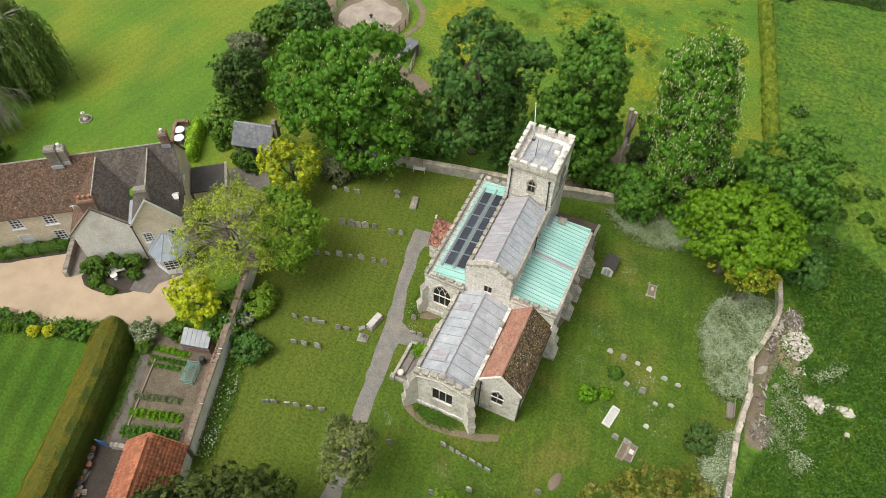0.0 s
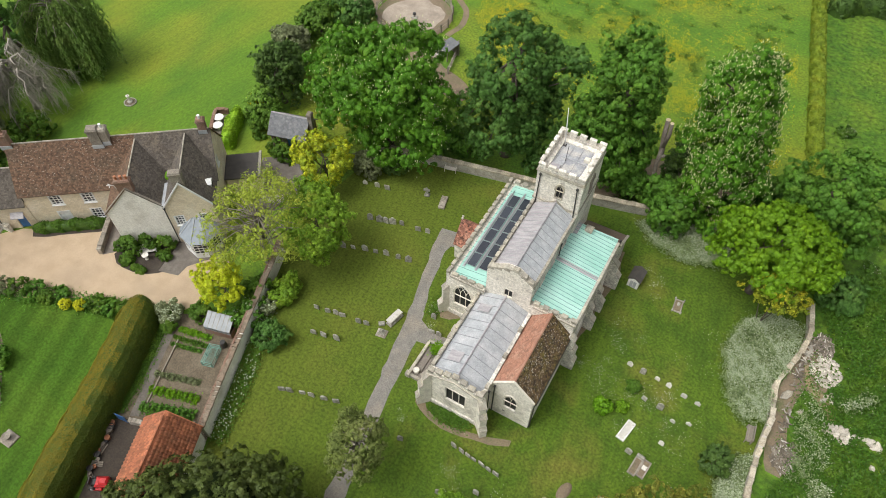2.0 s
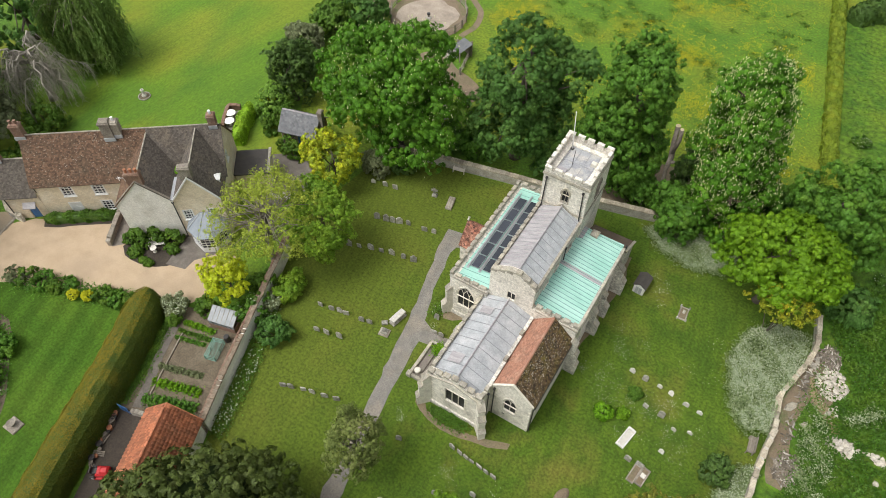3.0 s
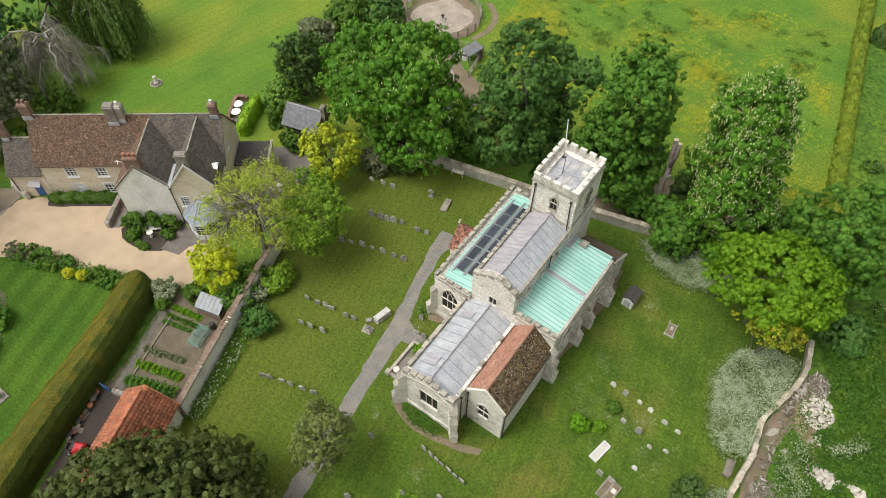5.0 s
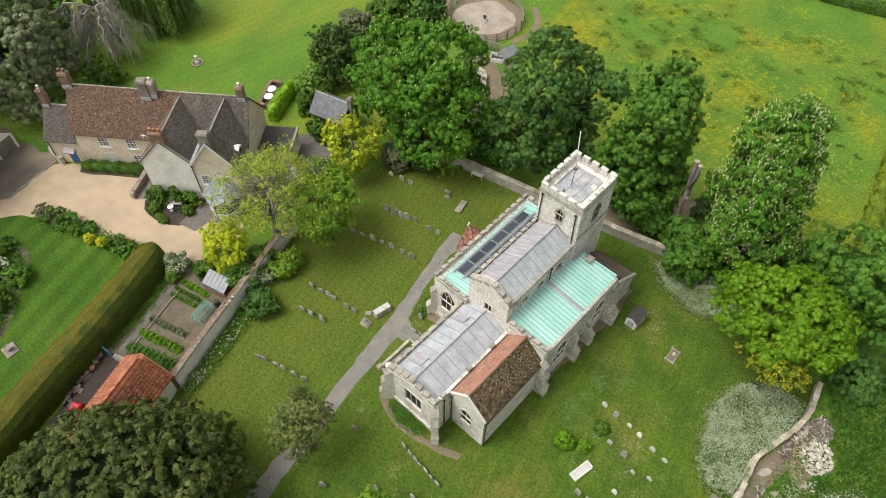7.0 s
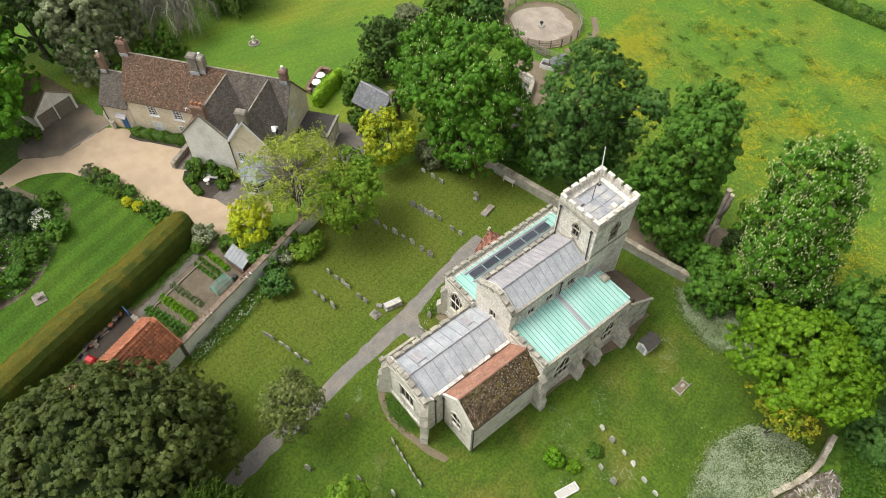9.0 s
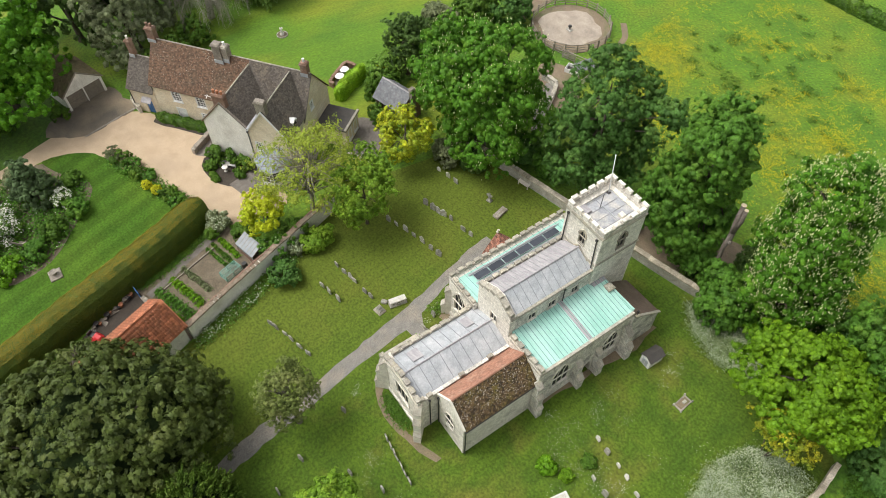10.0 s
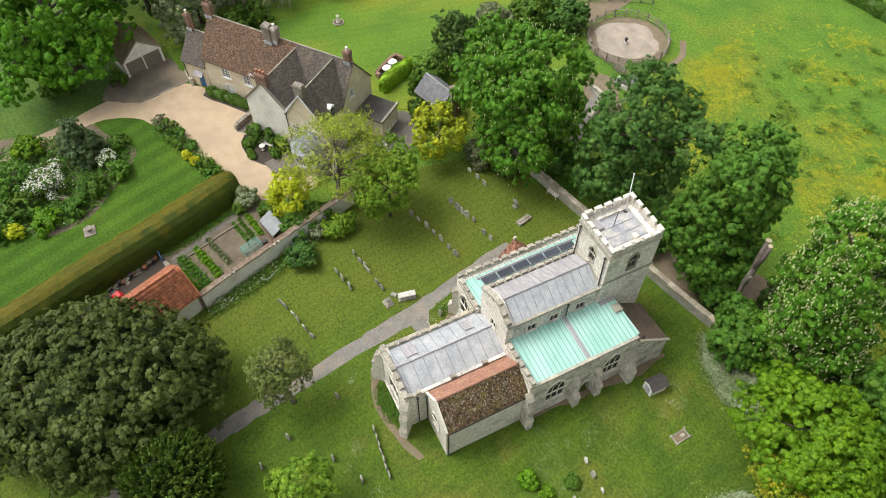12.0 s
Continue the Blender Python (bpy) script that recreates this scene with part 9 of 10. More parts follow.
# ---- hedges ----
def hedge(name, label, pts, wide, high, mat, seed, leaf=0.17, density=150, round_top=0.55, lumps=0.05, core=None, fresh=None):
    """A clipped hedge along a line: a dark inner body and a skin of leaves."""
    rng = np.random.default_rng(seed)
    line = smooth_line(pts, False, 0.7)
    h = thing(name, label, "hedge", Matrix.Translation((line[0].x, line[0].y, 0)))
    o = line[0].copy()
    n = len(line)
    prof = [(-1, 0.0), (-1, 0.5), (-0.95, 0.72), (-0.76, 0.92), (-0.36, 1.0), (0.36, 1.0), (0.76, 0.92), (0.95, 0.72), (1, 0.5), (1, 0.0)]
    ease = round_top
    arcs = [(-math.cos(math.pi * i / 9), math.sin(math.pi * i / 9) ** 0.75) for i in range(10)]
    prof = [(a * ease + c * (1 - ease), b * ease + d * (1 - ease)) for (a, b), (c, d) in zip(prof, arcs)]
    k = len(prof)
    rows = []
    for i, p in enumerate(line):
        d = (line[min(i + 1, n - 1)] - line[max(i - 1, 0)]).normalized()
        side = Vector((-d.y, d.x, 0))
        end = min(i, n - 1 - i) * 0.7
        grow = min(1.0, 0.45 + 0.55 * math.sin(min(end / (wide * 0.5), 1) * math.pi / 2))
        rows.append([(p - o) + side * a * wide / 2 * grow + Vector((0, 0, b * high * (0.7 + 0.3 * grow))) for a, b in prof])
    shape = Shape()
    shrink = 0.93
    v = []
    for i, r in enumerate(rows):
        c = line[i] - o
        v += [Vector((c.x + (q.x - c.x) * shrink, c.y + (q.y - c.y) * shrink, q.z * 0.96)) for q in r]
    f = [(i * k + j, (i + 1) * k + j, (i + 1) * k + j + 1, i * k + j + 1) for i in range(n - 1) for j in range(k - 1)]
    f += [tuple(range(k)), tuple(range((n - 1) * k + k - 1, (n - 1) * k - 1, -1))]
    part("core", shape.add(v, f), core or LEAF_DARK, h)
    grid = np.array([[tuple(q) for q in r] for r in rows])
    quads = [(grid[i, j], grid[i + 1, j], grid[i + 1, j + 1], grid[i, j + 1]) for i in range(n - 1) for j in range(k - 1)]
    for e in (0, n - 1):
        c = grid[e].mean(axis=0)
        quads += [(c, grid[e, j], grid[e, j + 1], c) for j in range(k - 1)]
    at, nor = [], []
    for a, b, c, d in quads:
        cr = np.cross(c - a, d - b) / 2
        area = np.linalg.norm(cr)
        m = rng.poisson(area * density * (1.0 if leaf < 0.12 else 2.1))
        if m == 0 or area < 1e-6:
            continue
        s, t = rng.random((m, 1)), rng.random((m, 1))
        p = a * (1 - s) * (1 - t) + b * s * (1 - t) + c * s * t + d * (1 - s) * t
        nn = cr / area
        at.append(p)
        nor.append(np.tile(nn, (m, 1)))
    at, nor = np.concatenate(at), np.concatenate(nor)
    centre = np.array([tuple(p - o) for p in line])
    near = centre[np.argmin(((at[:, None, :2] - centre[None, :, :2]) ** 2).sum(2), axis=1)]
    away = at - near - np.array([0, 0, high * 0.4])
    flip = (away * nor).sum(1) < 0
    nor[flip] *= -1
    bumpy = lumps * (np.sin(at[:, 0] * 2.3) * np.sin(at[:, 1] * 2.9) + np.sin(at[:, 0] * 5.1 + at[:, 2] * 4) * 0.5)
    at = at + nor * (bumpy + rng.uniform(-0.06, 0.05, len(at)))[:, None]
    at[:, 2] = np.maximum(at[:, 2], 0.04)
    tilt = nor + rng.normal(size=at.shape) * (0.25 if leaf < 0.12 else 0.45)
    young = np.zeros(len(at), dtype=bool)
    if fresh:
        mat2, side_x, share = fresh
        score = nor[:, 2] * 0.6 + nor[:, :2] @ np.array(side_x) * 0.9 + 0.16 * np.sin(at[:, 0] * 0.9 + at[:, 1] * 0.6) + 0.12 * np.sin(at[:, 1] * 2.3 - at[:, 0]) + rng.normal(size=len(at)) * 0.05
        young = score > share
    vv, ff = leaf_cloud(rng, at[~young], tilt[~young], leaf)
    part("leaves", leaf_sheet("leaves", vv, ff, mat), mat, h)
    if young.any():
        vv, ff = leaf_cloud(rng, at[young], tilt[young], leaf)
        part("fresh_growth", leaf_sheet("fresh_growth", vv, ff, mat2), mat2, h, "ochre young growth on the crown")
    return h


LEAF_GOLDEN_SHRUB = leaf_material("golden_olive_leaves", (0.47, 0.42, 0.02), (0.20, 0.28, 0.02), (0.12, 0.22, 0.02), stain=0.5, island=0.5)
LEAF_CONIFER = leaf_material("lime_conifer_sprays", (0.300, 0.500, 0.028), (0.230, 0.420, 0.025), (0.380, 0.550, 0.040), lucent=0.15)
LEAF_FIELD = leaf_material("field_hedge_leaves", (0.215, 0.285, 0.022), (0.150, 0.225, 0.020), (0.280, 0.320, 0.028), lucent=0.15)
LEAF_NETTLE = leaf_material("nettle_leaves", (0.066, 0.154, 0.011), (0.047, 0.120, 0.010), (0.106, 0.190, 0.016))
LEAF_TOPIARY = leaf_material("golden_topiary_leaves", (0.64, 0.62, 0.02), (0.52, 0.54, 0.02), island=0.2, lucent=0.15)
LEAF_FRESH = leaf_material("ochre_young_growth", (0.245, 0.205, 0.017), (0.195, 0.180, 0.016), (0.140, 0.152, 0.015), island=0.16, lucent=0.12)
hedge("yew_hedge", "huge rounded clipped yew hedge with ochre new growth", [(-32.0, -7.3), (-31.1, -9.7), (-29.75, -13.1), (-28.1, -18.1), (-26.6, -22.9), (-24.8, -28.1), (-22.1, -36.1)],
      3.5, 3.1, LEAF_HEDGE, 3, leaf=0.1, density=430, round_top=0.2, lumps=0.07, fresh=(LEAF_FRESH, (-0.93, -0.35), 0.08))
hedge("field_hedge", "long low yellow-green field hedge", [(9.5, 100), (12.5, 84), (14.4, 73), (17.1, 59.1), (19.3, 47.3), (21.3, 38.5)], 1.7, 1.3, LEAF_FIELD, 4, leaf=0.26, density=95, lumps=0.1, core=LEAF_FIELD)
hedge("far_hedge", "dark clipped hedge along the far side of the pasture", [(-46, 70), (-36, 77), (-28.8, 79.2), (-21, 80.2), (-12, 80.8), (-2, 82.6), (10, 86)], 2.0, 1.5, LEAF_SHRUB, 5, leaf=0.32, density=42, lumps=0.12)
hedge("meadow_hedge", "dark hedge along the meadow's far edge", [(15.8, 75.2), (18.5, 78.4), (24, 79.9), (30, 80.2), (40, 79.6), (60, 76)], 3.0, 2.4, LEAF_DARK, 6, leaf=0.4, density=35, lumps=0.25)
hedge("conifer_hedge", "bright green clipped conifer hedge beside a terrace", [(-39.5, 13.1), (-40.6, 15.0), (-41.6, 17.2), (-42.2, 18.4)], 1.5, 1.9, LEAF_CONIFER, 7, leaf=0.2, density=110, lumps=0.14, core=LEAF_CONIFER)
hedge("house_hedge", "low green hedge at the foot of the house wall", [tuple((HOUSE @ Vector((x, -3.1, 0))).to_2d()) for x in (-1.2, 1.5, 4, 6.2)], 1.1, 1.0, LEAF_SHRUB, 8, leaf=0.2, density=110, lumps=0.14)

# ---- shrubs ----
for k, (x, y, r, mt, lab) in enumerate((
        (9.3, -6.9, (1.0, 0.5, 1.3), LEAF_SHRUB, "dark climbing shrub against the white gable"), (11.0, -6.75, (1.1, 0.35, 1.25), LEAF_SHRUB, "dark climbing shrub behind a garden bench"),
        (12.8, -7.0, (0.9, 0.7, 1.0), LEAF_SHRUB, "dark shrub beside a garden bench"), (9.0, -8.3, (0.7, 0.7, 0.5), LEAF_SHRUB, "low dark shrub beside the drive"),
        (12.7, -8.3, (0.8, 0.5, 0.5), LEAF_SHRUB, "low shrub beside the bay paving"), (10.2, -9.5, (0.9, 0.35, 0.3), LEAF_SHRUB, "low shrub along the drive"),
        (8.2, -6.3, (0.5, 0.9, 0.6), LEAF_SHRUB, "dark shrub at the wing's foot"))):
    bush("shrub", lab, *(HOUSE @ Vector((x, y, 0))).to_2d(), r, mt, 201 + k, leaf=0.2)
for k, (x, y, r, mt, lab) in enumerate((
        (-46.0, -12.6, 0.9, LEAF_GREY, "purple-grey border shrub beside the drive"), (-44.6, -12.0, 1.0, LEAF_SHRUB, "green border shrub beside the drive"),
        (-43.0, -11.4, 1.0, LEAF_LIME, "low green border shrub beside the drive"), (-41.4, -11.2, 0.95, LEAF_SHRUB, "green border shrub beside the drive"),
        (-40.4, -10.4, 0.8, LEAF_LIME, "low green border shrub beside the drive"), (-36.6, -9.6, 0.95, LEAF_SHRUB, "green border shrub beside the drive"),
        (-35.2, -9.2, 0.85, LEAF_LIME, "green border shrub beside the drive"), (-34.0, -8.6, 0.7, LEAF_SHRUB, "green border shrub beside the drive"))):
    bush("border_shrub", lab, x, y, (r * 1.1, r, r * 0.58), mt, 40 + k, leaf=0.2, per=130, count=18, group="border along the drive")
for k, (x, y) in enumerate(((-39.1, -11.2), (-37.75, -10.55))):
    bush("golden_topiary", "clipped round golden shrub in a border", x, y, (0.56, 0.56, 0.54), LEAF_TOPIARY, 60 + k, z=0.54, count=90, size=0.14, per=42, leaf=0.08, group="pair of golden topiary balls", rough=0.05)
bush("variegated_shrub", "pale cream-edged shrub beside the hedge", -29.6, -6.9, (1.2, 1.1, 0.9), LEAF_GREY, 63, flowers=500, flower_size=0.14)
bush("shrub", "green shrub beside the garden path", -28.9, -7.9, (0.8, 0.8, 0.6), LEAF_SHRUB, 64)
bush("shrub", "leafy green shrub beside the greenhouse", -27.0, -5.4, (1.2, 0.9, 0.7), LEAF_SHRUB, 65)
bush("shrub", "broad-leaved shrub by the garden wall", -22.9, -3.4, (1.4, 1.6, 1.3), LEAF_LIME, 66, flowers=160)
bush("shrub", "green shrub by the garden wall", -23.6, -1.0, (1.3, 1.4, 1.5), LEAF_SHRUB, 67)
bush("laurel_bush", "rounded dark green laurel bush in the churchyard", -19.6, -4.2, (1.4, 1.3, 1.2), LEAF_ASH, 68, count=34, per=220)
bush("bramble_bush", "bright green leafy bush below the garden wall", -21.4, 0.6, (1.0, 1.7, 1.1), LEAF_SYCAMORE, 69, count=34, per=200)
bush("flowering_bush", "pale flowering bush below the garden wall", -22.0, -1.7, (0.9, 0.9, 0.8), LEAF_GREY, 70, flowers=500)
bush("shrub", "bright green bush among the graves", 9.9, 5.0, (0.85, 0.75, 0.6), LEAF_BRIGHT, 71)
bush("shrub", "small yellow-green bush among the graves", 11.5, 5.9, (0.5, 0.45, 0.45), LEAF_MAPLE, 72)
bush("shrub", "small dark shrub among the graves", 11.6, 8.2, (0.6, 0.55, 0.4), LEAF_SHRUB, 73)
bush("yew_bush", "small dark yew bush near the boundary wall", 19.9, 4.8, (1.2, 1.15, 1.3), LEAF_DARK, 74, count=34, per=220, leaf=0.2)
bush("golden_shrub", "tall golden-yellow shrub under the maple", 19.6, 20.2, (2.6, 1.5, 1.6), LEAF_GOLDEN_SHRUB, 75, z=5.6, count=52, size=0.5, per=210, leaf=0.15)
bush("elder_bush", "dark leafy bush behind the churchyard wall", -18.8, 25.6, (1.8, 1.4, 2.0), LEAF_ASH, 76, count=34, per=220, leaf=0.3)
bush("elder_bush", "mid-green leafy bush behind the churchyard wall", -15.4, 26.6, (2.0, 1.5, 2.0), LEAF_LIME, 77, count=34, per=220, leaf=0.3)
bush("elder_bush", "mid-green undergrowth below tall trees", -6.0, 28.0, (2.2, 1.6, 2.2), LEAF_ASH, 78, count=34, per=220, leaf=0.3)
bush("elder_bush", "bright leafy bush behind the churchyard wall", 2.6, 29.8, (1.9, 1.5, 2.6), LEAF_LIME, 79, count=36, per=220, leaf=0.3)
bush("elder_bush", "leafy bush at the chestnut's foot", 8.0, 27.4, (2.4, 1.9, 2.6), LEAF_LIME, 80, count=44, per=240, leaf=0.32)
bush("elder_bush", "leafy bush at the chestnut's foot", 13.4, 29.4, (2.6, 2.0, 2.8), LEAF_CHESTNUT, 81, count=44, per=240, leaf=0.32)
bush("elder_bush", "leafy bush hiding a dead trunk's foot", 6.4, 28.9, (1.7, 1.2, 2.4), LEAF_LIME, 183, z=3.0, count=40, per=220, leaf=0.3)
bush("elder_bush", "dark bush below a dead trunk", 7.2, 33.2, (1.8, 1.6, 3.2), LEAF_DARK, 82, count=36, per=200, leaf=0.32)
bush("elder_bush", "dark shaded bush below the trees", 16.8, 33.0, (3.0, 2.4, 3.0), LEAF_ASH, 83, count=44, per=240, leaf=0.34)
bush("nettle_bush", "deep green rough bush beyond the wall", 25.6, 27.6, (2.2, 2.2, 1.1), LEAF_ASH, 84, count=44, per=240, leaf=0.32)
bush("viburnum_bush", "grey-leaved bush beside the laburnum", -23.8, 18.4, (1.7, 1.5, 1.5), LEAF_GREY, 85, count=30, per=220)
bush("shrub", "dark shrub under the chestnut", -21.4, 20.4, (1.7, 1.2, 1.2), LEAF_DARK, 86, count=30, per=200)
bush("shrub", "green shrub beside the summerhouse", -37.4, 18.4, (2.4, 2.0, 1.6), LEAF_SHRUB, 87, count=40, per=220, leaf=0.28)
bush("shrub", "green climber on the summerhouse", -33.4, 15.2, (1.6, 0.7, 1.2), LEAF_SHRUB, 88)
bush("golden_shrub", "golden shrub at the lawn's edge", -41.2, 20.8, (1.2, 1.0, 0.9), LEAF_GOLD, 89)
bush("shrub", "light green shrub at the lawn's edge", -39.2, 19.6, (2.2, 2.0, 2.2), LEAF_PALE, 90, count=34, per=220)
bush("shrubbery", "mixed green shrubs at the lawn's far edge", -43.2, 36.6, (2.7, 2.5, 2.3), LEAF_SHRUB, 91, count=50, per=240, leaf=0.34)
bush("shrubbery", "grey-green flowering shrub at the lawn's far edge", -44.0, 31.2, (2.0, 2.0, 2.2), LEAF_GREY, 92, count=44, per=240, leaf=0.32, flowers=350)
bush("shrubbery", "dark shrub at the lawn's far edge", -40.6, 40.2, (2.6, 2.4, 2.4), LEAF_ASH, 93, count=44, per=220, leaf=0.34)
bush("shrubbery", "dark evergreen at the lawn's edge", -41.2, 27.0, (2.2, 2.2, 2.9), LEAF_DARK, 94, count=50, per=240, leaf=0.32)
for k, (x, y, rx, rz, mt, lab) in enumerate((
        (-41.2, -26.0, 2.4, 1.3, LEAF_SHRUB, "white-flowering shrub in a border"), (-46.6, -22.2, 2.0, 1.6, LEAF_GREY, "feathery grey shrub beside a conifer"),
        (-42.0, -19.2, 1.2, 0.9, LEAF_SHRUB, "white-flowering shrub beside a conifer"), (-40.0, -18.6, 1.3, 0.9, LEAF_LIME, "leafy green border plant in soil"),
        (-38.6, -21.4, 1.5, 0.9, LEAF_SHRUB, "green leafy border shrub in soil"), (-36.8, -23.6, 1.4, 0.8, LEAF_LIME, "green leafy border shrub in soil"), (-36.2, -26.8, 1.6, 0.9, LEAF_BRIGHT, "bright green border plants in soil"),
        (-39.0, -28.6, 2.0, 1.2, LEAF_SHRUB, "green leafy border shrub in soil"), (-43.2, -29.6, 2.4, 1.6, LEAF_LIME, "leafy border shrub in soil"), (-47.6, -27.2, 1.6, 1.3, LEAF_MAPLE, "golden-green border shrub in soil"),
        (-37.2, -31.4, 1.8, 1.1, LEAF_LIME, "green leafy border shrub in soil"), (-36.0, -30.0, 0.9, 0.8, LEAF_GOLD, "small golden border shrub in soil"), (-44.6, -17.6, 1.0, 0.8, LEAF_SHRUB, "low border shrub beside a lawn"))):
    white = "white" in lab
    bush("border_shrub", lab, x, y, (rx, rx * 0.85, rz), mt, 100 + k, leaf=0.24, per=190, count=26, group="shrubs of the island border", flowers=1700 if white else 0, flower_mat=BLOSSOM, flower_size=0.16)
for k, (x, y, r) in enumerate(((-72, 2, 5), (-76, 14, 6))):
    tree("oak_tree", "dark green tree beyond the lawn", x, y, (r, r, 5.5), 6, LEAF_ASH, 130 + k, count=60, size=1.8, per=200, leaf=0.45, trunk=0.4, low=-0.8)
for k, (x, y) in enumerate(((-56.5, -3.2), (-58.6, 0.5), (-60.6, 3.6))):
    bush("shrub", "deep green shrub behind the house", x, y, (2.2, 2.0, 1.9), LEAF_SHRUB, 140 + k, leaf=0.3)
bush("shrub", "green shrub beside the garage", -55.9, -15.6, (0.9, 0.9, 0.9), LEAF_SHRUB, 145)
bush("shrub", "dark shrub under trees beside the drive", -57.5, -22.5, (2.0, 2.0, 1.4), LEAF_SHRUB, 146, leaf=0.3)

for k, (x, y, r) in enumerate(((28.5, 44.9, 0.8), (31.4, 41.7, 0.9), (28.9, 40.5, 1.1), (21.9, 51.8, 1.0), (32.8, 35.8, 0.9), (27.5, 36.7, 1.3), (31.0, 37.5, 0.7), (28.1, 32.6, 0.8))):
    bush("dock_clump", "rank clump of dark weeds in meadow grass", x, y, (r * 1.2, r, r * 0.4), LEAF_NETTLE, 160 + k, count=14, per=110, leaf=0.22, category="weeds", flowers=60 if k % 2 else 0, group="weed clumps in the meadow")

# ---- rough plants ----
undergrowth("cow_parsley", "bank of white-flowering cow parsley below the wall", [(18.6, 13.0), (17.6, 16.0), (18.4, 19.8), (20.4, 21.6), (23.6, 21.8), (23.4, 17), (22.4, 14.4), (22.8, 10.6), (20.8, 9.8), (19.0, 11.6)], LEAF_PARSLEY, 1, 16000, 0.18, 1.5, "wildflowers", 17000, PARSLEY, 0.095)
undergrowth("cow_parsley", "bank of cow parsley along the churchyard wall", [(5.2, 26.6), (8.0, 24.4), (11.4, 23.8), (14.4, 25.0), (15.2, 28.6), (12, 29.0), (8.4, 27.8)], LEAF_PARSLEY, 2, 12000, 0.18, 0.9, "wildflowers", 9000, PARSLEY, 0.095)
undergrowth("cow_parsley", "cow parsley along the boundary wall", [(20.6, 5.4), (22.6, 7.2), (22.6, -2.0), (21.4, -1.4), (20.8, 2.0)], LEAF_PARSLEY, 3, 6000, 0.2, 0.9, "wildflowers", 2600, PARSLEY, 0.12)
undergrowth("cow_parsley", "cow parsley behind the churchyard wall", [(2.0, 28.6), (8.4, 30.2), (14.5, 32), (13, 33.2), (7, 31.6), (2, 30)], LEAF_SHRUB, 4, 5000, 0.22, 0.8, "wildflowers", 900, PARSLEY, 0.12)
undergrowth("wall_foot_plants", "green weeds and white flowers along the garden wall", [(-22.2, -2.0), (-20.5, -7.0), (-19.2, -11.0), (-17.9, -14.6), (-16.9, -14.4), (-17.6, -11.6), (-18.6, -8.0), (-19.6, -5.6), (-20.6, -2.2)], LEAF_SHRUB, 5, 6500, 0.2, 0.65, "weeds", 1500, PARSLEY, 0.13)
undergrowth("ivy_bank", "ivy and shrubs below the aisle wall", [(-8.4, 5.4), (-8.0, 8.4), (-8.6, 12.2), (-7.3, 12.4), (-7.2, 7.4)], LEAF_SHRUB, 6, 2600, 0.2, 0.5, "weeds", 350, PARSLEY, 0.1)
undergrowth("nettle_bank", "deep green nettles and cow parsley beyond the wall", [(24.6, 25.5), (26.5, 30.5), (30, 33), (34, 30), (38, 31), (43, 24), (47, 14), (46, 4), (48, -10), (24, -10), (24.2, 4), (25.6, 6.6), (25.5, 12), (27.0, 15.4), (27.4, 19.6)],
            LEAF_NETTLE, 7, 66000, 0.26, 0.7, "weeds", 400, PARSLEY, 0.09, clear=((28.75, 12.9, 0.9), (31.3, 13.4, 0.8), (31.7, 11.2, 0.5), (26.75, 18.6, 1.5)))
undergrowth("cow_parsley", "clump of cow parsley in the deep meadow grass", [(28.0, 15.4), (28.6, 15.1), (30.0, 16.1), (30.9, 17.3), (30.1, 18.0), (29.2, 16.6)], LEAF_PARSLEY, 31, 900, 0.2, 1.0, "wildflowers", 900, PARSLEY, 0.09)
undergrowth("cow_parsley", "cow parsley along the edge of bare earth", [(25.5, 15.9), (26.2, 15.4), (27.0, 13.6), (27.3, 12.2), (28.2, 11.2), (28.3, 9.0), (27.3, 8.6), (26.7, 11.4), (26.1, 13.6)], LEAF_PARSLEY, 33, 1000, 0.2, 0.8, "wildflowers", 1000, PARSLEY, 0.09)
undergrowth("cow_parsley", "low clump of cow parsley among nettles", [(27.0, 7.2), (28.2, 8.0), (29.2, 7.3), (28.4, 5.8), (27.2, 5.9)], LEAF_PARSLEY, 34, 500, 0.2, 0.9, "wildflowers", 450, PARSLEY, 0.09)
undergrowth("cow_parsley", "cow parsley beside a log pile", [(25.6, 6.6), (27.2, 7.2), (27.2, 9.6), (26.2, 13.4), (25.2, 13.0), (25.6, 9.6)], LEAF_PARSLEY, 32, 1300, 0.2, 0.7, "wildflowers", 420, PARSLEY, 0.09)
undergrowth("wall_top_weeds", "weeds between rubble and wall", [(24.2, 12.4), (25.6, 12.6), (26.6, 16.4), (26.4, 19.6), (25.2, 20.4), (24.6, 14.8), (24.2, 8.6), (25.0, 8.4)], LEAF_SHRUB, 8, 1300, 0.18, 0.35, "weeds", 220, PARSLEY, 0.12)
for k, (a, b) in enumerate((((-16.0, -7.9), (-10.4, -6.2)), ((0.0, -4.6), (4.8, -5.05)), ((-20.4, 8.1), (-12.9, 10.1)), ((-18.3, 0.75), (-12.5, 1.75)), ((-16.9, -1.7), (-14.0, -1.0)))):
    undergrowth("grass_tufts", "long dark grass round the feet of headstones", [(a[0], a[1] - 0.12), (b[0], b[1] - 0.12), (b[0], b[1] + 0.12), (a[0], a[1] + 0.12)], LEAF_GRASS, 50 + k, 150, 0.16, 0.22, "grass")
undergrowth("meadow_grass", "long rough meadow grass", [(24.2, 26), (20.6, 46), (17.6, 60), (15.8, 74), (50, 74), (62, 40), (62, -12), (39, -10), (38, 14), (32, 22)], LEAF_GRASS, 9, 20000, 0.2, 0.2, "grass")
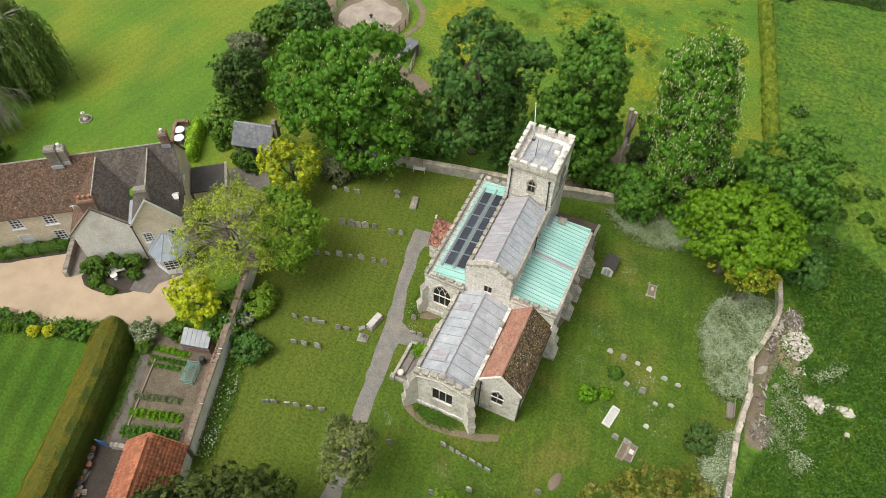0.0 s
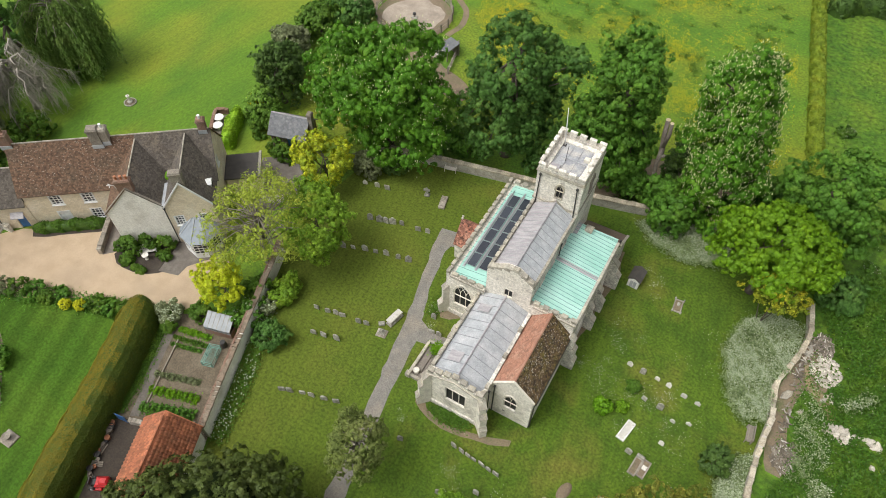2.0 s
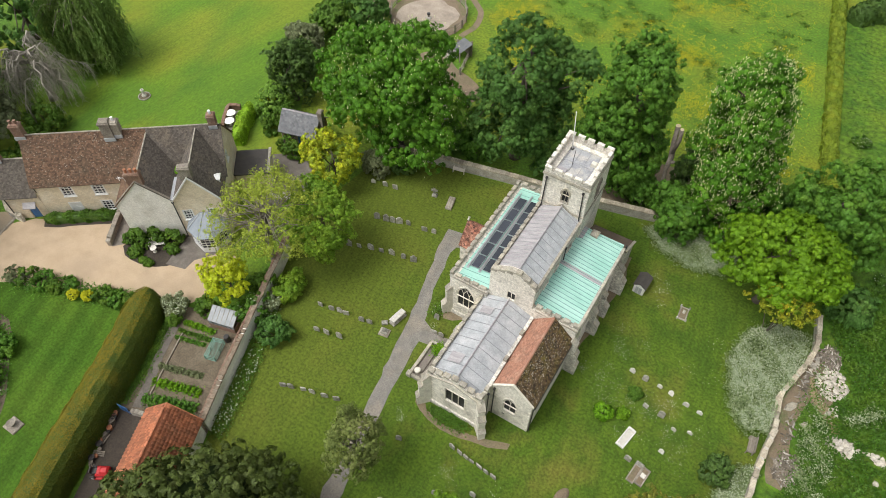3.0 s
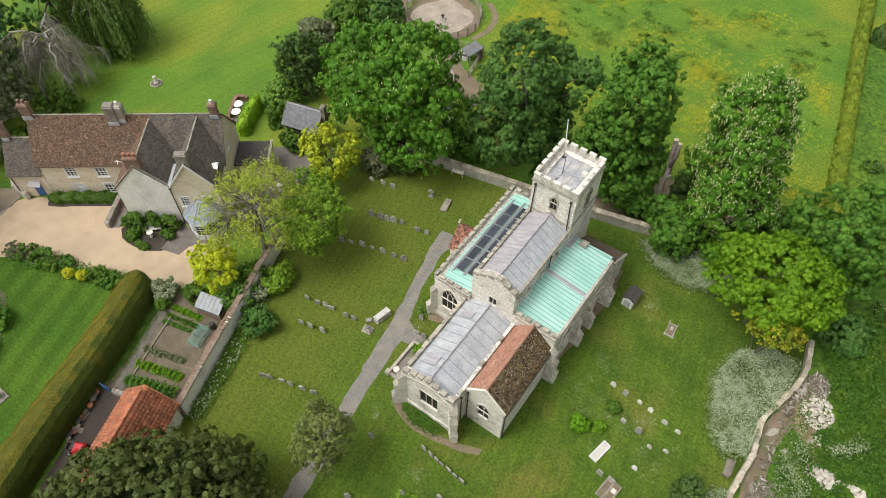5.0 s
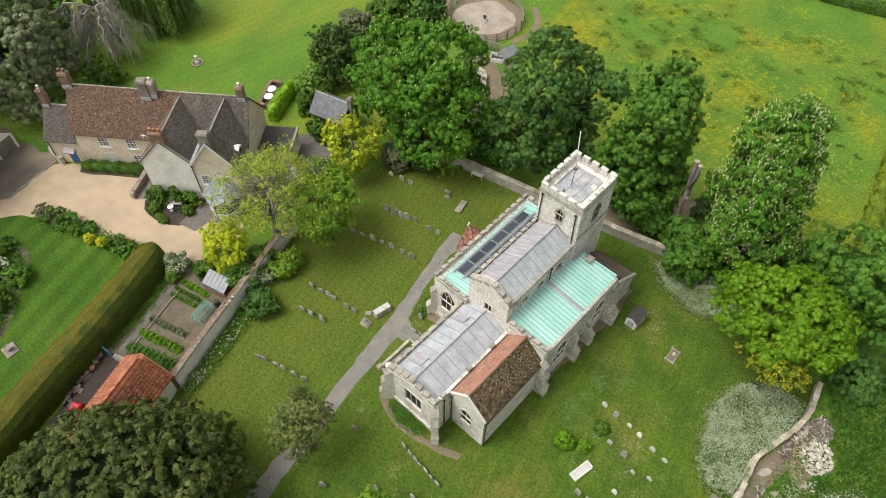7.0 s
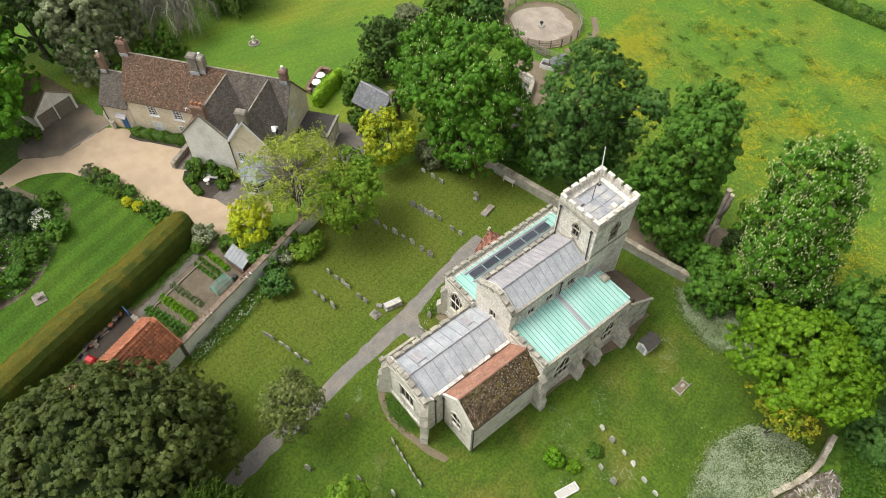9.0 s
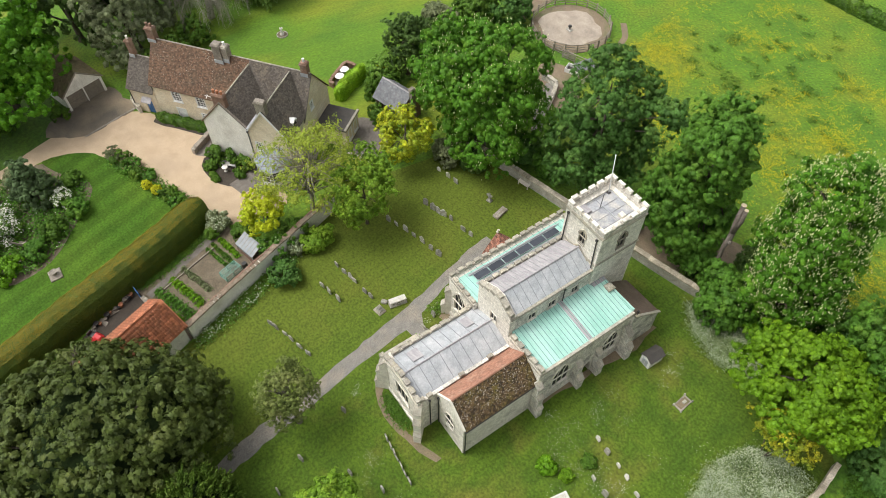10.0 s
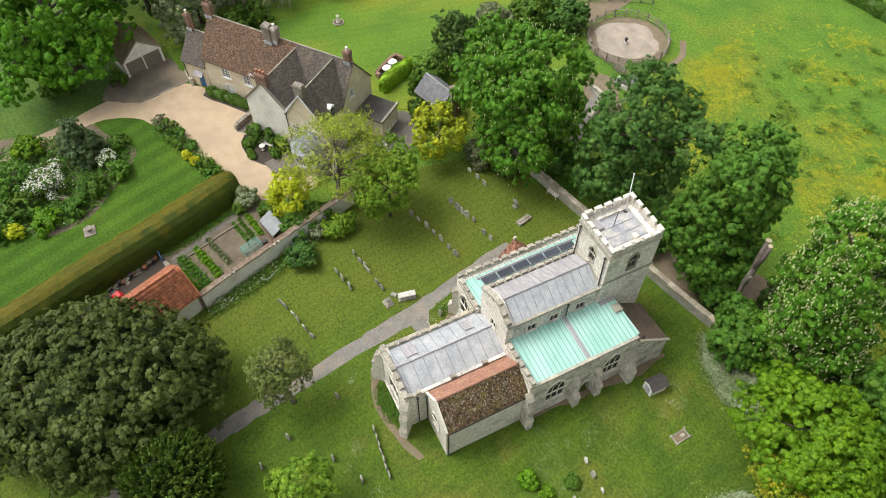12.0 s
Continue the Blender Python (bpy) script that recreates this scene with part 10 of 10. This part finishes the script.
undergrowth("border_plants", "mixed green herbaceous border plants", [(-48.6, -20.6), (-46.0, -18.8), (-43.6, -16.6), (-40.9, -17.2), (-37.4, -20.4), (-34.8, -24.0), (-35.2, -28.5), (-42, -36), (-50, -33), (-49.5, -26)], LEAF_LIME, 20, 15000, 0.26, 0.65, "border plants", 500, BLOSSOM, 0.12, 0.35)
undergrowth("drive_border_plants", "mixed green plants along the drive's edge", [(-46.8, -13.4), (-44.0, -11.6), (-40.4, -9.9), (-36.6, -8.6), (-33.6, -7.6), (-33.8, -9.2), (-37, -10.6), (-41.6, -12.2), (-45.2, -13.8)], LEAF_LIME, 21, 5200, 0.2, 0.4, "border plants", 160, BUTTERCUP, 0.1, 0.3)
undergrowth("chancel_foot_plants", "dark green plants at the chancel's foot", [(-3.2, -2.1), (-3.0, -2.75), (-1.6, -3.1), (0.2, -2.9), (0.8, -2.1)], LEAF_SHRUB, 11, 1300, 0.18, 0.35, "weeds")
undergrowth("plot_plants", "bright plant in the walled grave plot", [(-5.9, 2.3), (-5.0, 2.3), (-5.0, 3.0), (-5.9, 3.0)], LEAF_BRIGHT, 12, 420, 0.2, 0.7, "weeds")
undergrowth("path_side_weeds", "green weeds beside the garden path", [(-29.8, -8.6), (-28.8, -8.6), (-26.9, -14.0), (-26.4, -16.6), (-27.3, -16.4), (-28.2, -13.0)], LEAF_SHRUB, 13, 3000, 0.2, 0.3, "weeds")


def flowers_on_grass(name, label, zones, mat, size, seed, category):
    """Small flower heads over mown grass, in loose drifts."""
    rng = np.random.default_rng(seed)
    at = []
    for cx, cy, rx, ry, n in zones:
        c = rng.normal(size=(max(3, n // 25), 2)) * np.array([rx, ry]) * 0.55 + np.array([cx, cy])
        p = c[rng.integers(0, len(c), n)] + rng.normal(size=(n, 2)) * 0.22 * math.sqrt(rx * ry) ** 0.6
        at.append(p)
    at = np.concatenate(at)
    v, f = leaf_cloud(rng, np.column_stack([at, np.full(len(at), 0.05) + rng.uniform(0, 0.04, len(at))]), rng.normal(size=(len(at), 3)) * 0.2 + np.array([0, 0, 1]), size, 0.95, 0.03)
    ob = thing(name, label, category, kind="stuff")
    part("flowers", leaf_sheet("flowers", v, f, mat), mat, ob, kind="stuff")


flowers_on_grass("daisies", "white daisies in the churchyard grass", [(12.5, 8.0, 4, 3, 180), (8.5, 12.5, 2, 3, 90), (9.5, 20, 1.6, 1.2, 160), (8.2, 9.5, 1.5, 2, 130), (16, 4, 3, 3, 200),
                 (11.5, 6.5, 3, 2.5, 260), (14.5, 8.2, 2.5, 1.5, 160), (-5.2, -4.4, 0.5, 0.9, 60), (2, -7, 4, 3, 160), (16, 15, 4, 4, 60), (-7.6, 8, 0.6, 2.5, 120)], BLOSSOM, 0.045, 3, "wildflowers")


def buttercups(seed=4, n=340000):
    rng = np.random.default_rng(seed)
    x, y = scatter(rng, [(-27, 50), (-14, 37), (4, 39), (9, 36.5), (16, 34), (17, 46), (13.5, 66), (11, 78), (-20, 78), (-30, 66)], n)

    def drift(wave, terms):
        h = np.zeros(len(x))
        for a, p, q in zip(rng.uniform(0, 3.14, terms), rng.uniform(0, 6.28, terms), rng.uniform(0.6, 1.6, terms)):
            h += np.sin((x * math.cos(a) + y * math.sin(a)) * 6.28 * q / wave + p)
        return h / math.sqrt(terms)

    broad, fine = drift(14.0, 9) * 0.6 + drift(5.0, 9) * 0.3, drift(1.6, 12) * 0.7
    k = rng.random(len(x)) < np.clip(broad * 0.5 + fine * 0.3 + 0.2 * (y > 38) * (y < 62) - 0.09, 0.012, 0.7)
    x, y = x[k], y[k]
    v, f = leaf_cloud(rng, np.column_stack([x, y, rng.uniform(0.1, 0.3, len(x))]), rng.normal(size=(len(x), 3)) * 0.35 + np.array([0, -0.15, 1]), 0.087, 0.9, 0.03)
    ob = thing("buttercups", "drifts of yellow buttercups in the pasture", "wildflowers", kind="stuff")
    part("flowers", leaf_sheet("flowers", v, f, BUTTERCUP), BUTTERCUP, ob, kind="stuff")


buttercups()


def rush_tufts(seed=10, clumps=130):
    """Dark clumps of rank grass in the pasture."""
    rng = np.random.default_rng(seed)
    x, y = scatter(rng, [(-20, 44), (14, 38), (16, 44), (12, 74), (-18, 74), (-26, 58)], clumps * 2)
    at = []
    for cx, cy in zip(x[:clumps], y[:clumps]):
        r = rng.uniform(0.2, 0.8)
        n = int(70 * r + 12)
        p = rng.normal(size=(n, 2)) * r * np.array([1.0, 0.7]) + (cx, cy)
        at.append(np.column_stack([p, rng.uniform(0.05, 0.35, n)]))
    at = np.concatenate(at)
    v, f = leaf_cloud(rng, at, rng.normal(size=at.shape) * 0.5 + np.array([0, 0, 1.0]), 0.26, 0.5)
    ob = thing("rush_tufts", "dark clumps of rank grass in the pasture", "grass", kind="stuff")
    part("blades", leaf_sheet("blades", v, f, LEAF_SHRUB), LEAF_SHRUB, ob, kind="stuff")


rush_tufts()
